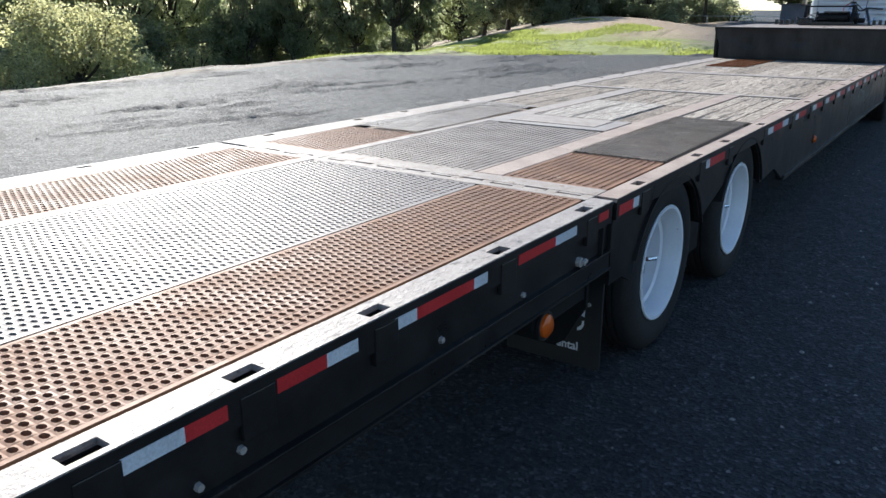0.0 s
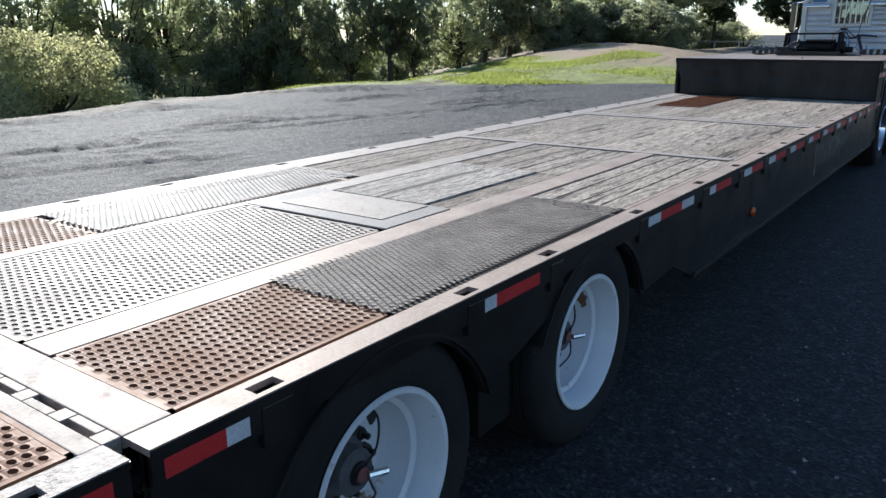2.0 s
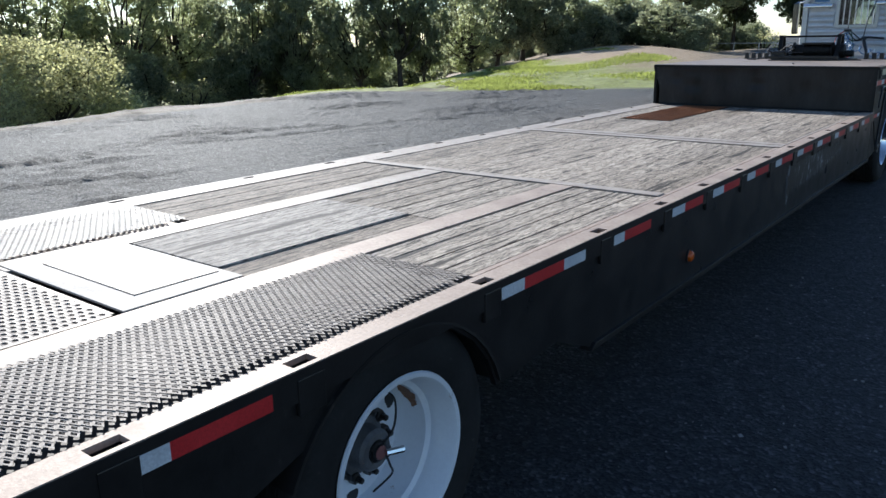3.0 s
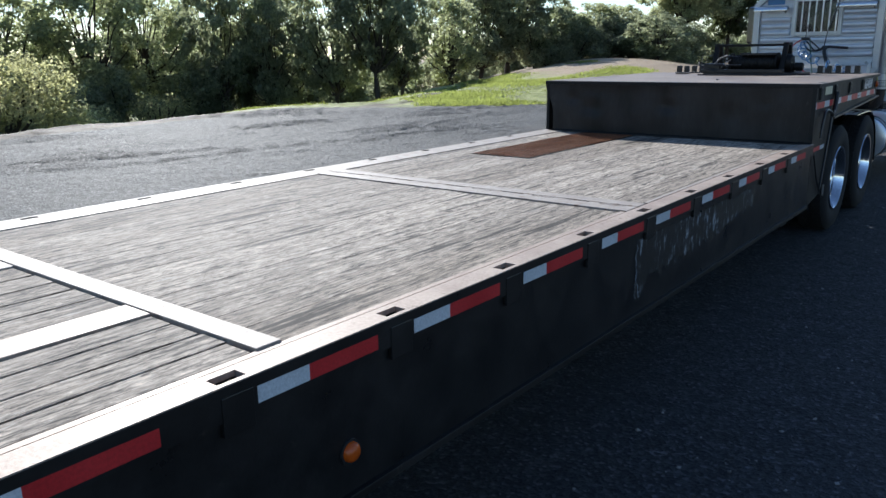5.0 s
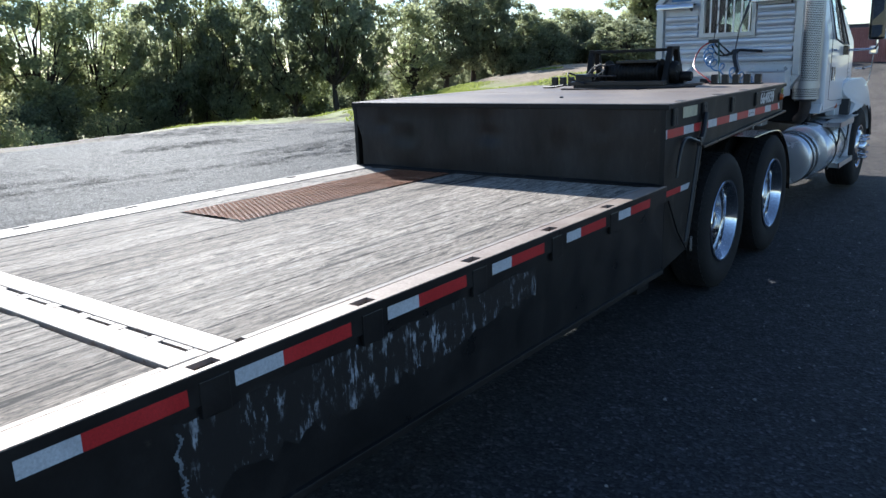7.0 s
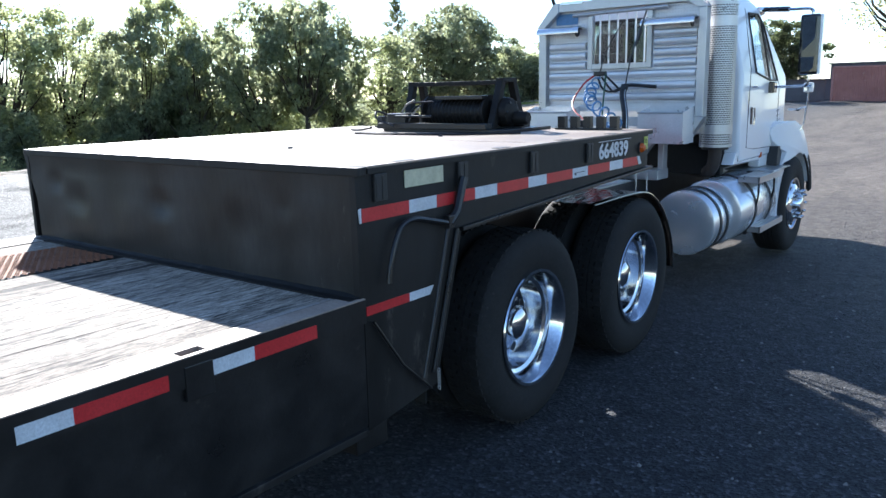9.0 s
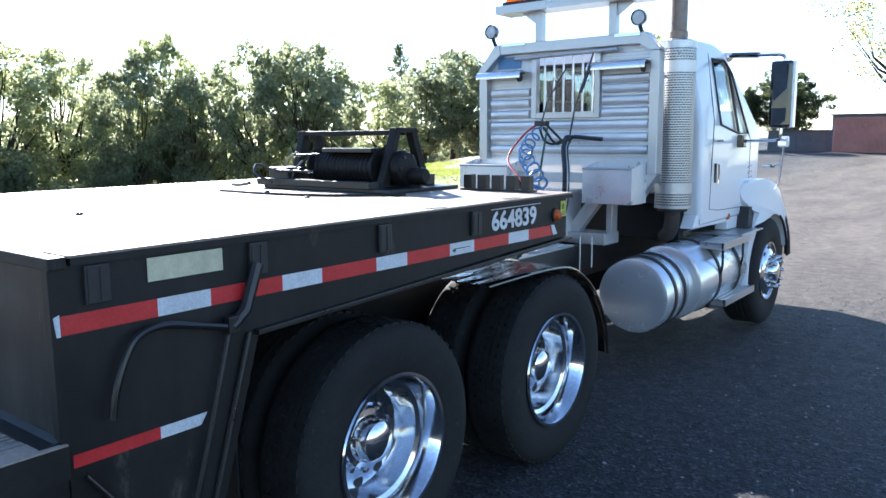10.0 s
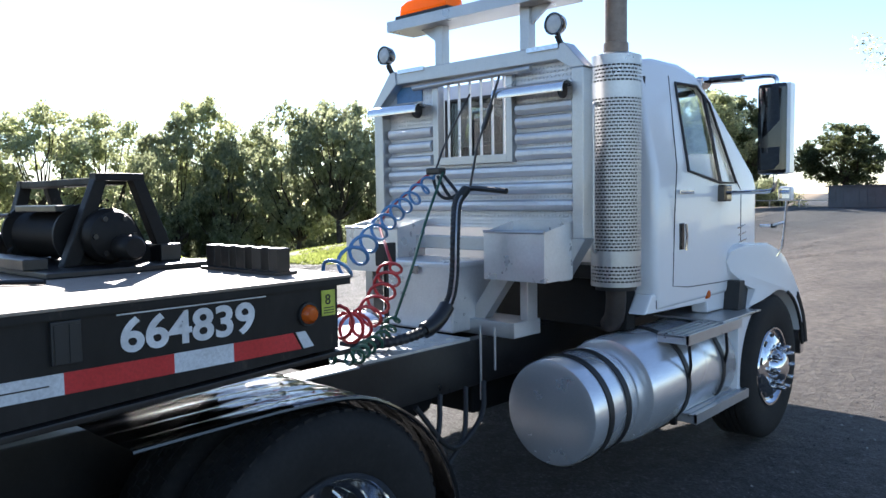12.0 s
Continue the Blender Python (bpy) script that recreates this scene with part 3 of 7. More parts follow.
def perforated(x0, x1, y0, y1, z, px, py, rx, ry, lift, mat, label):
    """A sheet with staggered round holes, each with a lip and a wall."""
    nx, ny = max(1, round((x1 - x0 - 0.03) / px)), max(1, round((y1 - y0 - 0.03) / py - 0.5))
    px, py = (x1 - x0 - 0.03) / nx, (y1 - y0 - 0.03) / (ny + 0.5)
    verts, faces = [], []
    ang = [math.pi / 4 * k for k in range(8)]
    for i in range(nx):
        for j in range(ny):
            cx, cy = x0 + 0.015 + (i + 0.5) * px, y0 + 0.015 + (j + 0.5 + 0.5 * (i % 2)) * py
            b = len(verts)
            verts += [(cx + sx * px / 2, cy + sy * py / 2, z) for sx, sy in ((1, -1), (1, 1), (-1, 1), (-1, -1))]
            verts += [(cx + rx * math.cos(a), cy + ry * math.sin(a), z + lift) for a in ang]
            verts += [(cx + 0.8 * rx * math.cos(a), cy + 0.8 * ry * math.sin(a), z - 0.012) for a in ang]
            o = b + 4
            faces += [(b, b + 1, o + 1, o, o + 7), (b + 1, b + 2, o + 3, o + 2, o + 1), (b + 2, b + 3, o + 5, o + 4, o + 3), (b + 3, b, o + 7, o + 6, o + 5)]
            faces += [(o + k, o + (k + 1) % 8, o + 8 + (k + 1) % 8, o + 8 + k) for k in range(8)]
        # the half cell left over by the stagger
        xa = x0 + 0.015 + i * px
        ya, b = y0 + 0.015 if i % 2 else y1 - 0.015 - py / 2, len(verts)
        verts += [(xa, ya, z), (xa + px, ya, z), (xa + px, ya + py / 2, z), (xa, ya + py / 2, z)]
        faces.append((b, b + 1, b + 2, b + 3))
    bm = bmesh.new()
    for a, b_, c, d in ((x0, x0 + 0.015, y0, y1), (x1 - 0.015, x1, y0, y1), (x0, x1, y0, y0 + 0.015), (x0, x1, y1 - 0.015, y1)):
        boxed(a, b_, c, d, z - 0.02, z + 0.001, bm=bm)
    bm.verts.ensure_lookup_table()
    base = len(verts)
    verts += [tuple(v.co) for v in bm.verts]
    bm.verts.index_update()
    faces += [tuple(base + v.index for v in f.verts) for f in bm.faces]
    bm.free()
    ob = mesh_object("mesh_panel", verts, faces, M[mat])
    return adopt(ob, trailer, label)


def expanded(x0, x1, y0, y1, z, px, py, open_, lift, mat, label, sag=0.0):
    """Raised expanded metal: a lattice of diamonds, each strand tipped up at one end."""
    nx, ny = round((x1 - x0) / px), round((y1 - y0) / (py / 2))
    px, py = (x1 - x0) / nx, 2 * (y1 - y0) / ny
    verts, faces = [], []
    for j in range(1, ny):
        for i in range(nx + 1):
            cx, cy = x0 + (i + 0.5 * (j % 2)) * px, y0 + j * py / 2
            if cx - px / 2 < x0 - 1e-4 or cx + px / 2 > x1 + 1e-4:
                continue
            dip = sag * (noise.noise(Vector((cx * 2.0, cy * 1.3, 9.0))) + 0.3) + 0.10 * sag * noise.noise(Vector((cx * 40.0, cy * 40.0, 2.0)))
            b = len(verts)
            out = [(px / 2, 0, 0.5), (0, py / 2, 0.0), (-px / 2, 0, 0.5), (0, -py / 2, 1.0)]
            verts += [(cx + u, cy + v, z + dip + lift * w) for u, v, w in out]
            verts += [(cx + u * open_, cy + v * open_, z + dip + lift * w) for u, v, w in out]
            verts += [(cx + u * open_, cy + v * open_, z + dip + lift * w - 0.0025) for u, v, w in out]
            for k in range(4):
                n = (k + 1) % 4
                faces += [(b + k, b + n, b + 4 + n, b + 4 + k), (b + 4 + k, b + 4 + n, b + 8 + n, b + 8 + k)]
    ob = mesh_object("mesh_panel", verts, faces, M[mat])
    return adopt(ob, trailer, label)


# deck meshes
perforated(-0.645, -0.116, -2.35, 1.70, 1.0, 0.039, 0.0304, 0.0138, 0.0098, 0.0020, "rust", "rusty brown perforated steel mesh")
perforated(-1.72, -0.655, -2.35, 1.70, 1.0, 0.039, 0.0304, 0.0128, 0.0086, 0.0018, "galv", "pale bare perforated steel mesh")
perforated(-2.36, -1.80, -2.35, 1.70, 1.0, 0.039, 0.0304, 0.0138, 0.0098, 0.0020, "rust", "rusty brown perforated steel mesh")
perforated(-0.653, -0.113, 1.928, 2.72, 1.0, 0.039, 0.0304, 0.0138, 0.0098, 0.0020, "rust", "rusty brown perforated steel mesh")
perforated(-1.72, -0.82, 1.93, 3.50, 1.0, 0.039, 0.0304, 0.0132, 0.0092, 0.0018, "worn_mesh", "pale bare perforated steel mesh")
perforated(-2.36, -1.80, 1.93, 2.75, 1.0, 0.039, 0.0304, 0.0138, 0.0098, 0.0020, "rust", "rusty brown perforated steel mesh")
expanded(-0.675, -0.106, 2.70, 4.50, 1.008, 0.054, 0.029, 0.52, 0.0035, "dark_mesh", "dark oily expanded steel mesh", 0.008)
expanded(-2.37, -1.79, 2.75, 4.45, 1.008, 0.054, 0.030, 0.44, 0.002, "pale_mesh", "pale bare expanded steel mesh", 0.010)
expanded(-2.13, -1.57, 10.06, 11.94, 1.000, 0.062, 0.034, 0.66, 0.004, "orange", "orange rusted expanded steel mesh", 0.004)

# sheets added below the expanded meshes to set how dark their openings look
tpart("mesh_backing", boxed(-0.66, -0.12, 2.73, 4.48, 0.970, 0.976), "elbow", "dark brown backing sheet added below the mesh openings")
tpart("mesh_backing", boxed(-2.36, -1.80, 2.77, 4.44, 0.970, 0.976), "rail", "pale backing sheet added below the mesh openings")
# black sheet added under the meshes and planks, keeps the holes dark
tpart("dark_backing", boxed(-2.55, -0.05, -2.38, 12.02, 0.90, 0.925), "under")

TAIL_POCKETS = (-1.30, -0.64, -0.25, 0.21, 0.87, 1.55)
POCKETS = (2.15, 3.03, 3.60, 4.49, 5.41, 6.137, 6.77, 7.42, 8.07, 8.70, 9.35, 10.0, 10.65, 11.28)


def rail_top(y0, y1, pockets, mat, x_in, x_out, name="side_rail"):
    """The flat top of a side rail, cut through at the stake pockets."""
    bm = bmesh.new()
    s = 1 if x_out > x_in else -1
    lip, body = x_out - s * 0.018, x_out - s * 0.066
    cuts = [y0] + [v for p in pockets if y0 < p < y1 for v in (p - 0.045, p + 0.045)] + [y1]
    for k in range(0, len(cuts), 2):
        boxed(min(x_in, x_out), max(x_in, x_out), cuts[k], cuts[k + 1], 0.984, 1.002, bm=bm)
    for p in pockets:
        if y0 < p < y1:
            boxed(min(lip, x_out), max(lip, x_out), p - 0.045, p + 0.045, 0.984, 1.002, bm=bm)
            boxed(min(body, x_in), max(body, x_in), p - 0.045, p + 0.045, 0.984, 1.002, bm=bm)
    rail = tpart(name, bm, mat)
    part("rail_paint", boxed(min(x_out, x_out + s * 0.003), max(x_out, x_out + s * 0.003), y0, y1, 0.983, 0.9985), M["black"], rail, "black painted rail edge")
    return rail


rail_top(-2.40, 1.755, TAIL_POCKETS, "tailrail", -0.10, 0.0)
rail_top(-2.40, 1.755, TAIL_POCKETS, "tailrail", -2.37, -2.59)
rail_top(1.80, 12.02, POCKETS, "rail", -0.095, 0.0)
rail_top(1.80, 12.02, POCKETS, "strip", -2.37, -2.59)
for y in TAIL_POCKETS + POCKETS:
    tpart("stake_pocket", boxed(-0.070, -0.066, y - 0.048, y + 0.048, 0.86, 0.984, bm=boxed(-0.012, 0.004, y - 0.05, y + 0.05, 0.862, 0.972, 0.003)), "black")

# inner angle beside the planks
tpart("deck_angle", boxed(-0.130, -0.106, 8.90, 12.0, 0.96, 1.000), "strip")
tpart("deck_angle", boxed(-0.130, -0.105, 4.52, 8.62, 0.96, 0.999), "rail")

# cross members and strips of plain steel
tpart("cross_strip", boxed(-2.36, -0.10, 1.70, 1.752, 0.97, 1.003, 0.003), "strip")
tpart("cross_strip", boxed(-2.36, -0.10, 1.80, 1.925, 0.97, 1.003, 0.003), "strip")
tpart("deck_strip", boxed(-0.805, -0.655, 1.93, 6.30, 0.97, 1.004, 0.003), "rail", "rust-stained pale steel deck strip")
tpart("deck_strip", boxed(-1.79, -1.63, 3.50, 6.30, 0.97, 1.004, 0.003), "strip")
tpart("deck_strip", boxed(-1.795, -1.722, -2.38, 3.50, 0.97, 1.004, 0.003), "strip")
tpart("cross_strip", boxed(-2.37, -0.13, 6.305, 6.395, 0.97, 1.006, 0.003), "strip")
tpart("cover_plate", boxed(-1.735, -0.812, 3.52, 4.01, 0.999, 1.0075, 0.002), "plate", "bright smooth steel cover plate")
tpart("cover_plate", boxed(-1.60, -0.93, 3.63, 3.985, 1.0072, 1.0112, 0.001), "strip", "thin scoured steel patch plate")
tpart("plywood_sheet", boxed(-1.60, -0.985, 4.02, 5.18, 0.975, 1.008, 0.002), "sheet", "pale plywood patch sheet")

# hinge joints: slotted leaves and pins across the deck
def hinge(yc, half, mat, count, x0=-2.36, x1=-0.10):
    tpart("hinge_bed", boxed(x0, x1, yc - half, yc + half, 0.94, 0.960), "black")
    tpart("hinge_pin", tube([(x0, yc, 0.978), (x1, yc, 0.978)], half * 0.42, 10), "rail", smooth=True)
    w = (x1 - x0) / count
    for k in range(count):
        x, s = x0 + w * k, 1 if k % 2 else -1
        lo, hi = (yc - half + 0.001, yc + half * 0.10) if s > 0 else (yc - half * 0.10, yc + half - 0.001)
        tpart("hinge_leaf", boxed(x + 0.002, x + w * 0.66, lo, hi, 0.962, 1.002, 0.002), mat)
        tpart("hinge_leaf", boxed(x + w * 0.66 + 0.004, x + w - 0.002, yc - half + 0.001, yc + half - 0.001, 0.962, 1.002, 0.002), mat)


hinge(1.776, 0.023, "strip", 13)
for a, b in ((8.6275, 8.727), (8.763, 8.8625)):
    tpart("hinge_strip", boxed(-2.42, -0.10, a, b, 0.96, 1.004, 0.003), "strip")
hinge(8.745, 0.017, "strip", 11, -2.42)


# planks
def plank(x0, x1, y0, y1, k):
    rng = random.Random(k)
    z = 0.997 + rng.uniform(-0.0006, 0.0006)
    bm = bmesh.new()
    n = max(2, int((y1 - y0) / 0.22))
    rows = []
    for i in range(n + 1):
        y = y0 + (y1 - y0) * i / n
        dz = 0.0012 * noise.noise(Vector((x0 * 5, y * 2.0, k)))
        wob = [0.001 * noise.noise(Vector((x0 * 9, y * 3.0, k + s))) for s in (1, 5)]
        rows.append([bm.verts.new(c) for c in ((x0 + wob[0], y, 0.95), (x0 + wob[0], y, z - 0.003 + dz), (x0 + 0.0015 + wob[0], y, z + dz),
                                               (x1 - 0.0015 + wob[1], y, z + dz * 0.6), (x1 + wob[1], y, z - 0.003 + dz), (x1 + wob[1], y, 0.95))])
    for a, b in zip(rows, rows[1:]):
        for i in range(5):
            bm.faces.new((a[i], a[i + 1], b[i + 1], b[i]))
    bm.faces.new(rows[0])
    bm.faces.new(rows[-1][::-1])
    tpart("plank", bm, "wood")


def planks(x0, x1, y0, y1, count, seed, gap=0.006):
    rng = random.Random(seed)
    cuts = [x0]
    for i in range(1, count):
        cuts.append(x0 + (x1 - x0) * i / count + rng.uniform(-0.012, 0.012))
    cuts.append(x1)
    for i in range(count):
        g = gap + 0.003 * rng.random() ** 2
        plank(cuts[i] + g / 2, cuts[i + 1] - g / 2, y0, y1 - rng.uniform(0, 0.012), seed * 31 + i)


planks(-0.65, -0.132, 4.53, 6.30, 4, 1, 0.010)
planks(-1.625, -0.81, 5.185, 6.30, 5, 2, 0.009)
planks(-0.98, -0.81, 4.02, 5.18, 1, 3, 0.014)
planks(-2.36, -1.795, 4.46, 6.30, 3, 4, 0.008)
planks(-2.365, -0.132, 6.40, 8.62, 13, 5, 0.0004)
planks(-2.365, -2.14, 8.875, 12.0, 1, 6, 0.0004)
planks(-2.135, -1.565, 8.875, 10.05, 3, 7, 0.0004)
planks(-1.56, -0.132, 8.875, 12.0, 8, 8, 0.0004)

# side beams: webs, arches over the wheels, lower lip
W1, W2, WZ = 2.60, 4.02, 0.482


def arch(yc, zc, r, a0, a1, n=9):
    return [(yc + r * math.cos(radians(a0 + (a1 - a0) * i / n)), zc + r * math.sin(radians(a0 + (a1 - a0) * i / n))) for i in range(n + 1)]


def web_outline():
    top = [(12.02, 0.984), (1.80, 0.984)]
    low = [(1.80, 0.60)] + [(1.95, 0.60)] + arch(W1, 0.40, 0.55, 165, 22) + arch(W2, 0.40, 0.55, 155, 18)[1:] + [(5.00, 0.60), (5.33, 0.462), (12.02, 0.462)]
    return top + low


for x0, x1 in ((-0.040, -0.014), (-2.576, -2.55)):
    tpart("side_web", prism(web_outline(), "x", x0, x1), "black")
    tpart("side_web", prism([(1.755, 0.984), (-2.40, 0.984), (-2.40, 0.692), (1.755, 0.692)], "x", x0, x1), "black")
    tpart("rail_edge", boxed(x0 + 0.012 if x0 > -1 else x0 - 0.014, x1 + 0.014 if x0 > -1 else x1 - 0.012, 1.80, 12.02, 0.905, 0.984), "black")
    tpart("rail_edge", boxed(x0 + 0.012 if x0 > -1 else x0 - 0.014, x1 + 0.014 if x0 > -1 else x1 - 0.012, -2.40, 1.752, 0.905, 0.984), "black")
tpart("lower_lip", prism([(5.30, 0.455), (12.0, 0.455), (12.0, 0.485), (5.34, 0.485)], "x", -0.06, 0.006, 0.004), "dusty", "scraped lower flange")
channel = tpart("tail_channel", boxed(-0.10, -0.002, -2.40, 1.757, 0.702, 0.776), "black", "dusty black lower channel")
for z in (0.694, 0.775):
    part("channel_flange", boxed(-0.10, 0.010, -2.40, 1.758, z, z + 0.009, 0.002), M["dusty"], channel)
for y in (1.655, 1.742):
    tpart("end_stiffener", boxed(-0.016, 0.006, y, y + 0.012, 0.784, 0.903), "dusty")
tpart("lamp_bracket", boxed(-0.09, -0.03, 1.12, 1.62, 0.60, 0.692, 0.006), "under")
tpart("spring_hanger", prism([(-0.020, 0.690), (-0.020, 0.560), (-0.060, 0.490), (-0.110, 0.390), (-0.160, 0.350), (-0.45, 0.350), (-0.45, 0.690)], "y", 1.58, 1.60, 0.002), "under", "black spring hanger plate")
for k in range(3):
    tpart("spring_leaf", tube(smooth_path([(-0.30, 1.25 + 0.06 * k, 0.56 - 0.025 * k), (-0.30, 1.60, 0.50 - 0.028 * k), (-0.30, 1.92, 0.55 - 0.025 * k)]), 0.014, 6), "under", smooth=True)
for y in (W1, W2):
    bm = bmesh.new()
    pts = arch(y, 0.40, 0.56, 155, 20, 14)
    prev = None
    for p in pts:
        row = [bm.verts.new((x, p[0], p[1])) for x in (-0.70, 0.002)] + [bm.verts.new((x, y + (p[0] - y) * 1.02, 0.40 + (p[1] - 0.40) * 1.02)) for x in (0.002, -0.70)]
        if prev:
            for i in range(4):
                bm.faces.new((prev[i], prev[(i + 1) % 4], row[(i + 1) % 4], row[i]))
        prev = row
    tpart("wheel_arch", bm, "dusty", smooth=True)
tpart("cross_beam", boxed(-2.5, -0.1, 3.20, 3.42, 0.35, 0.60), "under")
tpart("main_beam", boxed(-1.75, -1.60, -2.2, 12.3, 0.55, 0.90), "under")
tpart("main_beam", boxed(-0.98, -0.83, -2.2, 12.3, 0.55, 0.90), "under")
tpart("rear_bumper", boxed(-2.45, -0.15, -2.44, -2.36, 0.45, 0.98), "black")

# scraped patch on the side web
def scrape():
    """A rubbed stretch of the web, a millimetre proud, ragged all round."""
    rng = random.Random(8)
    n = 46
    bm = bmesh.new()
    lo, hi = [], []
    for i in range(n + 1):
        u = i / n
        y = 8.57 + 1.9 * u
        hi.append(bm.verts.new((-0.0128, y + rng.uniform(-0.008, 0.008), 0.872 - 0.01 * u + rng.uniform(-0.012, 0.012))))
        lo.append(bm.verts.new((-0.0128, y + rng.uniform(-0.008, 0.008), (0.56 if u < 0.06 else 0.62 + 0.11 * u) + rng.uniform(-0.03, 0.03))))
    for i in range(n):
        bm.faces.new((lo[i], lo[i + 1], hi[i + 1], hi[i]))
    patch = tpart("scrape_mark", bm, "scrape", "silvery scrapes through black paint")
    bm = bmesh.new()
    for i in range(44):
        t = i / 44
        y, z = 8.575 + 0.022 * noise.noise(Vector((t * 7, 0, 0))) + (0.05 * (t - 0.55) / 0.45 if t > 0.55 else 0.0), 0.85 - 0.29 * t
        w = 0.004 + 0.016 * abs(noise.noise(Vector((t * 23, 2, 0))))
        bm.faces.new([bm.verts.new((-0.0116, y + c, z + d)) for c, d in ((-w, 0.0), (w * 0.7, 0.001), (w * rng.uniform(0.4, 1.2), -0.0062), (-w * rng.uniform(0.3, 1.0), -0.0062))])
    part("scrape_edge", bm, M["scraped"], patch, "bare bright gouge")


scrape()


# reflective tape
def tape(y0, y1, colour, z0=0.918, z1=0.966, x=0.0, cut=0.0):
    tpart("reflective_tape", prism([(y0, z0), (y1, z0), (y1 - cut, z1), (y0 - cut * 0, z1)], "x", x - 0.001, x + 0.0015), colour)


for run in ("W -.605 -.459", "R -.459 -.348", "R -.203 -.037", "W -.037 .081", "W .238 .336", "R .336 .639", "W .639 .721", "R .927 1.205", "W 1.205 1.389", "R 1.60 1.70",
            "R 1.83 1.993", "W 1.993 2.062", "W 3.069 3.157", "R 3.157 3.462", "W 4.55 4.71", "R 4.71 5.02", "W 5.02 5.21", "W 5.494 5.605", "R 5.605 5.915",
            "W 6.20 6.38", "R 6.38 6.66", "W 6.832 7.022", "R 7.022 7.327", "W 7.492 7.666", "R 7.666 7.972", "W 8.16 8.317", "R 8.317 8.613", "W 8.77 8.95",
            "R 8.95 9.245", "W 9.43 9.604", "R 9.604 9.906", "W 10.094 10.244", "R 10.244 10.527", "W 10.745 10.892", "R 10.892 11.175", "W 11.30 11.49", "R 11.49 11.765"):
    c, a, b = run.split()
    if float(b) < 1.75:
        tape(float(a) + 0.012, float(b) + 0.012, {"W": "white", "R": "red"}[c], 0.936, 0.973)
    else:
        tape(float(a), float(b), {"W": "white", "R": "red"}[c])


# marker lamps
def marker_lamp(x, y, z, r, name="marker_lamp"):
    ob = tpart(name, lathe([(0, 0.030), (r * 0.6, 0.028), (r * 0.92, 0.018), (r, 0.004), (r, 0)], (x, y, z), "x", 20), "amber", "amber plastic lens", True)
    tpart("lamp_gasket", lathe([(r, -0.004), (r * 1.22, -0.004), (r * 1.22, 0.008), (r, 0.008)], (x, y, z), "x", 20), "rubber", smooth=True, under=ob)


marker_lamp(-0.013, 6.53, 0.625, 0.034)
marker_lamp(-0.018, 1.19, 0.618, 0.050)

# mud flap behind the wheels, with a pale emblem
flap = tpart("mud_flap", boxed(-0.62, -0.10, 1.96, 1.975, 0.08, 0.66, 0.004), "rubber", "black rubber mud flap with pale markings")
part("emblem", prism([(-0.222, 0.360), (-0.188, 0.348), (-0.188, 0.392), (-0.203, 0.410), (-0.222, 0.414)], "y", 1.957, 1.960), M["letters"], flap)
part("emblem", prism([(-0.224, 0.272), (-0.203, 0.280), (-0.190, 0.305), (-0.190, 0.330), (-0.199, 0.326), (-0.204, 0.303), (-0.224, 0.286)], "y", 1.957, 1.960), M["letters"], flap)
part("flap_bolt", lathe([(0, -0.010), (0.009, -0.010), (0.011, 0)], (-0.168, 1.96, 0.418), "y", 8), M["plate"], flap)
lettering("flap_lettering", "ental", (-0.335, 1.958, 0.165), 0.062, M["letters"], flap, "y", 0.0012)

# a small pale ratchet bolt on the tail
ratchet = tpart("ratchet", lathe([(0, 0.035), (0.010, 0.035), (0.012, 0.02), (0.021, 0.018), (0.021, 0)], (-0.014, 1.455, 0.806), "x", 14), "plate", "bare steel strap ratchet", True)
part("ratchet_spool", tube([(0.012, 1.445, 0.806), (0.012, 1.482, 0.809)], 0.010, 8), M["plate"], ratchet)
for y, z in ((0.486, 0.819), (0.998, 0.806), (-0.30, 0.84), (-0.42, 0.81)):
    tpart("bolt_head", lathe([(0, 0.012), (0.010, 0.012), (0.012, 0)], (-0.014, y, z), "x", 6), "plate")


# ---- wheels ----
def tyre_profile(r, w, rim):
    pr = [(rim, -0.012), (rim + 0.02, 0.0), (rim + 0.06, 0.012), (r * 0.84, 0.016), (r * 0.93, 0.006), (r * 0.975, -0.012), (r, -0.03)]
    for g in (0.24, 0.42, 0.60, 0.78):
        a = -0.03 - (w - 0.06) * g
        pr += [(r, a + 0.006), (r - 0.014, a + 0.004), (r - 0.014, a - 0.004), (r, a - 0.006)]
    return pr + [(r, -w + 0.03), (r * 0.975, -w + 0.012), (r * 0.93, -w - 0.006), (r * 0.84, -w - 0.016), (rim + 0.05, -w), (rim, -w + 0.02)]


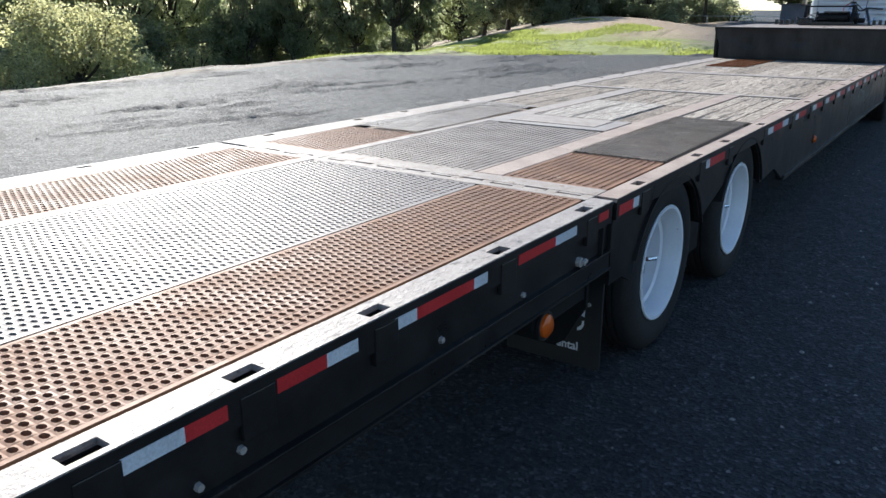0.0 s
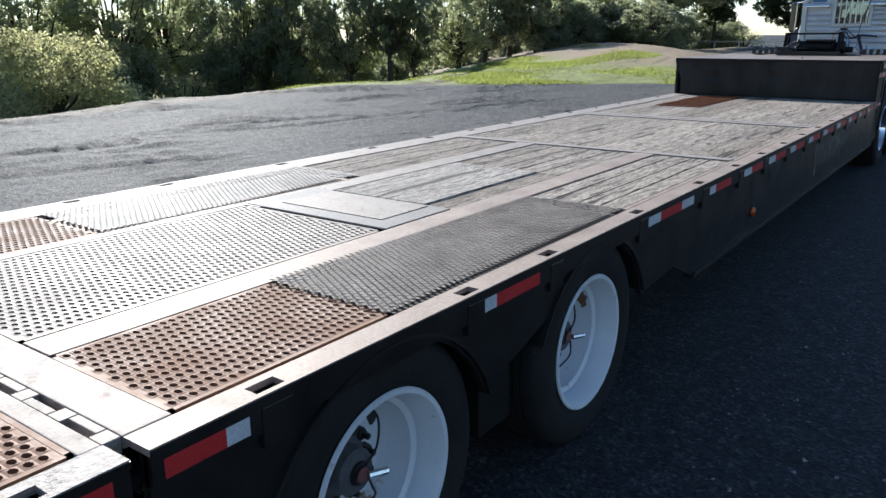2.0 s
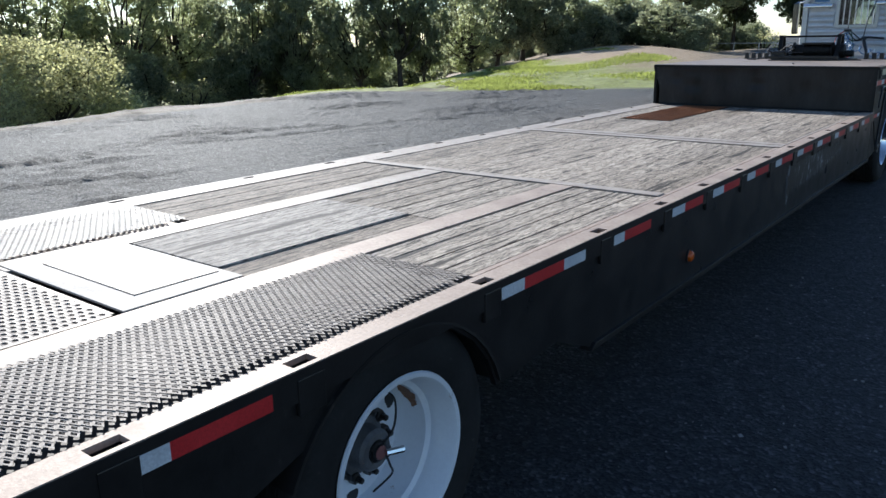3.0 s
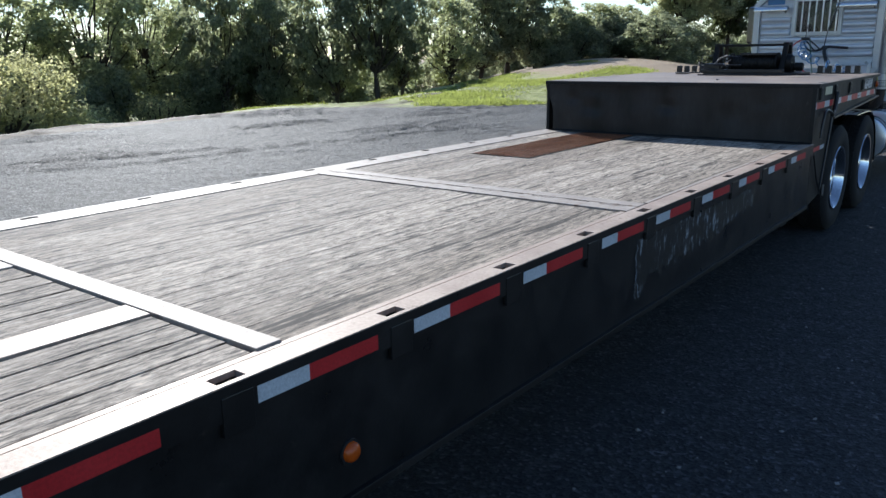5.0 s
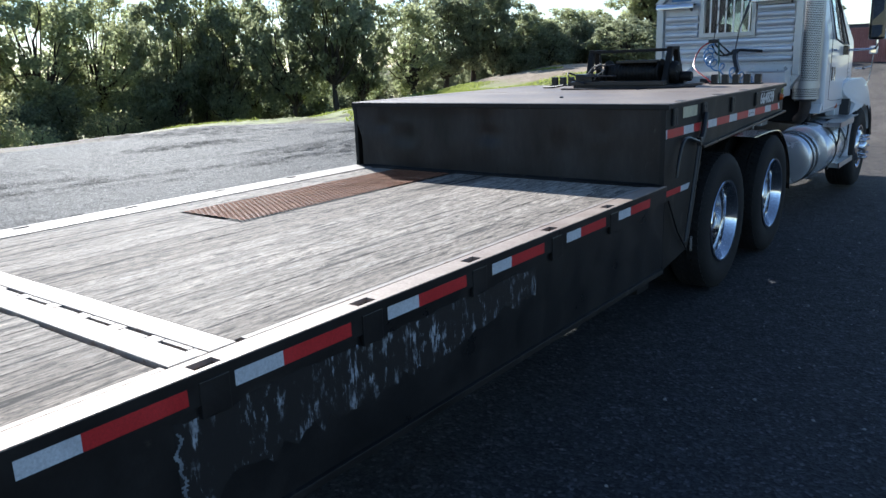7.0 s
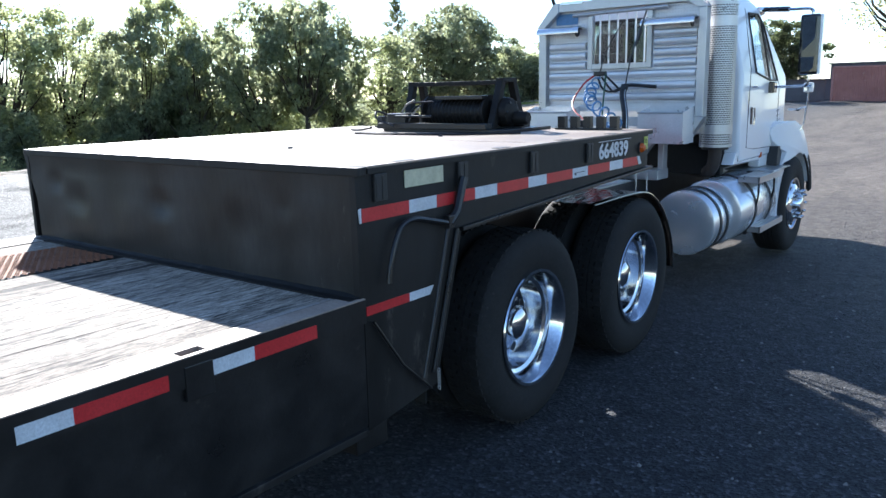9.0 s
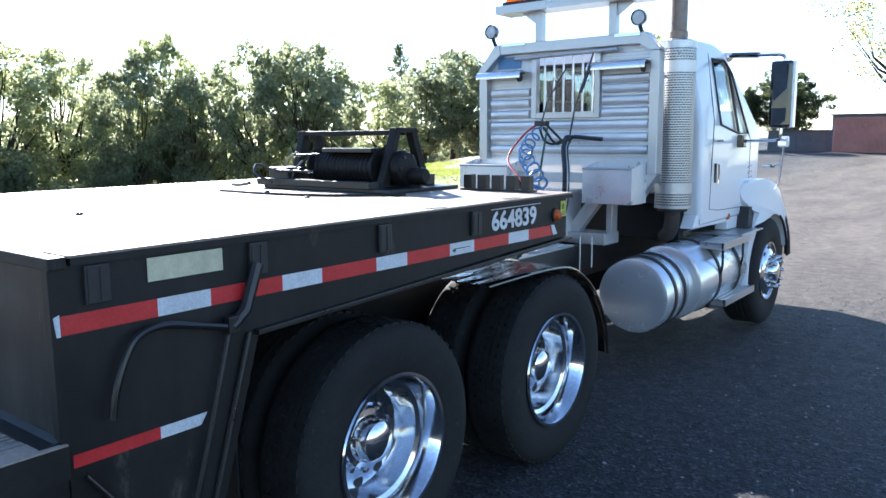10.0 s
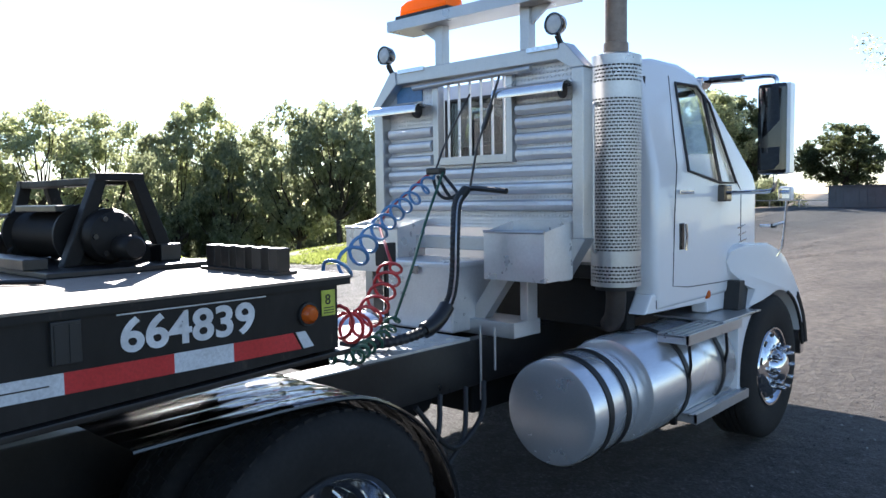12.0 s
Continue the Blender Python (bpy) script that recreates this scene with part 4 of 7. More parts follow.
def dual_wheel(parent, y, z, x_face, r, w, rim, mats, holes, inner=True, dish=0.17):
    c = (x_face, y, z)
    prof = [(rim + 0.016, 0.004), (rim + 0.012, 0.012), (rim - 0.004, 0.010), (rim - 0.014, -0.004), (rim - 0.022, -0.04), (rim - 0.034, -0.06),
            (rim - 0.036, -0.088), (rim - 0.056, -0.098), (rim - 0.060, -dish + 0.03), (rim - 0.075, -dish), (0.20, -dish - 0.004), (0.165, -dish + 0.008), (0.145, -dish + 0.012), (0.0, -dish + 0.012)]
    wheel = part("wheel", lathe(prof, c, "x", 56), M[mats[0]], parent, smooth=True)
    part("tyre", lathe(tyre_profile(r, w, rim), c, "x", 64), M["tyre"], wheel, "black rubber tyre", True)
    if inner:
        part("tyre", lathe(tyre_profile(r, w, rim), (x_face - w - 0.06, y, z), "x", 48), M["tyre"], wheel, "black rubber tyre", True)
        part("axle_drum", lathe([(0, -0.3), (0.20, -0.3), (0.20, -0.95), (0, -0.95)], c, "x", 24), M["under"], wheel)
    # black discs stand in for the dark depth of the hand holes
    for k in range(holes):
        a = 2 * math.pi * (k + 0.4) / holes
        part("dark_hole_disc", lathe([(0, 0.003), (0.026, 0.003), (0.030, 0), (0.026, -0.02)], (x_face - dish - 0.002, y + 0.205 * math.cos(a), z + 0.205 * math.sin(a)), "x", 14), M["ink"], wheel)
    return wheel


def trailer_wheel(y):
    wh = dual_wheel(trailer, y, WZ, -0.045, 0.485, 0.26, 0.300, ["rimwhite"], 6, True, 0.225)
    tagged(wh, "white-painted steel wheel, dusty and rust-stained")
    x = -0.100
    part("hub", lathe([(0.125, -0.158), (0.11, -0.14), (0.082, -0.13), (0.078, -0.075), (0.066, -0.062), (0, -0.062)], (x, y, WZ), "x", 24), M["hubgrey"], wh, "grey steel hub", True)
    part("oil_cap", lathe([(0.042, -0.062), (0.040, -0.054), (0.028, -0.052), (0.026, -0.044), (0, -0.044)], (x, y, WZ), "x", 20), M["black"], wh, "black hub cap ring", True)
    part("oil_plug", lathe([(0.027, -0.05), (0.025, -0.041), (0, -0.040)], (x, y, WZ), "x", 18), M["oilcap"], wh, "dull red-brown oil plug", True)
    for k in range(10):
        a = 2 * math.pi * k / 10
        part("lug_nut", lathe([(0, 0.058), (0.011, 0.056), (0.012, 0.030), (0.022, 0.028), (0.024, 0)], (x - 0.158, y + 0.122 * math.cos(a), WZ + 0.122 * math.sin(a)), "x", 6), M["black"], wh)
    hose = smooth_path([(x - 0.05, y + 0.02, WZ + 0.02), (x - 0.06, y + 0.09, WZ + 0.06), (x - 0.10, y + 0.14, WZ + 0.13), (x - 0.12, y + 0.09, WZ + 0.19)])
    part("inflation_hose", tube(hose, 0.0042, 6), M["rubber"], wh, smooth=True)
    hose = smooth_path([(x - 0.05, y + 0.02, WZ), (x - 0.06, y + 0.06, WZ - 0.08), (x - 0.09, y + 0.10, WZ - 0.15), (x - 0.12, y + 0.03, WZ - 0.20)])
    part("inflation_hose", tube(hose, 0.0042, 6), M["rubber"], wh, smooth=True)
    part("hose_tee", tube([(x - 0.03, y + 0.01, WZ), (x - 0.005, y + 0.075, WZ - 0.005)], 0.013, 8), M["chrome"], wh, "bright hose fitting", smooth=True)


for y in (W1, W2):
    trailer_wheel(y)


def rust_run(y):
    """A rust stain inside the barrel of one wheel, with a ragged outline."""
    verts, faces, n, m = [], [], 26, 10
    for i in range(n + 1):
        a = radians(16 + 42 * i / n)
        wide = math.sin(math.pi * (0.04 + 0.92 * i / n)) * (0.75 + 0.5 * noise.noise(Vector((i * 0.31, 2.0, 1.0))))
        mid = -0.148 + 0.022 * noise.noise(Vector((i * 0.16, 7.0, 3.0)))
        for j in range(m + 1):
            d = min(max(mid + 0.046 * wide * (2 * j / m - 1) + 0.006 * noise.noise(Vector((i * 0.9, j * 0.7, 4.0))), -0.194), -0.100)
            r = 0.244 - 0.004 * (d + 0.098) / -0.097 - 0.0018
            verts.append((-0.045 + d, y + r * math.cos(a), WZ + r * math.sin(a)))
    for i in range(n):
        for j in range(m):
            b = i * (m + 1) + j
            faces.append((b, b + 1, b + m + 2, b + m + 1))
    adopt(mesh_object("rust_stain", verts, faces, M["rust"], True), trailer, "brown rust stain inside the white wheel")


rust_run(W2)

# the wheels on the far side
for y in (W1, W2):
    far = tpart("wheel", lathe([(0.30, 0), (0.28, -0.03), (0.0, -0.03)], (-2.53, y, WZ), "x", 24), "rimwhite", smooth=True)
    part("tyre", lathe(tyre_profile(0.485, 0.52, 0.30), (-2.01, y, WZ), "x", 32), M["tyre"], far, "black rubber tyre", True)

# ---- gooseneck and upper deck ----
TOP = 1.495


def bulkhead():
    """A dented sheet, bowed in along its far edge."""
    nx, nz = 64, 16
    bm = bmesh.new()
    front, back = [], []
    for j in range(nz + 1):
        z = 0.93 + 0.54 * j / nz
        left = -2.595 + 0.095 * (1 - step(1.18, 1.49, z))
        row, rear = [], []
        for i in range(nx + 1):
            x = left + (-0.016 - left) * i / nx
            inner = step(0, 3, i) * step(0, 3, nx - i) * step(0, 2, j) * step(0, 2, nz - j)
            dent = 0.016 * noise.noise(Vector((x * 1.6, z * 3.0, 4.0))) + 0.008 * noise.noise(Vector((x * 5.0, z * 6.0, 8.0)))
            for cx, cz, r, d in ((-1.28, 1.27, 0.13, 0.020), (-2.28, 1.33, 0.11, 0.022), (-2.05, 1.24, 0.16, 0.016), (-0.70, 1.24, 0.18, 0.014), (-0.42, 1.32, 0.07, 0.014)):
                dent += d * max(0.0, 1 - ((x - cx) ** 2 + (1.6 * (z - cz)) ** 2) / r ** 2) ** 1.5
            row.append(bm.verts.new((x, 12.008 + max(0.0, dent + 0.006) * inner, z)))
            rear.append(bm.verts.new((x, 12.06, z)))
        front.append(row)
        back.append(rear)
    for j in range(nz):
        for i in range(nx):
            bm.faces.new((front[j][i], front[j][i + 1], front[j + 1][i + 1], front[j + 1][i]))
            bm.faces.new((back[j][i], back[j + 1][i], back[j + 1][i + 1], back[j][i + 1]))
        for i in (0, nx):
            bm.faces.new((front[j][i], front[j + 1][i], back[j + 1][i], back[j][i]))
    for j in (0, nz):
        for i in range(nx):
            bm.faces.new((front[j][i], back[j][i], back[j][i + 1], front[j][i + 1]))
    tpart("bulkhead", bm, "bulkhead", "dented dusty black bulkhead", True)


bulkhead()
tpart("bulkhead_edge", boxed(-2.59, 0.003, 12.002, 12.05, 1.462, TOP, 0.004), "dusty")
tpart("bulkhead_foot", prism([(12.015, 0.97), (11.955, 0.97), (11.955, 1.003), (11.995, 1.004), (12.015, 1.014)], "x", -2.50, -0.02), "dusty")
tpart("deck_plate", boxed(-2.45, -0.135, 12.054, 13.40, 1.47, TOP, 0.002), "upper", "rust-speckled pale steel plate")
tpart("deck_plate", boxed(-2.45, -0.135, 13.404, 14.70, 1.47, TOP + 0.001, 0.002), "upper", "rust-speckled pale steel plate")
tpart("deck_edge_plate", boxed(-0.131, 0.0, 12.054, 14.74, 1.4885, TOP + 0.002, 0.002), "upper")
tpart("edge_bar", boxed(-0.128, -0.001, 12.062, 14.735, 1.4685, 1.488), "dusty")
tpart("deck_edge_plate", boxed(-2.59, -2.454, 12.054, 14.74, 1.468, TOP + 0.002, 0.003), "upper")
tpart("front_edge_plate", boxed(-2.45, -0.135, 14.704, 14.76, 1.468, TOP + 0.002, 0.003), "upper")
tpart("tie_bar", tube(smooth_path([(-1.65, 13.72, TOP + 0.010), (-1.2, 13.68, TOP + 0.012), (-0.85, 13.78, TOP + 0.010), (-0.55, 14.02, TOP + 0.010)]), 0.008, 6), "black", smooth=True)
for p in ((-1.05, 12.62), (-0.92, 13.70), (-1.42, 13.86)):
    tpart("deck_bolt", lathe([(0, 0.012), (0.012, 0.010), (0.016, 0)], (p[0], p[1], TOP), "z", 8), "black")
for x0, x1 in ((-0.045, -0.014), (-2.576, -2.545)):
    tpart("gooseneck_web", prism([(12.006, 1.468), (14.69, 1.468), (14.69, 1.27), (14.2, 1.25), (12.75, 1.185), (12.66, 1.17), (12.46, 0.52), (12.024, 0.462), (12.024, 0.92), (12.006, 0.92)], "x", x0, x1), "dusty", "dusty black side plate")
tpart("gooseneck_flange", prism([(12.64, 1.165), (14.72, 1.250), (14.72, 1.266), (12.64, 1.183)], "x", -0.18, 0.012, 0.003), "black")
tpart("gooseneck_beam", boxed(-0.95, -0.75, 12.1, 14.7, 1.22, 1.46), "under")
tpart("gooseneck_beam", boxed(-1.85, -1.65, 12.1, 14.7, 1.22, 1.46), "under")
tpart("front_crossmember", boxed(-2.56, -0.03, 14.62, 14.69, 1.25, 1.468), "black")
tpart("upper_coupler_plate", boxed(-1.95, -0.65, 13.0, 14.55, 1.20, 1.225), "black")
for y in (12.13, 12.66, 13.26, 13.86):
    bm = boxed(-0.012, 0.0015, y - 0.035, y + 0.035, 1.360, 1.464, 0.003)
    boxed(0.0015, 0.004, y - 0.028, y - 0.006, 1.367, 1.455, bm=bm)
    boxed(0.0015, 0.004, y + 0.006, y + 0.028, 1.367, 1.455, bm=bm)
    tpart("stake_pocket", bm, "ink")
# tape along the gooseneck
UX = -0.0125
tape(12.03, 12.305, "red", 1.288, 1.340, UX)
for k in range(5):
    y = 12.305 + 0.457 * k
    tape(y, y + 0.178, "white", 1.288, 1.340, UX)
    if k < 4:
        tape(y + 0.178, y + 0.457, "red", 1.288, 1.340, UX)
tape(14.311, 14.545, "red", 1.288, 1.340, UX, 0.03)
tpart("reflective_tape", prism([(14.553, 1.288), (14.592, 1.290), (14.560, 1.340), (14.525, 1.340)], "x", UX - 0.001, UX + 0.0015), "white")
tpart("reflective_tape", prism([(12.018, 1.286), (12.028, 1.286), (12.028, 1.345), (12.012, 1.338)], "x", UX - 0.001, UX + 0.0018), "white")
arrow = tpart("tape_arrow", boxed(UX + 0.002, UX + 0.003, 13.71, 13.82, 1.313, 1.316), "ink")
part("arrow_head", prism([(13.69, 1.308), (13.715, 1.318), (13.715, 1.300)], "x", UX + 0.002, UX + 0.003), M["ink"], arrow)
tape(12.035, 12.29, "red", 0.927, 0.963, UX)
tpart("reflective_tape", prism([(12.29, 0.927), (12.425, 0.927), (12.45, 0.962), (12.29, 0.962)], "x", UX - 0.001, UX + 0.0015), "white")
tpart("cream_reflector", boxed(UX, UX + 0.004, 12.28, 12.53, 1.392, 1.460, 0.001), "cream", "faded cream reflector strip")
bm = boxed(UX, UX + 0.003, 14.625, 14.678, 1.376, 1.456, 0.001)
sticker = tpart("sticker", bm, "yellow", "yellow-green inspection sticker")
lettering("sticker_digit", "8", (UX + 0.004, 14.637, 1.412), 0.045, M["ink"], sticker)
for z in (1.384, 1.392, 1.400):
    part("text_bar", boxed(UX + 0.003, UX + 0.0036, 14.632, 14.672, z, z + 0.003), M["ink"], sticker)
lettering("unit_number", "664839", (UX + 0.001, 13.990, 1.366), 0.1185, M["letters"], trailer, bold=0.0030, wide=1.11)
tpart("number_rule", boxed(UX, UX + 0.004, 13.985, 14.420, 1.4590, 1.4622), "letters", "thin white rule")
marker_lamp(UX, 14.572, 1.390, 0.030)

# bent handle, strut and hanging chain at the step
tpart("bent_handle", tube(smooth_path([(0.02, 12.135, 1.04), (0.02, 12.15, 1.12), (0.02, 12.185, 1.205), (0.02, 12.225, 1.253), (0.02, 12.30, 1.268), (0.02, 12.40, 1.248), (0.02, 12.51, 1.222)]), 0.011, 8), "black", smooth=True)
tpart("strut", tube([(0.012, 12.645, 1.40), (0.014, 12.59, 1.26), (0.014, 12.535, 1.215)], 0.020, 8), "black", smooth=True)
tpart("strut", tube([(0.012, 12.530, 1.215), (0.012, 12.44, 0.90), (0.010, 12.345, 0.585)], 0.009, 8), "black", smooth=True)
tpart("strut", tube([(-0.004, 12.615, 1.18), (-0.006, 12.43, 0.58)], 0.010, 8), "black", smooth=True)
tpart("web_brace", tube([(0.0, 12.06, 0.90), (0.004, 12.22, 0.68), (0.004, 12.40, 0.52)], 0.006, 8), "black", smooth=True)
tpart("strut_lug", boxed(0.0, 0.03, 12.515, 12.555, 1.195, 1.25, 0.004), "black")
tpart("landing_leg", boxed(-0.42, -0.24, 12.18, 12.38, 0.22, 0.95, 0.01), "black")
for k in range(7):
    a = Vector((0.022, 12.428, 0.605 - 0.013 * k))
    d = Vector((0.0, 0.005, 0.0)) if k % 2 else Vector((0.005, 0.0, 0.0))
    tpart("chain_link", tube([a + d, a + d * 1.3 - Vector((0, 0, 0.008)), a + d - Vector((0, 0, 0.017)), a - d - Vector((0, 0, 0.017)), a - d * 1.3 - Vector((0, 0, 0.008)), a - d, a + d], 0.0026, 6), "plate")

# row of short posts at the deck front
for x in [-0.585 + 0.094 * k for k in range(5)] + [-2.21 + 0.094 * k for k in range(5)]:
    tpart("stub_post", boxed(x - 0.027, x + 0.027, 14.590, 14.638, TOP, TOP + 0.088, 0.004), "black")
tpart("stub_rail", boxed(-0.62, -0.175, 14.57, 14.66, TOP + 0.002, TOP + 0.012), "black")
tpart("stub_rail", boxed(-2.245, -1.80, 14.57, 14.66, TOP + 0.002, TOP + 0.012), "black")

# ---- winch on the upper deck ----
winch = thing("winch", -1.2, 14.25, TOP, "black steel cable winch under a roll bar, oily", "winch")


def wpart(name, bm, mat="black", label="", smooth=False, under=None):
    return part(name, bm, M[mat], under or winch, label, smooth)


wpart("base", boxed(-1.72, -0.70, 14.08, 14.66, TOP + 0.002, TOP + 0.022, 0.004))
wpart("base_channel", boxed(-1.76, -0.84, 14.06, 14.14, TOP + 0.022, TOP + 0.060, 0.004))
wpart("base_channel", boxed(-1.76, -0.84, 14.54, 14.62, TOP + 0.022, TOP + 0.085, 0.004))
drum = wpart("drum", lathe([(0, -0.26), (0.115, -0.26), (0.115, -0.245), (0.082, -0.24)] + [(0.084 + 0.006 * (k % 2), -0.235 + 0.47 * k / 30) for k in range(31)] + [(0.115, 0.245), (0.115, 0.26), (0, 0.26)], (-1.22, 14.32, TOP + 0.125), "x", 30), "grease", smooth=True)
wpart("drum_cover", boxed(-1.36, -0.97, 14.22, 14.36, TOP + 0.212, TOP + 0.236, 0.004))
for x in (-1.34, -1.01):
    wpart("cover_post", boxed(x - 0.014, x + 0.014, 14.34, 14.36, TOP + 0.022, TOP + 0.213))
gear = wpart("gearbox", lathe([(0, -0.075), (0.085, -0.07), (0.098, -0.05), (0.098, -0.01), (0.085, 0.02), (0.05, 0.035), (0, 0.04)], (-0.845, 14.36, TOP + 0.125), "x", 28), "grease", smooth=True)
for k in range(6):
    a = math.pi * k / 3
    wpart("bolt_head", lathe([(0, 0.034), (0.010, 0.034), (0.012, 0.010)], (-0.845, 14.36 + 0.07 * math.cos(a), TOP + 0.125 + 0.07 * math.sin(a)), "x", 6), under=gear)
wpart("motor", lathe([(0, -0.07), (0.040, -0.07), (0.044, -0.05), (0.044, 0.03), (0.034, 0.045), (0, 0.045)], (-0.755, 14.38, TOP + 0.085), "x", 20), "grease", smooth=True)


def end_frame(x0, x1, y_top0, y_top1, foot0, foot1, h):
    """One end of the roll bar: two raked legs joined by a flat top."""
    z0 = TOP + 0.022
    wpart("roll_bar_leg", prism([(foot0, z0), (foot0 + 0.060, z0), (y_top0 + 0.045, h), (y_top0, h)], "x", x0, x1, 0.005), "grease")
    wpart("roll_bar_leg", prism([(foot1 - 0.060, z0), (foot1, z0), (y_top1, h), (y_top1 - 0.045, h)], "x", x0, x1, 0.005), "grease")
    wpart("roll_bar_top", boxed(x0 - 0.002, x1 + 0.002, y_top0 - 0.002, y_top1 + 0.002, h - 0.012, h + 0.016, 0.004), "grease")


end_frame(-0.925, -0.875, 14.325, 14.50, 14.20, 14.625, TOP + 0.332)
end_frame(-1.695, -1.645, 14.345, 14.49, 14.26, 14.58, TOP + 0.322)
wpart("roll_bar", boxed(-1.66, -0.925, 14.345, 14.46, TOP + 0.306, TOP + 0.334, 0.005), "grease")
wpart("gusset_plate", prism([(14.24, TOP + 0.022), (14.56, TOP + 0.022), (14.47, TOP + 0.20), (14.34, TOP + 0.20)], "x", -0.945, -0.925), "grease")
wpart("fairlead", tube([(-1.62, 14.10, TOP + 0.105), (-1.30, 14.10, TOP + 0.105)], 0.008, 10), smooth=True)
wpart("valve_block", boxed(-1.72, -1.55, 14.12, 14.28, TOP + 0.022, TOP + 0.125, 0.012))
wpart("valve_spool", tube([(-1.75, 14.20, TOP + 0.10), (-1.52, 14.20, TOP + 0.10)], 0.024, 10), smooth=True)
wpart("lever", tube([(-1.62, 14.16, TOP + 0.12), (-1.55, 14.14, TOP + 0.185), (-1.46, 14.12, TOP + 0.215)], 0.007, 8), "plate", "bare steel control lever", smooth=True)
wpart("lever", tube([(-1.56, 14.16, TOP + 0.06), (-1.50, 14.14, TOP + 0.12), (-1.43, 14.13, TOP + 0.165)], 0.006, 8), "plate", "bare steel control lever", smooth=True)
wpart("pivot_bar", tube([(-1.53, 14.16, TOP + 0.195), (-1.36, 14.20, TOP + 0.20)], 0.007, 8), smooth=True)
for pts in (((-1.72, 14.15, TOP + 0.11), (-1.77, 14.08, TOP + 0.14), (-1.72, 14.02, TOP + 0.09), (-1.58, 14.03, TOP + 0.04)), ((-1.66, 14.28, TOP + 0.11), (-1.60, 14.33, TOP + 0.17), (-1.50, 14.30, TOP + 0.13), (-1.46, 14.22, TOP + 0.05))):
    wpart("hydraulic_hose", tube(smooth_path(pts), 0.0075, 8), "rubber", smooth=True)
wpart("deck_rod", tube(smooth_path([(-2.05, 14.10, TOP + 0.012), (-1.92, 14.06, TOP + 0.014), (-1.80, 14.04, TOP + 0.03)]), 0.010, 6), smooth=True)
# raised black bars stand in for the dark inside the deck-edge slots
for y in (12.30, 13.02, 13.62, 14.2):
    tpart("slot_dark_bar", boxed(-0.060, -0.018, y - 0.05, y + 0.05, TOP + 0.0015, TOP + 0.004), "ink", "black bar drawn as a dark slot in the deck edge")


# ---- the tractor ----
CX = -1.295
truck = thing("tractor_truck", CX, 16.5, GROUND, "white day-cab tractor truck with aluminium headache rack and polished tanks", "truck")
AX1, AX2, AX3, AZ = 13.36, 14.69, 18.56, 0.53


def kpart(name, bm, mat, label="", smooth=False, under=None):
    return part(name, bm, M[mat], under or truck, label, smooth)


def mirrored(x):
    return 2 * CX - x


# wheels
def truck_wheel(y, x_face, dual=True):
    wh = dual_wheel(truck, y, AZ, x_face, 0.515, 0.26, 0.300, ["chrome"], 10, dual, 0.205)
    x_face -= 0.055
    tagged(wh, "polished aluminium wheel with round hand holes")
    part("hub_cover", lathe([(0.135, -0.137), (0.125, -0.11), (0.10, -0.105), (0.095, -0.06), (0.085, -0.035), (0.055, -0.018), (0, -0.012)], (x_face, y, AZ), "x", 30), M["chrome"], wh, "domed chrome hub cover", True)
    for k in range(10):
        a = 2 * math.pi * (k + 0.5) / 10
        part("lug_nut", lathe([(0, 0.036), (0.011, 0.034), (0.016, 0.02), (0.018, 0)], (x_face - 0.138, y + 0.142 * math.cos(a), AZ + 0.142 * math.sin(a)), "x", 6), M["chrome"], wh)
    return wh


def tread_lugs(y, x_face, wheel):
    verts, faces = [], []
    for k in range(58):
        for i, (a, b) in enumerate(((-0.215, -0.172), (-0.162, -0.122), (-0.112, -0.072), (-0.062, -0.022))):
            for t0 in (x_face, x_face - 0.32):
                c0 = 2 * math.pi * (k + 0.5 * (i % 2)) / 58
                n = len(verts)
                for r in (0.500, 0.5185):
                    for x, da in ((a, 0.0), (b, 0.012), (b, 0.075), (a, 0.063)):
                        verts.append((t0 + x, y + r * math.cos(c0 + da), AZ + r * math.sin(c0 + da)))
                faces += [(n + 4, n + 5, n + 6, n + 7)] + [(n + j, n + (j + 1) % 4, n + 4 + (j + 1) % 4, n + 4 + j) for j in range(4)]
    ob = adopt(mesh_object("tread_block", verts, faces, M["tyre"]), wheel, "worn block tread")
    tagged(ob, kind="stuff")


for y in (AX1, AX2):
    tread_lugs(y, -0.055, truck_wheel(y, -0.055))
    w = kpart("wheel", lathe([(0.30, 0), (0.28, -0.03), (0.0, -0.03)], (mirrored(-0.10), y, AZ), "x", 24), "chrome", smooth=True)
    part("tyre", lathe(tyre_profile(0.515, 0.56, 0.30), (mirrored(-0.055) + 0.56, y, AZ), "x", 32), M["tyre"], w, "black rubber tyre", True)


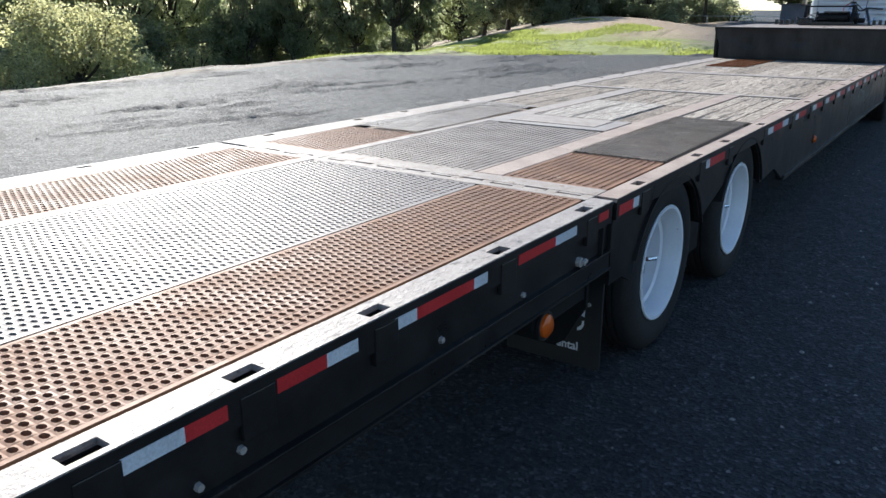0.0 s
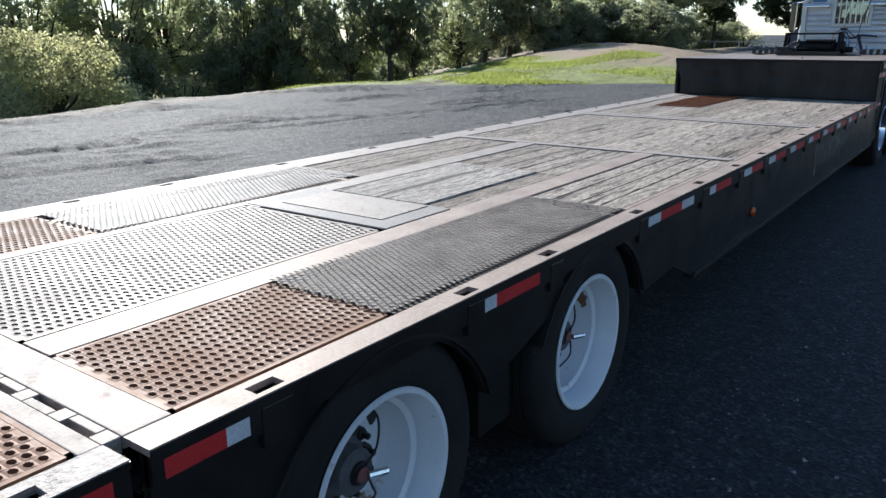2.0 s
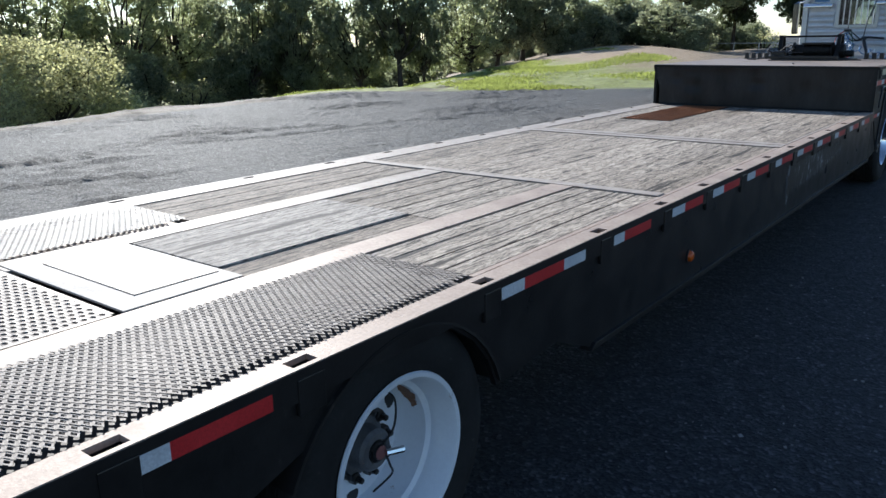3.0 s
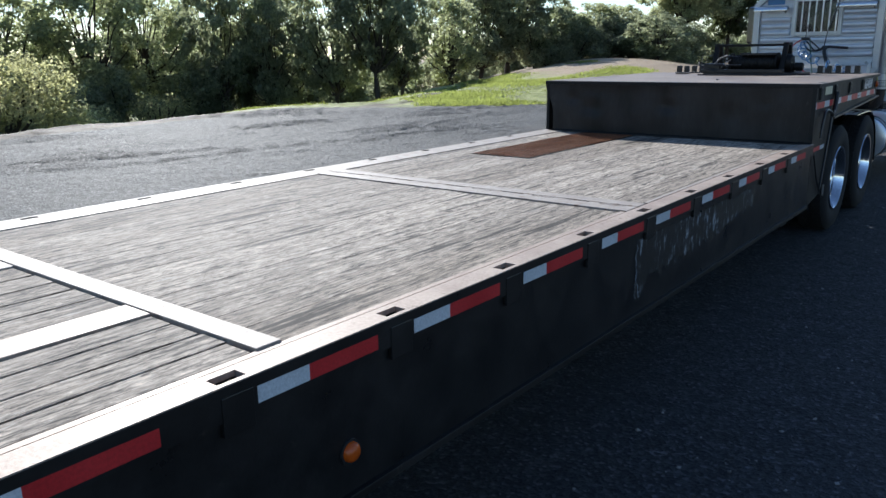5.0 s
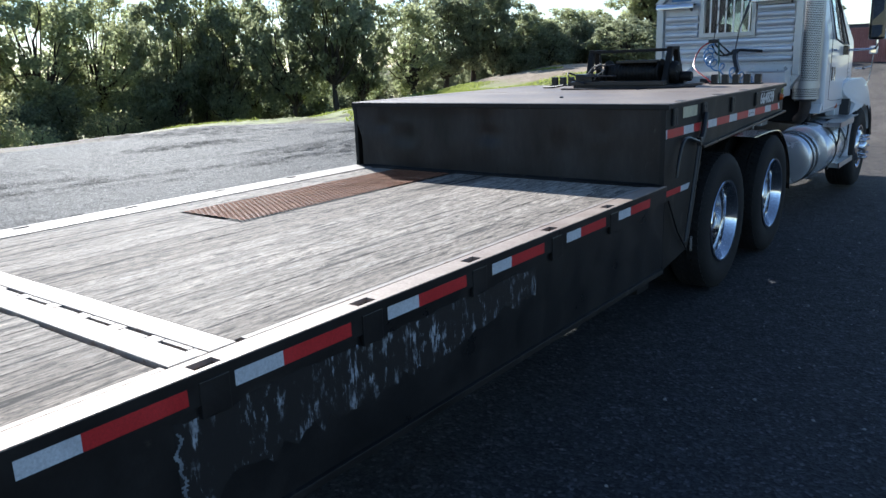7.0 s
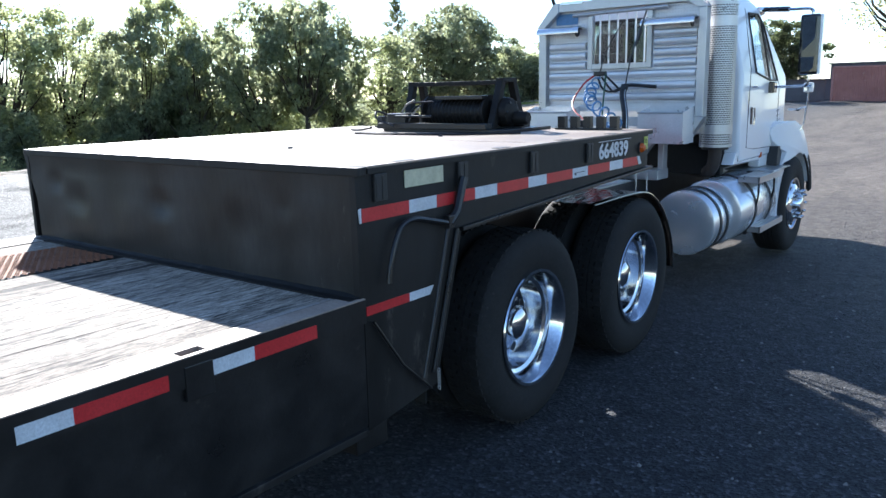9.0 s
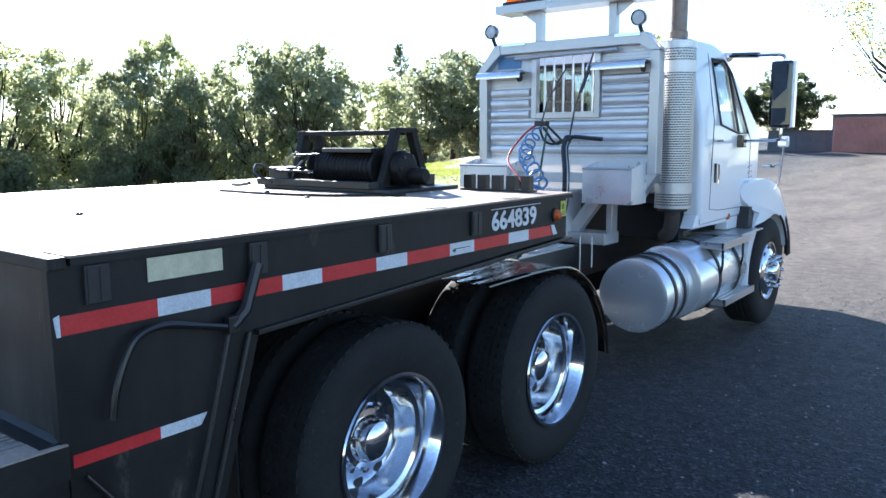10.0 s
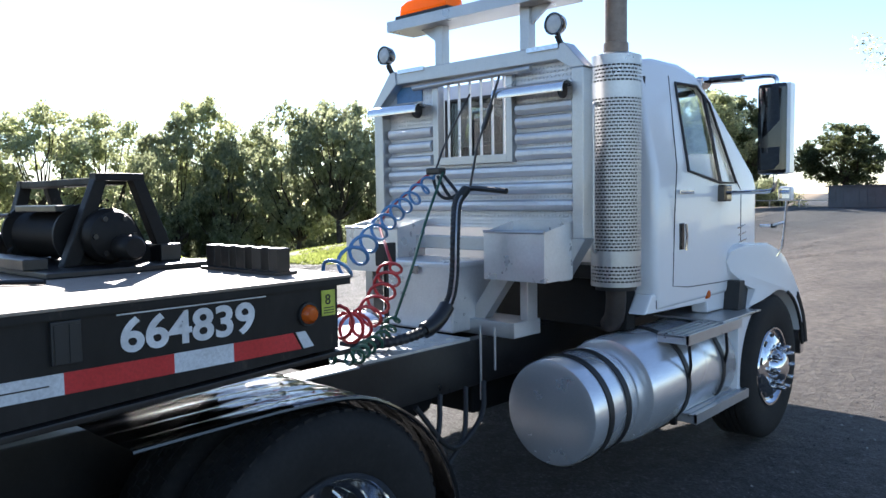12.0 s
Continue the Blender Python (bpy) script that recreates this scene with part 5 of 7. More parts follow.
def steer_wheel():
    x = 0.0
    c = (x, AX3, AZ)
    wh = kpart("wheel", lathe([(0.274, 0.0), (0.270, 0.010), (0.258, 0.008), (0.250, -0.012), (0.240, -0.018), (0.222, -0.008), (0.200, 0.010), (0.17, 0.028), (0.14, 0.032), (0.0, 0.032)], c, "x", 56), "chrome", "polished aluminium wheel with long lug covers", True)
    part("tyre", lathe(tyre_profile(0.500, 0.29, 0.262), c, "x", 64), M["tyre"], wh, "black rubber tyre", True)
    for k in range(10):
        a = 2 * math.pi * k / 10
        p = (x + 0.03, AX3 + 0.142 * math.cos(a), AZ + 0.142 * math.sin(a))
        part("lug_cover", lathe([(0, 0.082), (0.012, 0.078), (0.016, 0.06), (0.017, 0.012), (0.026, 0.008), (0.026, 0)], p, "x", 10), M["chrome"], wh, smooth=True)
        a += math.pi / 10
        # black disc drawn for the dark inside each hand hole
        part("dark_hole_disc", lathe([(0, 0.002), (0.024, 0.002), (0.027, -0.004), (0.020, -0.02)], (x + 0.003, AX3 + 0.205 * math.cos(a), AZ + 0.205 * math.sin(a)), "x", 14), M["ink"], wh)
    part("hub_cover", lathe([(0.115, 0.03), (0.11, 0.06), (0.09, 0.085), (0.05, 0.10), (0, 0.105)], c, "x", 28), M["chrome"], wh, "domed chrome hub cover", True)


steer_wheel()
w = kpart("wheel", lathe([(0.30, 0), (0.28, -0.03), (0.0, -0.03)], (mirrored(0.0), AX3, AZ), "x", 24), "chrome", smooth=True)
part("tyre", lathe(tyre_profile(0.515, 0.29, 0.30), (mirrored(0.0) + 0.29, AX3, AZ), "x", 32), M["tyre"], w, "black rubber tyre", True)

# frame and running gear
for x in (-0.90, -1.77):
    kpart("frame_rail", boxed(x, x + 0.08, 12.70, 19.70, 0.70, 0.955, 0.006), "black")
for y in (13.0, 14.0, 15.3, 16.4, 17.6):
    kpart("cross_member", boxed(-1.69, -0.90, y - 0.05, y + 0.05, 0.74, 0.92), "under")
for y in (AX1, AX2, AX3):
    kpart("axle", tube([(-2.2, y, AZ), (-0.35, y, AZ)], 0.085, 12), "under")
kpart("drive_shaft", tube([(CX, AX2, 0.62), (CX, 17.6, 0.72)], 0.06, 10), "under")
kpart("fifth_wheel", prism([(-1.75, 13.3), (-0.84, 13.3), (-0.80, 13.9), (-1.0, 14.3), (-1.2, 13.95), (-1.39, 13.95), (-1.59, 14.3), (-1.79, 13.9)], "z", 1.11, 1.17, 0.006), "black")
kpart("fifth_wheel_stand", boxed(-1.65, -0.94, 13.5, 14.0, 0.955, 1.11), "under")
kpart("air_tank", tube([(-0.98, 15.35, 0.70), (-0.98, 16.02, 0.70)], 0.12, 18), "under", smooth=True)
# second tank is added only to block a stray patch of sun
kpart("air_tank", tube([(-1.30, 15.30, 0.72), (-1.30, 16.30, 0.72)], 0.13, 18), "under", smooth=True)
kpart("spring_hanger", boxed(-0.80, -0.70, 15.35, 15.50, 0.55, 0.80, 0.01), "under")
# box added in the dark under the frame to block stray sun patches
kpart("sun_block_box", boxed(-1.65, -0.92, 16.42, 17.35, 0.50, 0.74, 0.02), "under", "black box added below the frame, stands for dark gear and blocks sun")
kpart("engine_block", boxed(-1.75, -0.84, 17.4, 19.5, 0.72, 1.20), "under")
for k, (y, z) in enumerate(((15.75, 0.62), (15.95, 0.58), (16.1, 0.66))):
    kpart("air_line", tube(smooth_path([(-0.72, y - 0.35, 0.72), (-0.66, y - 0.15, z - 0.18), (-0.68, y + 0.1, z - 0.08), (-0.74, y + 0.2, 0.74)]), 0.014, 8), "rubber", smooth=True)

# running gear added to stop stray sun leaking between the axles
for x in (-0.66, mirrored(-0.66)):
    kpart("suspension_beam", boxed(x - 0.06, x + 0.06, 12.95, 15.05, 0.36, 0.50, 0.01), "under")
    for y in (13.80, 14.03, 15.10):
        kpart("air_spring", lathe([(0, 0.48), (0.10, 0.48), (0.125, 0.54), (0.115, 0.60), (0.125, 0.66), (0.11, 0.72), (0, 0.72)], (x, y, 0), "z", 18), "rubber", "black rubber air spring", True)
    kpart("mud_flap", boxed(x - 0.30, x + 0.30, 12.80, 12.812, 0.22, 0.92, 0.003), "rubber", "black rubber mud flap")
for y in (AX1, AX2):
    kpart("differential", lathe([(0, -0.24), (0.12, -0.23), (0.20, -0.12), (0.22, 0), (0.20, 0.12), (0.12, 0.23), (0, 0.24)], (CX, y, AZ), "y", 20), "under", smooth=True)

# quarter fenders over the front drive axle
def fender(x0, x1):
    pts = smooth_path([(14.03, 1.098, 0), (14.30, 1.102, 0), (14.58, 1.102, 0), (14.82, 1.080, 0), (14.99, 1.005, 0), (15.13, 0.895, 0), (15.23, 0.765, 0), (15.29, 0.63, 0), (15.31, 0.48, 0)], 3)
    pts = [(p.x, p.y) for p in pts]
    bm = bmesh.new()
    prev = None
    n = 30
    for y, z in pts:
        row = []
        for i in range(n + 1):
            t = i / n
            rib = -0.005 if 0.08 < t < 0.92 and i % 5 == 0 else 0.0
            roll = -0.016 if t in (0.0, 1.0) else 0.0
            d = Vector((y - AX2, z - AZ)).normalized() * (rib + roll)
            row.append(bm.verts.new((x0 + (x1 - x0) * t, y + d[0], z + d[1])))
        if prev:
            for i in range(n):
                bm.faces.new((prev[i], prev[i + 1], row[i + 1], row[i]))
        prev = row
    bmesh.ops.solidify(bm, geom=bm.faces[:], thickness=0.006)
    ob = kpart("fender", bm, "gloss", "gloss black ribbed plastic fender", True)
    part("fender_lip", tube([(x1, y, z - 0.006) for y, z in pts], 0.007, 6), M["gloss"], ob, smooth=True)
    part("fender_bracket", tube([(x0 + 0.05, AX2 + 0.05, 1.08), (x0 - 0.10, AX2 + 0.05, 0.95)], 0.02, 8), M["under"], ob)


fender(-0.665, -0.055)
fender(mirrored(-0.055), mirrored(-0.665))
kpart("frame_light_bar", boxed(-0.92, -0.78, 14.9, 15.45, 0.956, 0.966, 0.003), "alu")
kpart("deck_plate", boxed(-1.66, -0.815, 15.50, 16.28, 0.957, 0.972, 0.002), "alu", "diamond-tread aluminium walkway plate")
bm = bmesh.new()
for i in range(12):
    for j in range(11):
        x, y, s = -1.60 + i * 0.065, 15.54 + j * 0.065, 1 if (i + j) % 2 else -1
        boxed(-0.018, 0.018, -0.004, 0.004, 0.972, 0.976, bm=bm)
        bm.verts.ensure_lookup_table()
        bmesh.ops.transform(bm, matrix=pose(x, y, 0, 0, 0, 45 * s), verts=bm.verts[-8:])
tagged(kpart("tread_pattern", bm, "alu"), kind="stuff")

# fuel tanks
def tank(x, z, r, y0, y1, straps):
    body = kpart("fuel_tank", lathe([(0, y0 - 0.006), (r * 0.86, y0 - 0.004), (r * 0.965, y0 + 0.004), (r, y0 + 0.022), (r, y1 - 0.022), (r * 0.965, y1 - 0.004), (0, y1)], (x, 0, z), "y", 56), "tank", "brushed aluminium fuel tank", True)
    for y in straps:
        part("tank_strap", lathe([(r + 0.001, y - 0.024), (r + 0.008, y - 0.022), (r + 0.008, y + 0.022), (r + 0.001, y + 0.024)], (x, 0, z), "y", 48), M["rubber"], body, "black rubber-lined strap", True)
    return body


tank(-0.393, 0.600, 0.282, 16.42, 16.86, (16.56, 16.74))
tank(-0.325, 0.640, 0.300, 16.87, 18.00, (17.28, 17.78))
tank(mirrored(-0.345), 0.63, 0.310, 16.4, 18.02, (16.8, 17.6))


def tread_step(x0, x1, y0, y1, z):
    ob = kpart("step", boxed(x0, x1, y0, y0 + 0.012, z - 0.05, z, bm=boxed(x1 - 0.012, x1, y0, y1, z - 0.055, z, bm=boxed(x0, x1, y0, y1, z - 0.012, z - 0.006))), "alu", "ribbed aluminium cab step")
    n = 5
    for i in range(n):
        x = x0 + (x1 - x0 - 0.02) * i / (n - 1)
        part("tread_bar", boxed(x, x + 0.022, y0 + 0.01, y1 - 0.01, z - 0.012, z + 0.004, 0.002), M["alu"], ob)


tread_step(-0.16, 0.025, 17.16, 17.94, 0.945)
tread_step(-0.18, 0.02, 17.28, 18.08, 0.470)
for y in (17.26, 17.78):
    kpart("step_bracket", tube([(0.010, y - 0.06, 0.910), (-0.005, y, 0.76), (-0.03, y + 0.02, 0.66)], 0.010, 8), "black", smooth=True)
    kpart("step_bracket", boxed(-0.12, -0.09, y - 0.015, y + 0.015, 0.40, 0.47), "black")


# cab shell: solid, hollowed, with the windows cut through
def taper(bm, z0=1.86, z1=2.56, s=0.833):
    for v in bm.verts:
        t = min(max((v.co.z - z0) / (z1 - z0), 0), 1)
        v.co.x = CCX + (v.co.x - CCX) * (1 - (1 - s) * t)


def loose(bm):
    me = bpy.data.meshes.new("cut")
    bmesh.ops.recalc_face_normals(bm, faces=bm.faces)
    bm.to_mesh(me)
    bm.free()
    return new("cut", me)


def carve(body, cutters):
    for c in cutters:
        mod = body.modifiers.new("cut", "BOOLEAN")
        mod.operation, mod.solver, mod.object = "DIFFERENCE", "EXACT", c
    me = bpy.data.meshes.new_from_object(body.evaluated_get(bpy.context.evaluated_depsgraph_get()))
    for o in [body] + cutters:
        bpy.data.objects.remove(o)
    return me


R_SIDE, L_SIDE = -0.175, -2.12
CCX = (R_SIDE + L_SIDE) / 2
CAB = [(17.20, 1.06), (17.17, 1.30), (17.17, 1.86), (17.18, 2.20), (17.20, 2.42), (17.26, 2.52), (17.45, 2.555), (17.80, 2.56), (18.02, 2.52), (18.12, 2.44),
       (18.40, 2.15), (18.66, 1.87), (18.72, 1.78), (18.72, 1.06)]
INNER = [(17.24, 1.14), (17.22, 1.86), (17.24, 2.38), (17.34, 2.48), (17.80, 2.51), (18.0, 2.46), (18.36, 2.11), (18.60, 1.84), (18.62, 1.14)]
WINDOW = [(17.665, 2.42), (17.595, 1.875), (18.05, 1.805), (18.33, 1.80), (18.13, 2.33), (17.98, 2.43)]
outer = prism(CAB, "x", L_SIDE, R_SIDE)
bmesh.ops.bevel(outer, geom=[e for e in outer.edges if abs(e.verts[0].co.x - e.verts[1].co.x) < 1e-6], offset=0.045, segments=4, affect="EDGES", profile=0.55)
taper(outer)
inner = prism(INNER, "x", L_SIDE + 0.05, R_SIDE - 0.05)
taper(inner)
front = prism([(17.95, 2.43), (18.58, 1.90), (19.2, 1.90), (19.2, 2.43)], "x", L_SIDE + 0.16, R_SIDE - 0.16)
cab_mesh = carve(loose(outer), [loose(inner), loose(prism(WINDOW, "x", L_SIDE - 0.2, R_SIDE + 0.2)), loose(front),
                                loose(boxed(-1.76, -0.84, 17.0, 17.3, 1.98, 2.40))])
cab_mesh.materials.clear()
cab_mesh.materials.append(M["white_paint"])
cab_mesh.shade_smooth()
cab_mesh.set_sharp_from_angle(angle=radians(30))
cab_mesh.name = "cab"
cab = adopt(new("cab", cab_mesh), truck, "white painted steel day cab")


def side_x(z):
    return CCX + (R_SIDE - CCX) * (1 - 0.167 * min(max((z - 1.86) / 0.70, 0), 1))


def on_side(points, lift=0.0, side=1):
    return [((side_x(z) + lift) if side > 0 else 2 * CCX - side_x(z) - lift, y, z) for y, z in points]


def pane(points, thick, name, mat, parent, side=1, lift=-0.012):
    bm = bmesh.new()
    a = [bm.verts.new(p) for p in on_side(points, lift, side)]
    b = [bm.verts.new(p) for p in on_side(points, lift - thick, side)]
    bm.faces.new(a)
    bm.faces.new(b[::-1])
    for i in range(len(a)):
        bm.faces.new((a[i], b[i], b[(i + 1) % len(a)], a[(i + 1) % len(a)]))
    ob = part(name, bm, M[mat], parent)
    return ob


for s in (1, -1):
    g = pane([(17.665, 2.42), (17.595, 1.875), (18.05, 1.805), (18.055, 2.41), (17.98, 2.43)], 0.004, "window_pane", "glass", cab, s)
    g.visible_shadow = False
    g = pane([(18.08, 2.37), (18.08, 1.805), (18.33, 1.80), (18.13, 2.33)], 0.004, "window_pane", "glass", cab, s)
    g.visible_shadow = False
part("window_seal", tube(on_side(WINDOW + WINDOW[:1], 0.003), 0.010, 6), M["rubber"], cab, smooth=True)
part("window_divider", tube(on_side([(18.066, 1.80), (18.068, 2.38)], 0.002), 0.012, 6), M["rubber"], cab, smooth=True)
ws = part("windshield", prism([(17.97, 2.43), (18.58, 1.90), (18.586, 1.905), (17.976, 2.435)], "x", L_SIDE + 0.17, R_SIDE - 0.17), M["glass"], cab)
ws.visible_shadow = False
rw = part("rear_window", boxed(-1.75, -0.85, 17.19, 17.194, 1.985, 2.395), M["dark_glass"], cab)
rw.visible_shadow = False
part("rear_window_seal", tube([(-1.76, 17.168, 1.98), (-0.84, 17.168, 1.98), (-0.84, 17.168, 2.40), (-1.76, 17.168, 2.40), (-1.76, 17.168, 1.98)], 0.014, 6), M["rubber"], cab)
for x in (-0.72, -1.58):
    seat = kpart("seat", boxed(x - 0.25, x + 0.25, 17.36, 17.48, 1.30, 2.10, 0.05), "cardboard", "dark fabric cab seat")
    part("headrest", boxed(x - 0.14, x + 0.14, 17.37, 17.45, 2.11, 2.30, 0.04), M["cardboard"], seat)
    part("cushion", boxed(x - 0.25, x + 0.25, 17.36, 17.85, 1.30, 1.45, 0.05), M["cardboard"], seat)
liner = kpart("cab_liner", boxed(L_SIDE + 0.25, R_SIDE - 0.25, 17.30, 17.95, 2.45, 2.47), "cardboard", "dark cab lining")
for a, b in ((L_SIDE + 0.055, L_SIDE + 0.075), (R_SIDE - 0.075, R_SIDE - 0.055)):
    part("door_panel", boxed(a, b, 17.26, 18.60, 1.16, 1.79), M["cardboard"], liner)
part("rear_panel", boxed(L_SIDE + 0.06, R_SIDE - 0.06, 17.245, 17.265, 1.16, 1.97), M["cardboard"], liner)
part("cab_carpet", boxed(L_SIDE + 0.06, R_SIDE - 0.06, 17.26, 18.60, 1.145, 1.165), M["cardboard"], liner)
for a, b in ((L_SIDE + 0.12, -1.77), (-0.83, R_SIDE - 0.12)):
    part("rear_panel", boxed(a, b, 17.255, 17.27, 1.97, 2.42), M["cardboard"], liner)
kpart("dashboard", boxed(L_SIDE + 0.1, R_SIDE - 0.1, 18.35, 18.62, 1.2, 1.82, 0.06), "cardboard", "dark dashboard")
# door: seams, handle, hinge badge, lower skirt
door_line = [(17.60, 2.46), (17.45, 1.90), (17.405, 1.60), (17.385, 1.19), (17.60, 1.165), (18.10, 1.15), (18.42, 1.15), (18.42, 1.75), (18.36, 1.80)]
part("door_seam", tube(on_side(door_line, 0.0), 0.0034, 5), M["rubber"], cab)
handle = part("door_handle", boxed(side_x(1.5) - 0.006, side_x(1.5) + 0.006, 17.47, 17.53, 1.40, 1.56, 0.005), M["gloss"], cab, "black door pull with chrome bar")
part("pull_bar", tube([(side_x(1.5) + 0.022, 17.515, 1.395), (side_x(1.5) + 0.026, 17.52, 1.48), (side_x(1.5) + 0.022, 17.515, 1.555)], 0.008, 8), M["chrome"], handle, smooth=True)
badge = part("badge", boxed(side_x(1.74), side_x(1.74) + 0.006, 17.47, 17.66, 1.735, 1.757, 0.002), M["chrome"], cab, "chrome script badge")
for k in range(4):
    part("vent_slot", prism([(18.36 + 0.012 * k, 1.49 - 0.05 * k), (18.50 + 0.012 * k, 1.51 - 0.05 * k), (18.50 + 0.012 * k, 1.518 - 0.05 * k), (18.36 + 0.012 * k, 1.50 - 0.05 * k)], "x", R_SIDE - 0.002, R_SIDE + 0.004), M["chrome"], cab)
skirt = kpart("cab_skirt", prism([(17.07, 1.055), (17.15, 1.160), (18.40, 1.140), (18.30, 0.960), (17.92, 0.965), (17.905, 1.035)], "x", -0.30, -0.19, 0.012), "white_paint", "white lower cab skirt")
part("skirt_marker", lathe([(0, 0.02), (0.025, 0.018), (0.032, 0)], (-0.19, 17.90, 1.088), "x", 14), M["amber"], skirt, "amber marker lens", True)
for k in range(5):
    part("vent_slot", boxed(-0.19, -0.187, 17.20 + 0.02 * k, 17.212 + 0.02 * k, 1.075, 1.125), M["ink"], skirt)
kpart("cab_floor_frame", boxed(-2.05, -0.45, 17.25, 18.7, 0.97, 1.06), "under")
kpart("sun_visor", prism([(18.04, 2.50), (18.20, 2.40), (18.24, 2.40), (18.10, 2.53)], "x", L_SIDE + 0.2, R_SIDE - 0.20), "gloss")

# hood and front fenders
def hood():
    secs = [(18.70, 0.94, 1.80), (18.95, 0.92, 1.75), (19.25, 0.86, 1.67), (19.55, 0.78, 1.56), (19.80, 0.68, 1.42), (19.93, 0.58, 1.22)]
    bm = bmesh.new()
    prev = None
    for y, hw, zt in secs:
        ring = [(-hw, 0.90), (-hw, zt - 0.35), (-hw * 0.96, zt - 0.16), (-hw * 0.82, zt - 0.05), (-hw * 0.5, zt), (0, zt + 0.015), (hw * 0.5, zt), (hw * 0.82, zt - 0.05), (hw * 0.96, zt - 0.16), (hw, zt - 0.35), (hw, 0.90)]
        row = [bm.verts.new((CX + x, y, z)) for x, z in ring]
        if prev:
            for i in range(len(row) - 1):
                bm.faces.new((prev[i], prev[i + 1], row[i + 1], row[i]))
        prev = row
    bm.faces.new(prev)
    return kpart("hood", bm, "white_paint", "white sloped hood", True)


hood()
for s in (1, -1):
    x0, x1 = (-0.46, 0.025) if s > 0 else (mirrored(0.025), mirrored(-0.46))
    out = [(18.30, 0.955), (18.34, 1.085), (18.27, 1.125), (18.26, 1.15), (18.20, 1.21), (18.17, 1.28), (18.20, 1.345), (18.28, 1.385), (18.42, 1.395), (18.58, 1.35), (18.75, 1.273), (18.92, 1.137), (19.06, 1.0), (19.16, 0.80)]
    bm = prism(out + arch(18.60, AZ, 0.525, 20, 122, 12), "x", x0, x1, 0.02)
    for v in bm.verts:
        lim = -0.19 + 0.215 * step(18.10, 18.48, v.co.y)
        if s > 0 and v.co.x > lim:
            v.co.x = lim
        elif s < 0 and v.co.x < mirrored(lim):
            v.co.x = mirrored(lim)
    f = kpart("front_fender", bm, "white_paint", "white front wheel fender", True)
    part("fender_trim", tube([(x1 if s > 0 else x0, *p) for p in arch(18.60, AZ, 0.530, 8, 70, 8)], 0.012, 6), M["rubber"], f, smooth=True)
    panel = [(17.70, 0.94), (18.30, 0.925)] + arch(AX3, AZ, 0.512, 130, 196, 9) + [(18.01, 0.40), (18.01, 0.90)]
    kpart("splash_panel", prism(panel, "x", x0 if s > 0 else x1 - 0.43, (x1 - 0.05) if s > 0 else x1 - 0.02, 0.006), "white_paint", "white panel behind front wheel")
    kpart("panel_ledge", boxed(x0, x1 - 0.02, 17.70, 18.32, 0.945, 0.957, 0.003), "alu")
# black filler stands in for the shaded gap behind the front fender
kpart("fender_gap_shade", prism([(18.17, 0.958), (18.31, 0.958), (18.35, 1.10), (18.27, 1.15), (18.20, 1.15)], "x", -0.19, -0.09), "ink")
kpart("mud_guard", tube([(0.01, p[0], p[1]) for p in arch(AX3 + 0.04, AZ, 0.60, 8, 50, 6)], 0.03, 8), "rubber", smooth=True)
kpart("bumper", prism([(-2.45, 19.70), (-2.30, 19.98), (-0.30, 19.98), (-0.14, 19.70), (-0.14, 19.62), (-2.45, 19.62)], "z", 0.42, 0.72, 0.02), "chrome")
kpart("grille", boxed(CX - 0.45, CX + 0.45, 19.93, 19.97, 0.75, 1.20, 0.01), "gloss")

# mirrors
mir = kpart("mirror", boxed(0.085, 0.265, 17.98, 18.10, 1.845, 2.400, 0.028), "gloss", "tall black side mirror with pale back")
part("mirror_back", prism([(0.235, 17.985), (0.280, 18.00), (0.275, 18.09), (0.22, 18.112), (0.09, 18.112), (0.09, 18.10), (0.23, 18.098)], "z", 1.85, 2.395, 0.006), M["white_paint"], mir)
for za, zb in ((2.035, 2.370), (1.875, 2.010)):
    zc = (za + zb) / 2
    tip = Matrix.Translation((0.18, 17.972, zc)) @ Matrix.Rotation(radians(9), 4, "X") @ Matrix.Rotation(radians(9), 4, "Z") @ Matrix.Translation((-0.18, -17.972, -zc))
    part("mirror_glass", boxed(0.118, 0.225, 17.968, 17.974, za, zb, turn=tip), M["mirror"], mir, "dark tilted mirror glass")
part("mirror_arm", tube(smooth_path([(-0.30, 18.20, 2.49), (-0.05, 18.10, 2.465), (0.12, 18.06, 2.455), (0.175, 18.05, 2.435), (0.18, 18.05, 2.38)]), 0.014, 8), M["chrome"], mir, "chrome mirror arm", True)
part("mirror_arm_sleeve", tube([(-0.34, 18.22, 2.492), (-0.05, 18.11, 2.468)], 0.026, 8), M["gloss"], mir, smooth=True)
part("mirror_arm", tube(smooth_path([(-0.17, 18.08, 1.735), (0.05, 18.06, 1.74), (0.15, 18.05, 1.745), (0.175, 18.05, 1.78), (0.175, 18.05, 1.86)]), 0.013, 8), M["chrome"], mir, "chrome mirror arm", True)
part("mirror_foot", boxed(-0.20, -0.12, 18.03, 18.13, 1.68, 1.79, 0.012), M["gloss"], mir)
mir2 = kpart("mirror", boxed(-2.47, -2.37, 17.98, 18.10, 1.845, 2.40, 0.028), "gloss", "tall black side mirror with pale back")
part("mirror_arm", tube([(-1.95, 18.15, 2.48), (-2.42, 18.05, 2.40)], 0.014, 8), M["chrome"], mir2)
hm = kpart("hood_mirror", boxed(0.018, 0.112, 18.565, 18.635, 1.675, 1.775, 0.022), "white_paint", "small white boxy hood mirror on chrome rods", True)
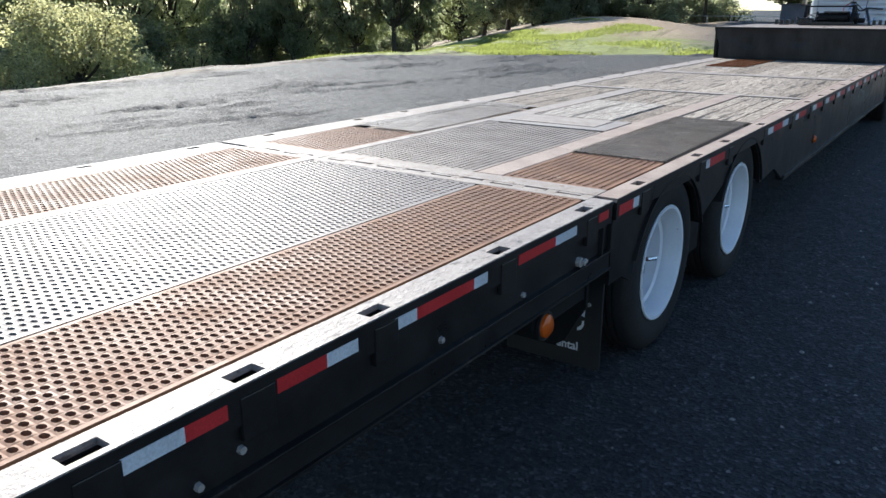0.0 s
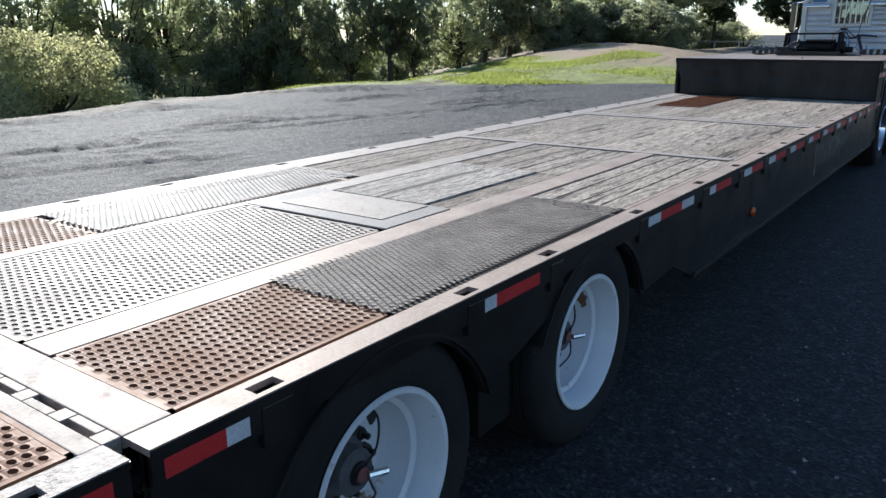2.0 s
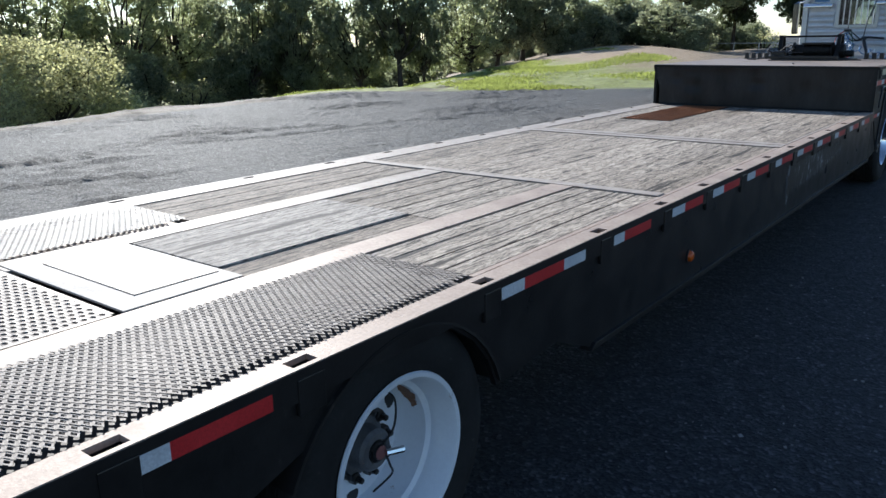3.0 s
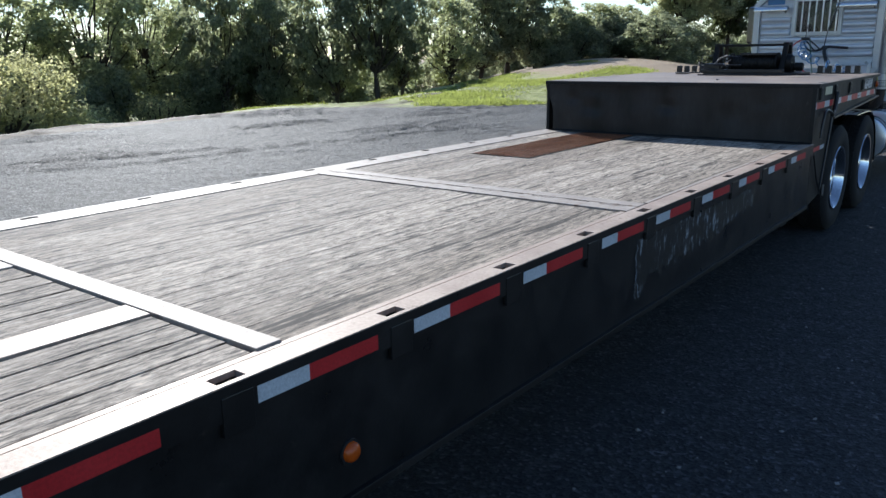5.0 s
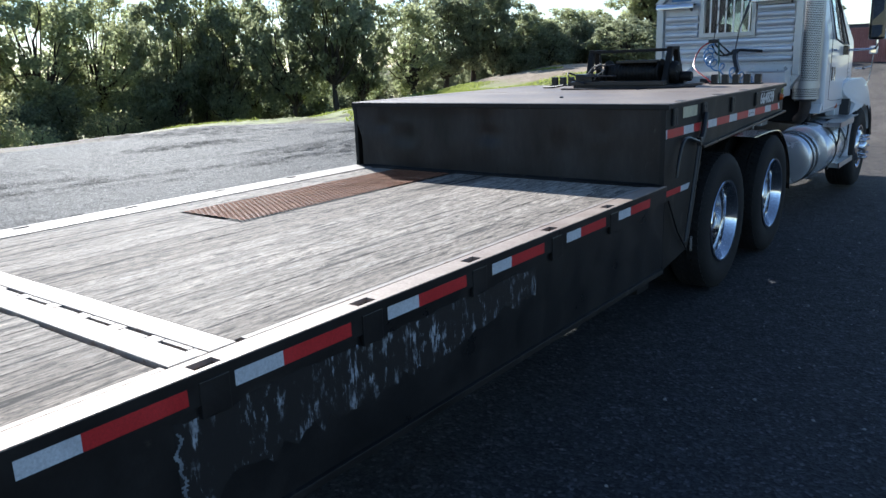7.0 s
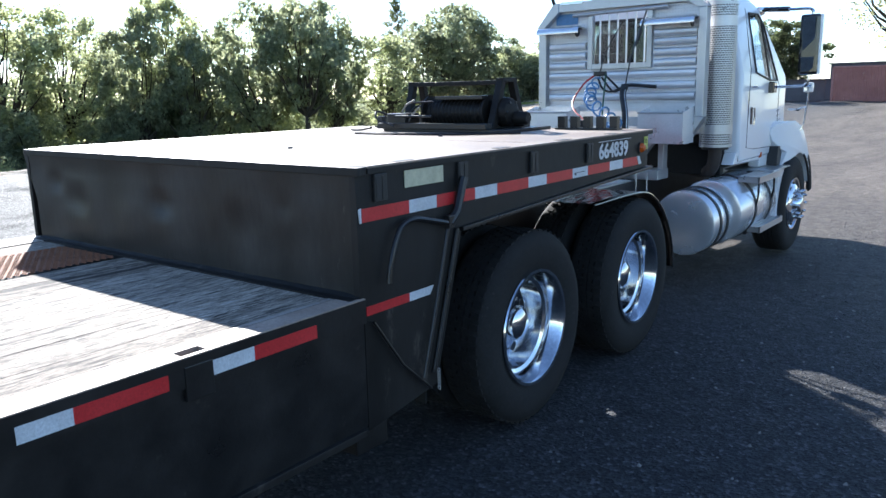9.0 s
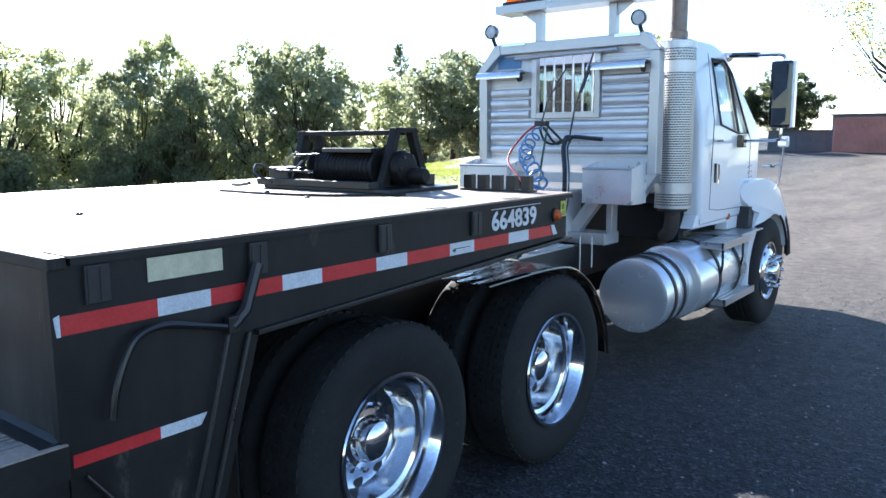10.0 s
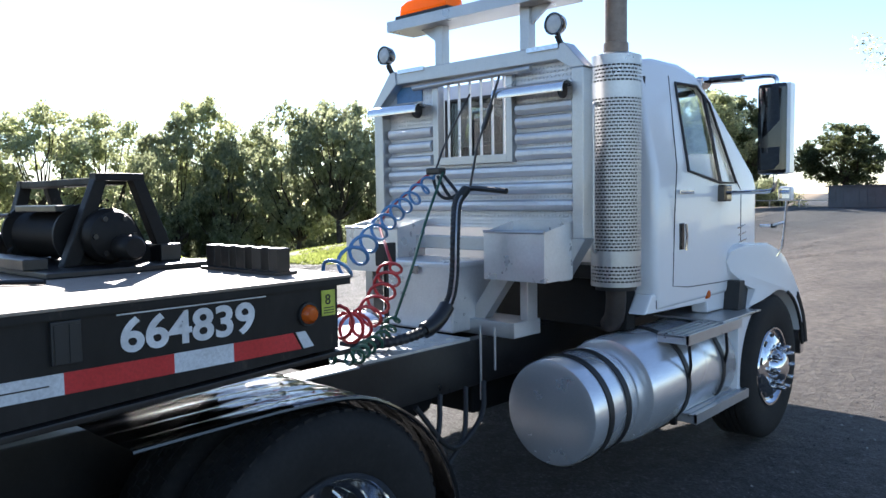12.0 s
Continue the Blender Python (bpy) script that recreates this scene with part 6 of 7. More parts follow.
part("mirror_glass", boxed(0.032, 0.098, 18.560, 18.565, 1.692, 1.760), M["mirror"], hm)
part("mirror_rod", tube([(0.068, 18.60, 1.68), (0.062, 18.60, 1.55), (0.045, 18.60, 1.36), (0.01, 18.58, 1.29)], 0.009, 8), M["chrome"], hm, smooth=True)
part("mirror_rod", tube([(0.060, 18.60, 1.53), (-0.06, 18.66, 1.50), (-0.14, 18.70, 1.50)], 0.009, 8), M["chrome"], hm, smooth=True)
part("rod_clamp", boxed(-0.05, -0.02, 18.64, 18.68, 1.487, 1.517, 0.004), M["rubber"], hm)
kpart("cab_lamp", lathe([(0, -0.11), (0.035, -0.10), (0.045, -0.03), (0.042, 0.0), (0, 0.0)], (-0.33, 18.18, 2.47), "y", 16), "chrome", "chrome roof spotlight", True)
for k in range(5):
    kpart("roof_marker", lathe([(0, 0.025), (0.03, 0.02), (0.038, 0)], (CX - 0.7 + 0.35 * k, 17.98, 2.545), "z", 12), "amber", smooth=True)

# exhaust: slotted shield round the muffler, stack above
MX, MY, MR = -0.335, 17.00, 0.139
# core is coloured black to give the shield slots their inner dark
muffler = kpart("exhaust_muffler", lathe([(0, 1.20), (0.115, 1.20), (0.118, 1.22), (0.118, 2.47), (0, 2.47)], (MX, MY, 0), "z", 28), "ink", smooth=True)


def slotted_shield(z0, z1):
    rows, cols = max(1, round((z1 - z0) / 0.0185)), 36
    dz = (z1 - z0) / rows
    verts, faces = [], []
    for j in range(rows):
        for i in range(cols):
            a0, da = (i + 0.5 * (j % 2)) * 2 * math.pi / cols, 2 * math.pi / cols

            def at(u, v, r):
                return (MX + r * math.cos(a0 + u * da), MY + r * math.sin(a0 + u * da), z0 + (j + v) * dz)

            b = len(verts)
            verts += [at(u, v, MR) for u, v in ((0, 0), (1, 0), (1, 1), (0, 1))] + [at(u, v, MR) for u, v in ((0.10, 0.24), (0.90, 0.24), (0.90, 0.74), (0.10, 0.74))]
            verts += [at(u, v, MR - 0.0025) for u, v in ((0.10, 0.24), (0.90, 0.24), (0.90, 0.74), (0.10, 0.74))]
            for k in range(4):
                n = (k + 1) % 4
                faces += [(b + k, b + n, b + 4 + n, b + 4 + k), (b + 4 + k, b + 4 + n, b + 8 + n, b + 8 + k)]
    ob = mesh_object("heat_shield", verts, faces, M["alu"])
    adopt(ob, muffler, "slotted aluminium heat shield")


slotted_shield(1.245, 1.345)
slotted_shield(1.42, 2.27)
slotted_shield(2.35, 2.45)
for z0, z1 in ((1.225, 1.245), (1.345, 1.42), (2.27, 2.35), (2.45, 2.50)):
    part("shield_band", lathe([(MR - 0.002, z0), (MR + 0.0015, z0), (MR + 0.0015, z1), (MR - 0.002, z1)], (MX, MY, 0), "z", 40), M["alu"], muffler, smooth=True)
part("shield_cap", lathe([(MR, 2.50), (0.10, 2.515), (0.066, 2.52)], (MX, MY, 0), "z", 36), M["alu"], muffler, smooth=True)
part("exhaust_pipe", lathe([(0.062, 2.50), (0.062, 3.75), (0.056, 3.75), (0.056, 2.6)], (MX, MY, 0), "z", 28), M["stain"], muffler, "heat-browned exhaust stack", True)
part("stack_clamp", lathe([(0.063, 2.52), (0.070, 2.522), (0.070, 2.575), (0.063, 2.578)], (MX, MY, 0), "z", 24), M["stain"], muffler, smooth=True)
part("grab_rail", tube(smooth_path([(-0.385, 16.87, 2.24), (-0.375, 16.825, 2.22), (-0.372, 16.82, 2.10), (-0.372, 16.82, 1.60), (-0.375, 16.825, 1.44), (-0.385, 16.87, 1.42)]), 0.009, 8), M["alu"], muffler, smooth=True)
part("exhaust_elbow", tube(smooth_path([(MX, MY, 1.22), (MX, MY, 1.12), (MX - 0.03, MY + 0.03, 1.03), (MX - 0.12, MY + 0.12, 0.985), (-0.75, 17.35, 0.98)]), 0.058, 14), M["elbow"], muffler, "dark rusty exhaust elbow", True)
# dark box set before the cab wall to imitate shadow under the cab
kpart("under_cab_shadow", boxed(-2.0, -0.30, 17.06, 17.165, 0.96, 1.30, 0.008), "under", "dark block standing for the shadow under the cab")
kpart("exhaust_bracket", boxed(-0.70, -0.45, 17.0, 17.16, 1.25, 1.33, 0.006), "black")

# headache rack
rack = kpart("rack_frame", boxed(-1.80, -0.48, 16.70, 16.78, 2.475, 2.56, 0.006), "alu", "welded aluminium headache rack")


def rpart(name, bm, mat="alu", label="", smooth=False):
    return part(name, bm, M[mat], rack, label, smooth)


RY = 16.74
rpart("rack_post", boxed(-0.425, -0.355, 16.69, 16.79, 1.50, 2.42, 0.006))
rpart("rack_post", boxed(-1.985, -1.905, 16.69, 16.79, 1.58, 2.34, 0.006))
rpart("rack_corner", prism([(-0.342, 2.42), (-0.432, 2.42), (-0.52, 2.475), (-0.50, 2.56), (-0.47, 2.56)], "y", 16.69, 16.79, 0.004))
rpart("rack_corner", prism([(-2.005, 2.34), (-1.925, 2.34), (-1.77, 2.475), (-1.78, 2.56), (-1.83, 2.55)], "y", 16.69, 16.79, 0.004))
rpart("rack_foot", prism([(-0.342, 1.50), (-0.432, 1.50), (-0.56, 1.30), (-0.50, 1.26)], "y", 16.69, 16.79, 0.004))
for x0, x1, z0, z1 in ((-1.925, -1.47, 1.55, 2.475), (-0.86, -0.432, 1.55, 2.475), (-1.47, -0.86, 1.55, 1.955), (-1.47, -0.86, 2.45, 2.475)):
    rpart("tread_sheet", boxed(x0, x1, 16.765, 16.770, z0, z1), "tread")
bm = bmesh.new()
rng = random.Random(4)
for i in range(58):
    for j in range(34):
        x, z = -1.92 + i * 0.0258, 1.57 + j * 0.0268
        if -1.48 < x < -0.85 and z > 1.94 or z < 1.60 or (z > 2.42 and x < -1.80):
            continue
        s = 1 if (i + j) % 2 else -1
        dx, dz = 0.0085, 0.0085 * s
        vs = [bm.verts.new((x + a, 16.7635 - c, z + b)) for a, b, c in ((-dx, -dz, 0), (0.0022, -0.0022 * s, 0.0022), (dx, dz, 0), (-0.0022, 0.0022 * s, 0.0022))]
        bm.faces.new(vs)
tagged(rpart("tread_lug", bm), kind="stuff")


def slat(x0, x1, z):
    """A pressed louvre: a rounded sheet bent out towards the rear."""
    prof = [(16.765, z - 0.036), (16.735, z - 0.034), (16.722, z - 0.022), (16.718, z), (16.724, z + 0.020), (16.745, z + 0.030), (16.765, z + 0.032)]
    bm = prism(prof, "x", x0, x1)
    rpart("slat", bm, "tread", smooth=True)


for z in (2.16, 2.07, 1.98):
    slat(-1.885, -1.50, z)
    slat(-0.83, -0.445, z)
for z in (1.885, 1.785, 1.685):
    slat(-1.885, -0.445, z)
slat(-0.83, -0.445, 2.235)
# window frame with bars
rpart("window_frame", boxed(-1.475, -1.43, 16.72, 16.78, 1.935, 2.46, 0.004))
rpart("window_frame", boxed(-0.895, -0.85, 16.72, 16.78, 1.935, 2.46, 0.004))
rpart("window_frame", boxed(-1.429, -0.896, 16.722, 16.778, 1.935, 1.985, 0.004))
for k in range(6):
    x = -1.36 + 0.087 * k
    rpart("window_bar", tube([(x, 16.745, 1.97), (x, 16.745, 2.455)], 0.0085, 8), "sheet_alu", smooth=True)
rpart("bar_rail", tube([(-1.62, 16.70, 2.435), (-0.70, 16.70, 2.45)], 0.017, 10), smooth=True)
# rolled hoods over the rack lamps
for x0, x1, z in ((-1.965, -1.525, 2.285), (-0.915, -0.435, 2.305)):
    bm = bmesh.new()
    prev = None
    for k in range(11):
        a = radians(-15 + 17 * k)
        row = [bm.verts.new((x, 16.66 - r * math.cos(a), z + r * math.sin(a))) for r in (0.052, 0.046) for x in (x0, x1)]
        if prev:
            for i, j in ((0, 1), (1, 3), (3, 2), (2, 0)):
                bm.faces.new((prev[i], prev[j], row[j], row[i]))
        prev = row
    h = rpart("lamp_hood", bm, "hood_metal", "rolled bright aluminium lamp hood", True)
    part("hood_end", lathe([(0, -0.004), (0.046, -0.004), (0.046, 0.004), (0, 0.004)], (x1 - 0.03, 16.66, z), "x", 20), M["black"], h)
    part("hood_flap", boxed(x0, x1, 16.68, 16.765, z + 0.035, z + 0.043), M["alu"], h)
rpart("blue_sticker", boxed(-1.83, -1.60, 16.757, 16.763, 2.36, 2.46), "bluehose", "faded blue sticker")
rpart("chrome_plate", boxed(-1.75, -1.52, 16.685, 16.70, 2.54, 2.565), "chrome")
rpart("chrome_plate", boxed(-0.72, -0.51, 16.685, 16.70, 2.535, 2.56), "chrome")
# beacon bar
for x in (-1.405, -0.75):
    rpart("beacon_post", boxed(x - 0.032, x + 0.032, 16.71, 16.775, 2.56, 2.80, 0.004))
    s = -1 if x < -1 else 1
    rpart("gusset", prism([(x + 0.03 * s, 2.80), (x + 0.17 * s, 2.80), (x + 0.03 * s, 2.70)], "y", 16.735, 16.75))
rpart("beacon_bar", boxed(-1.77, -0.46, 16.62, 16.86, 2.80, 2.815, bm=boxed(-1.77, -0.46, 16.62, 16.634, 2.815, 2.865)))
for x in (-1.49, -0.69):
    b = rpart("beacon_base", boxed(x - 0.225, x + 0.225, 16.635, 16.835, 2.815, 2.895, 0.015), "ink")
    part("beacon_lens", prism([(-0.205 + x, 2.893), (0.205 + x, 2.893), (0.195 + x, 2.955), (0.13 + x, 2.982), (-0.13 + x, 2.982), (-0.195 + x, 2.955)], "y", 16.655, 16.815, 0.02), M["beacon"], b, "orange beacon lens")
# work lamps
for x, z in ((-1.84, 2.668), (-0.515, 2.66)):
    l = rpart("work_lamp", lathe([(0, 0.06), (0.035, 0.05), (0.055, 0.02), (0.06, -0.02), (0.06, -0.03), (0.05, -0.03), (0.046, -0.015), (0, -0.005)], (x, 16.68, z), "y", 26), "gloss", "round black work lamp", True)
    part("reflector", lathe([(0.047, -0.012), (0.035, 0.004), (0, 0.01)], (x, 16.68, z), "y", 22), M["hood_metal"], l, smooth=True)
    part("lamp_lens", lathe([(0.049, -0.024), (0.03, -0.030), (0, -0.032)], (x, 16.68, z), "y", 22), M["lens_white"], l, "pale round lens", True)
    part("lamp_bracket", tube([(x, 16.69, z - 0.055), (x + 0.004, 16.70, z - 0.08), (x + 0.008, 16.72, 2.555)], 0.017, 8), M["black"], l)


# trays, toolbox and stand below the rack
def tray(x0, x1, y0, y1, z0, z1):
    d = 0.006
    bm = boxed(x0, x1, y0, y1, z0, z0 + d)
    boxed(x0, x1, y0, y0 + d, z0 + d, z1, bm=bm)
    boxed(x0, x1, y1 - d, y1, z0 + d, z1 + 0.05, bm=bm)
    for a in (x0, x1 - d):
        prism([(y0 + d, z0 + d), (y1 - d, z0 + d), (y1 - d, z1 + 0.05), (y0 + d, z1)], "x", a, a + d, bm=bm)
    ob = kpart("tray", bm, "sheet_alu", "open sheet aluminium tray")
    part("tray_rim", tube([(x0, y0, z1), (x1, y0, z1)], 0.009, 8), M["alu"], ob, smooth=True)


tray(-0.835, -0.43, 16.43, 16.70, 1.280, 1.545)
tray(-2.02, -1.54, 16.45, 16.70, 1.27, 1.55)
box = kpart("toolbox", boxed(-1.50, -0.96, 16.30, 16.66, 0.975, 1.345, 0.012), "sheet_alu", "scuffed aluminium toolbox")
part("toolbox_lid", boxed(-1.51, -0.95, 16.29, 16.67, 1.335, 1.372, 0.010), M["sheet_alu"], box)
part("latch", boxed(-1.26, -1.20, 16.280, 16.292, 1.30, 1.35, 0.003), M["chrome"], box)
stand = kpart("rack_stand", boxed(-0.70, -0.65, 16.58, 16.68, 0.96, 1.50, 0.006), "alu", "aluminium rack stand")
part("stand_brace", prism([(-1.02, 1.03), (-0.90, 1.03), (-0.70, 1.30), (-0.82, 1.30)], "y", 16.50, 16.57, 0.004), M["alu"], stand)
part("stand_foot", boxed(-1.18, -0.645, 16.45, 16.70, 0.958, 1.045, 0.006), M["alu"], stand)
kpart("rack_stand", boxed(-2.03, -1.96, 16.62, 16.72, 0.96, 1.58, 0.006), "alu")
kpart("cross_tube", boxed(-1.92, -0.62, 16.62, 16.70, 1.42, 1.50, 0.006), "alu")
for x, z in ((-0.80, 0.62), (-0.70, 0.80)):
    kpart("hanger_rod", tube([(x, 16.35, 1.03), (x, 16.35, z)], 0.007, 6), "alu", smooth=True)

# hose tender and lines
tender = kpart("hose_tender", tube([(-0.86, 16.62, 2.42), (-0.91, 16.58, 2.22), (-0.965, 16.54, 2.02), (-0.985, 16.50, 1.80)], 0.007, 8), "black", "black spring pole holding the hoses", True)
part("tender_sleeve", tube([(-0.895, 16.59, 2.26), (-0.935, 16.56, 2.12)], 0.015, 8), M["black"], tender, smooth=True)
part("hanger_strap", tube(smooth_path([(-1.08, 16.62, 2.34), (-1.15, 16.60, 2.22), (-1.22, 16.55, 2.05), (-1.22, 16.47, 1.91)]), 0.006, 6), M["black"], tender, smooth=True)
part("hose_clip", boxed(-1.27, -1.16, 16.43, 16.49, 1.87, 1.91, 0.01), M["black"], tender)
part("tender_arm", tube([(-1.0, 16.45, 1.78), (-0.90, 16.44, 1.785), (-0.68, 16.44, 1.765)], 0.016, 8), M["black"], tender, smooth=True)
for k, (x, z) in enumerate(((-1.24, 1.86), (-1.20, 1.86), (-1.16, 1.87))):
    part("air_line", tube(smooth_path([(x, 16.46, z), (x + 0.06 + 0.03 * k, 16.44, z - 0.10), (x + 0.15, 16.43, z - 0.13), (-0.98, 16.44, 1.775)]), 0.010, 6), M["rubber"], tender, smooth=True)
conduit = thing("cable_conduit", -0.9, 16.0, 0.98, "thick black corrugated cable conduit hanging to the frame", "conduit")
cp = smooth_path([(-0.95, 16.42, 1.78), (-0.93, 16.32, 1.70), (-0.86, 16.22, 1.53), (-0.855, 16.20, 1.31), (-0.88, 16.18, 1.17), (-0.87, 16.02, 1.06), (-0.93, 15.80, 1.01), (-1.12, 15.62, 1.0)], 16)
part("conduit", tube(cp, 0.03, 12, radii=[0.025 + 0.004 * (k % 2) for k in range(len(cp))]), M["rubber"], conduit)
part("conduit_stripe", tube([p + Vector((0.024, -0.020, 0)) for p in cp[8:70]], 0.005, 6), M["alu"], conduit, smooth=True)
part("conduit_wrap", tube(cp[66:84], 0.043, 12), M["black"], conduit, smooth=True)


def coil(path, r, turns, wire, start=0.12, end=0.9):
    pts = smooth_path(path, 40)
    n = len(pts)
    out = []
    total = turns * 14
    for k in range(total + 1):
        t = k / total
        u = t * (n - 1)
        i = min(int(u), n - 2)
        p = pts[i].lerp(pts[i + 1], u - i)
        d = (pts[i + 1] - pts[i]).normalized()
        a = d.cross(Vector((0.3, 0.1, 1))).normalized()
        b = d.cross(a)
        w = r * step(0.0, start, t) * (1 - step(end, 1.0, t))
        out.append(p + (a * math.cos(2 * math.pi * turns * t) + b * math.sin(2 * math.pi * turns * t)) * w)
    return tube(out, wire, 7)


blue = thing("air_hose", -0.8, 15.6, 1.5, "blue coiled air hose strung between truck and trailer", "hose", "coiled air hoses")
part("coil", coil([(-1.21, 16.46, 1.88), (-1.20, 16.25, 1.74), (-1.03, 15.92, 1.65), (-0.64, 15.40, 1.555), (-0.40, 15.02, 1.47), (-0.62, 14.80, 1.36)], 0.048, 12, 0.0075), M["bluehose"], blue, smooth=True)
red = thing("air_hose", -0.8, 15.5, 1.3, "red coiled air hose sagging over the frame", "hose", "coiled air hoses")
part("coil", coil([(-0.98, 15.86, 1.40), (-0.90, 15.74, 1.31), (-0.76, 15.52, 1.22), (-0.62, 15.28, 1.185), (-0.52, 15.08, 1.26), (-0.66, 14.80, 1.34)], 0.060, 10, 0.0080, 0.06), M["redhose"], red, smooth=True)
part("lead", tube(smooth_path([(-1.23, 16.46, 1.90), (-1.36, 16.42, 1.80), (-1.30, 16.10, 1.62), (-1.06, 15.90, 1.48), (-0.98, 15.86, 1.40)]), 0.0085, 7), M["redhose"], red, smooth=True)
green = thing("electric_cable", -0.9, 15.6, 1.1, "dark green electric cable looped on the walkway", "cable")
part("coil", coil([(-1.02, 15.92, 1.12), (-0.98, 15.80, 1.04), (-0.92, 15.62, 1.01), (-0.78, 15.40, 1.02), (-0.72, 15.1, 1.12), (-0.75, 14.80, 1.34)], 0.035, 12, 0.009, 0.05), M["greenhose"], green, smooth=True)
part("lead", tube(smooth_path([(-1.16, 16.46, 1.88), (-1.06, 16.2, 1.60), (-0.98, 16.0, 1.35), (-1.02, 15.92, 1.12)]), 0.008, 7), M["greenhose"], green, smooth=True)
bracket = kpart("line_bracket", boxed(-1.17, -1.09, 15.92, 16.0, 1.375, 1.50, 0.006), "black")
part("bracket_post", tube([(-1.13, 15.96, 0.97), (-1.13, 15.96, 1.38)], 0.014, 8), M["black"], bracket)


# ---- trees and far buildings ----
def leaf_cloud(centres, per, size, rng, flat=0.75):
    verts, faces = [], []
    for c, r in centres:
        for _ in range(int(per * r * r)):
            d = Vector((rng.gauss(0, 1), rng.gauss(0, 1), rng.gauss(0, 1))).normalized()
            p = c + Vector((d.x, d.y, d.z * flat)) * r * rng.uniform(0.35, 1.0) ** 0.6 * rng.choice((1.0, 1.0, 1.0, 1.15))
            n = (d + Vector((rng.gauss(0, 0.6), rng.gauss(0, 0.6), rng.gauss(0, 0.6) + 0.3))).normalized()
            u = n.orthogonal().normalized()
            u.rotate(Matrix.Rotation(rng.uniform(0, 6.28), 3, n))
            v = n.cross(u)
            s = size * rng.uniform(0.6, 1.4)
            b = len(verts)
            verts += [p - u * s * 0.55, p + v * s * 0.38, p + u * s * 0.6, p - v * s * 0.38]
            faces.append((b, b + 1, b + 2, b + 3))
    return verts, faces


def limb(bm, a, b, r0, r1, rng, bend=0.15):
    n = 6
    pts = []
    off = Vector((rng.gauss(0, bend), rng.gauss(0, bend), rng.gauss(0, bend * 0.5))) * (b - a).length
    for i in range(n + 1):
        t = i / n
        pts.append(a.lerp(b, t) + off * math.sin(math.pi * t) * 0.6)
    tube(pts, 0, 8, bm, True, [r0 + (r1 - r0) * i / n for i in range(n + 1)])


def tree(label, seed, height, spread, fork, lobes, leaf, leaf_size, per=420, low=0.30, lobe=(0.30, 0.46), top=1.0):
    """A trunk that forks into limbs, each carrying a lobe of small leaf clumps with gaps between."""
    rng = random.Random(seed)
    ob = thing("tree", 0, 0, 0, label, "tree", "trees and shrubs edging the yard")
    bm = bmesh.new()
    crotch = Vector((rng.gauss(0, 0.12), rng.gauss(0, 0.12), fork))
    limb(bm, Vector((0, 0, -0.5)), crotch, height * 0.026 + 0.06, height * 0.020, rng, 0.05)
    mid = height * (low + 1) / 2
    half = height * (1 - low) / 2
    centres = []
    for k in range(lobes):
        u = 1 - 2 * (k + 0.5) / lobes
        a = k * 2.39996 + rng.uniform(-0.4, 0.4)
        ring = math.sqrt(max(0.0, 1 - u * u))
        q = rng.uniform(0.42, 0.92)
        r = spread * rng.uniform(*lobe) * (0.75 if u > 0.8 else 1.0)
        c = Vector((spread * q * ring * math.cos(a), spread * q * ring * math.sin(a), min(mid + half * top * u * rng.uniform(0.70, 1.0), height - r * 0.7)))
        knee = crotch.lerp(c, 0.55) + Vector((0, 0, -0.06 * height * rng.random()))
        limb(bm, crotch, knee, height * 0.011 + 0.02, 0.045, rng, 0.10)
        limb(bm, knee, c, 0.045, 0.012, rng, 0.12)
        for _ in range(11):
            d = Vector((rng.gauss(0, 1), rng.gauss(0, 1), rng.gauss(0.25, 1))).normalized()
            centres.append((c + Vector((d.x, d.y, d.z * 0.8)) * r * rng.uniform(0.55, 1.05), r * rng.uniform(0.26, 0.50)))
    part("trunk", bm, M["bark"], ob, "grey-brown bark trunk and limbs", True)
    v, f = leaf_cloud(centres, per, leaf_size, rng)
    me = bpy.data.meshes.new("crown")
    me.from_pydata(v, [], f)
    me.materials.append(M[leaf])
    adopt(new("crown", me), ob)
    return ob


def shrub(label, seed, height, spread, clumps, leaf, leaf_size, per=60):
    rng = random.Random(seed)
    ob = thing("bush", 0, 0, 0, label, "bush", "trees and shrubs edging the yard")
    bm = bmesh.new()
    centres = []
    for k in range(6):
        a = rng.uniform(0, 6.283)
        limb(bm, Vector((0, 0, -0.3)), Vector((spread * 0.5 * math.cos(a), spread * 0.5 * math.sin(a), height * 0.6)), 0.10, 0.03, rng)
    part("stem", bm, M["bark"], ob)
    for _ in range(clumps):
        a, q = rng.uniform(0, 6.283), rng.random() ** 0.45
        z = height * rng.uniform(0.08, 0.92)
        lim = spread * math.sqrt(max(0.05, 1 - (z / height) ** 2.2))
        centres.append((Vector((lim * q * math.cos(a), lim * q * math.sin(a), z * 0.9)), rng.uniform(0.5, 0.95)))
    v, f = leaf_cloud(centres, per, leaf_size, rng, 0.85)
    me = bpy.data.meshes.new("foliage")
    me.from_pydata(v, [], f)
    me.materials.append(M[leaf])
    adopt(new("foliage", me), ob)
    return ob


def put(ob, x, y, size=1.0, turn=0.0, tall=1.0):
    m = pose(x, y, land(x, y) - 0.05, 0, 0, turn) @ Matrix.Diagonal((size, size, size * tall, 1))
    if tuple(ob.location) == (0, 0, 0):
        ob.matrix_basis = m
        return ob
    ob_scale = ob.scale.copy()
    return copy_thing(ob, m @ Matrix.Diagonal((1 / ob_scale[0], 1 / ob_scale[1], 1 / ob_scale[2], 1)))


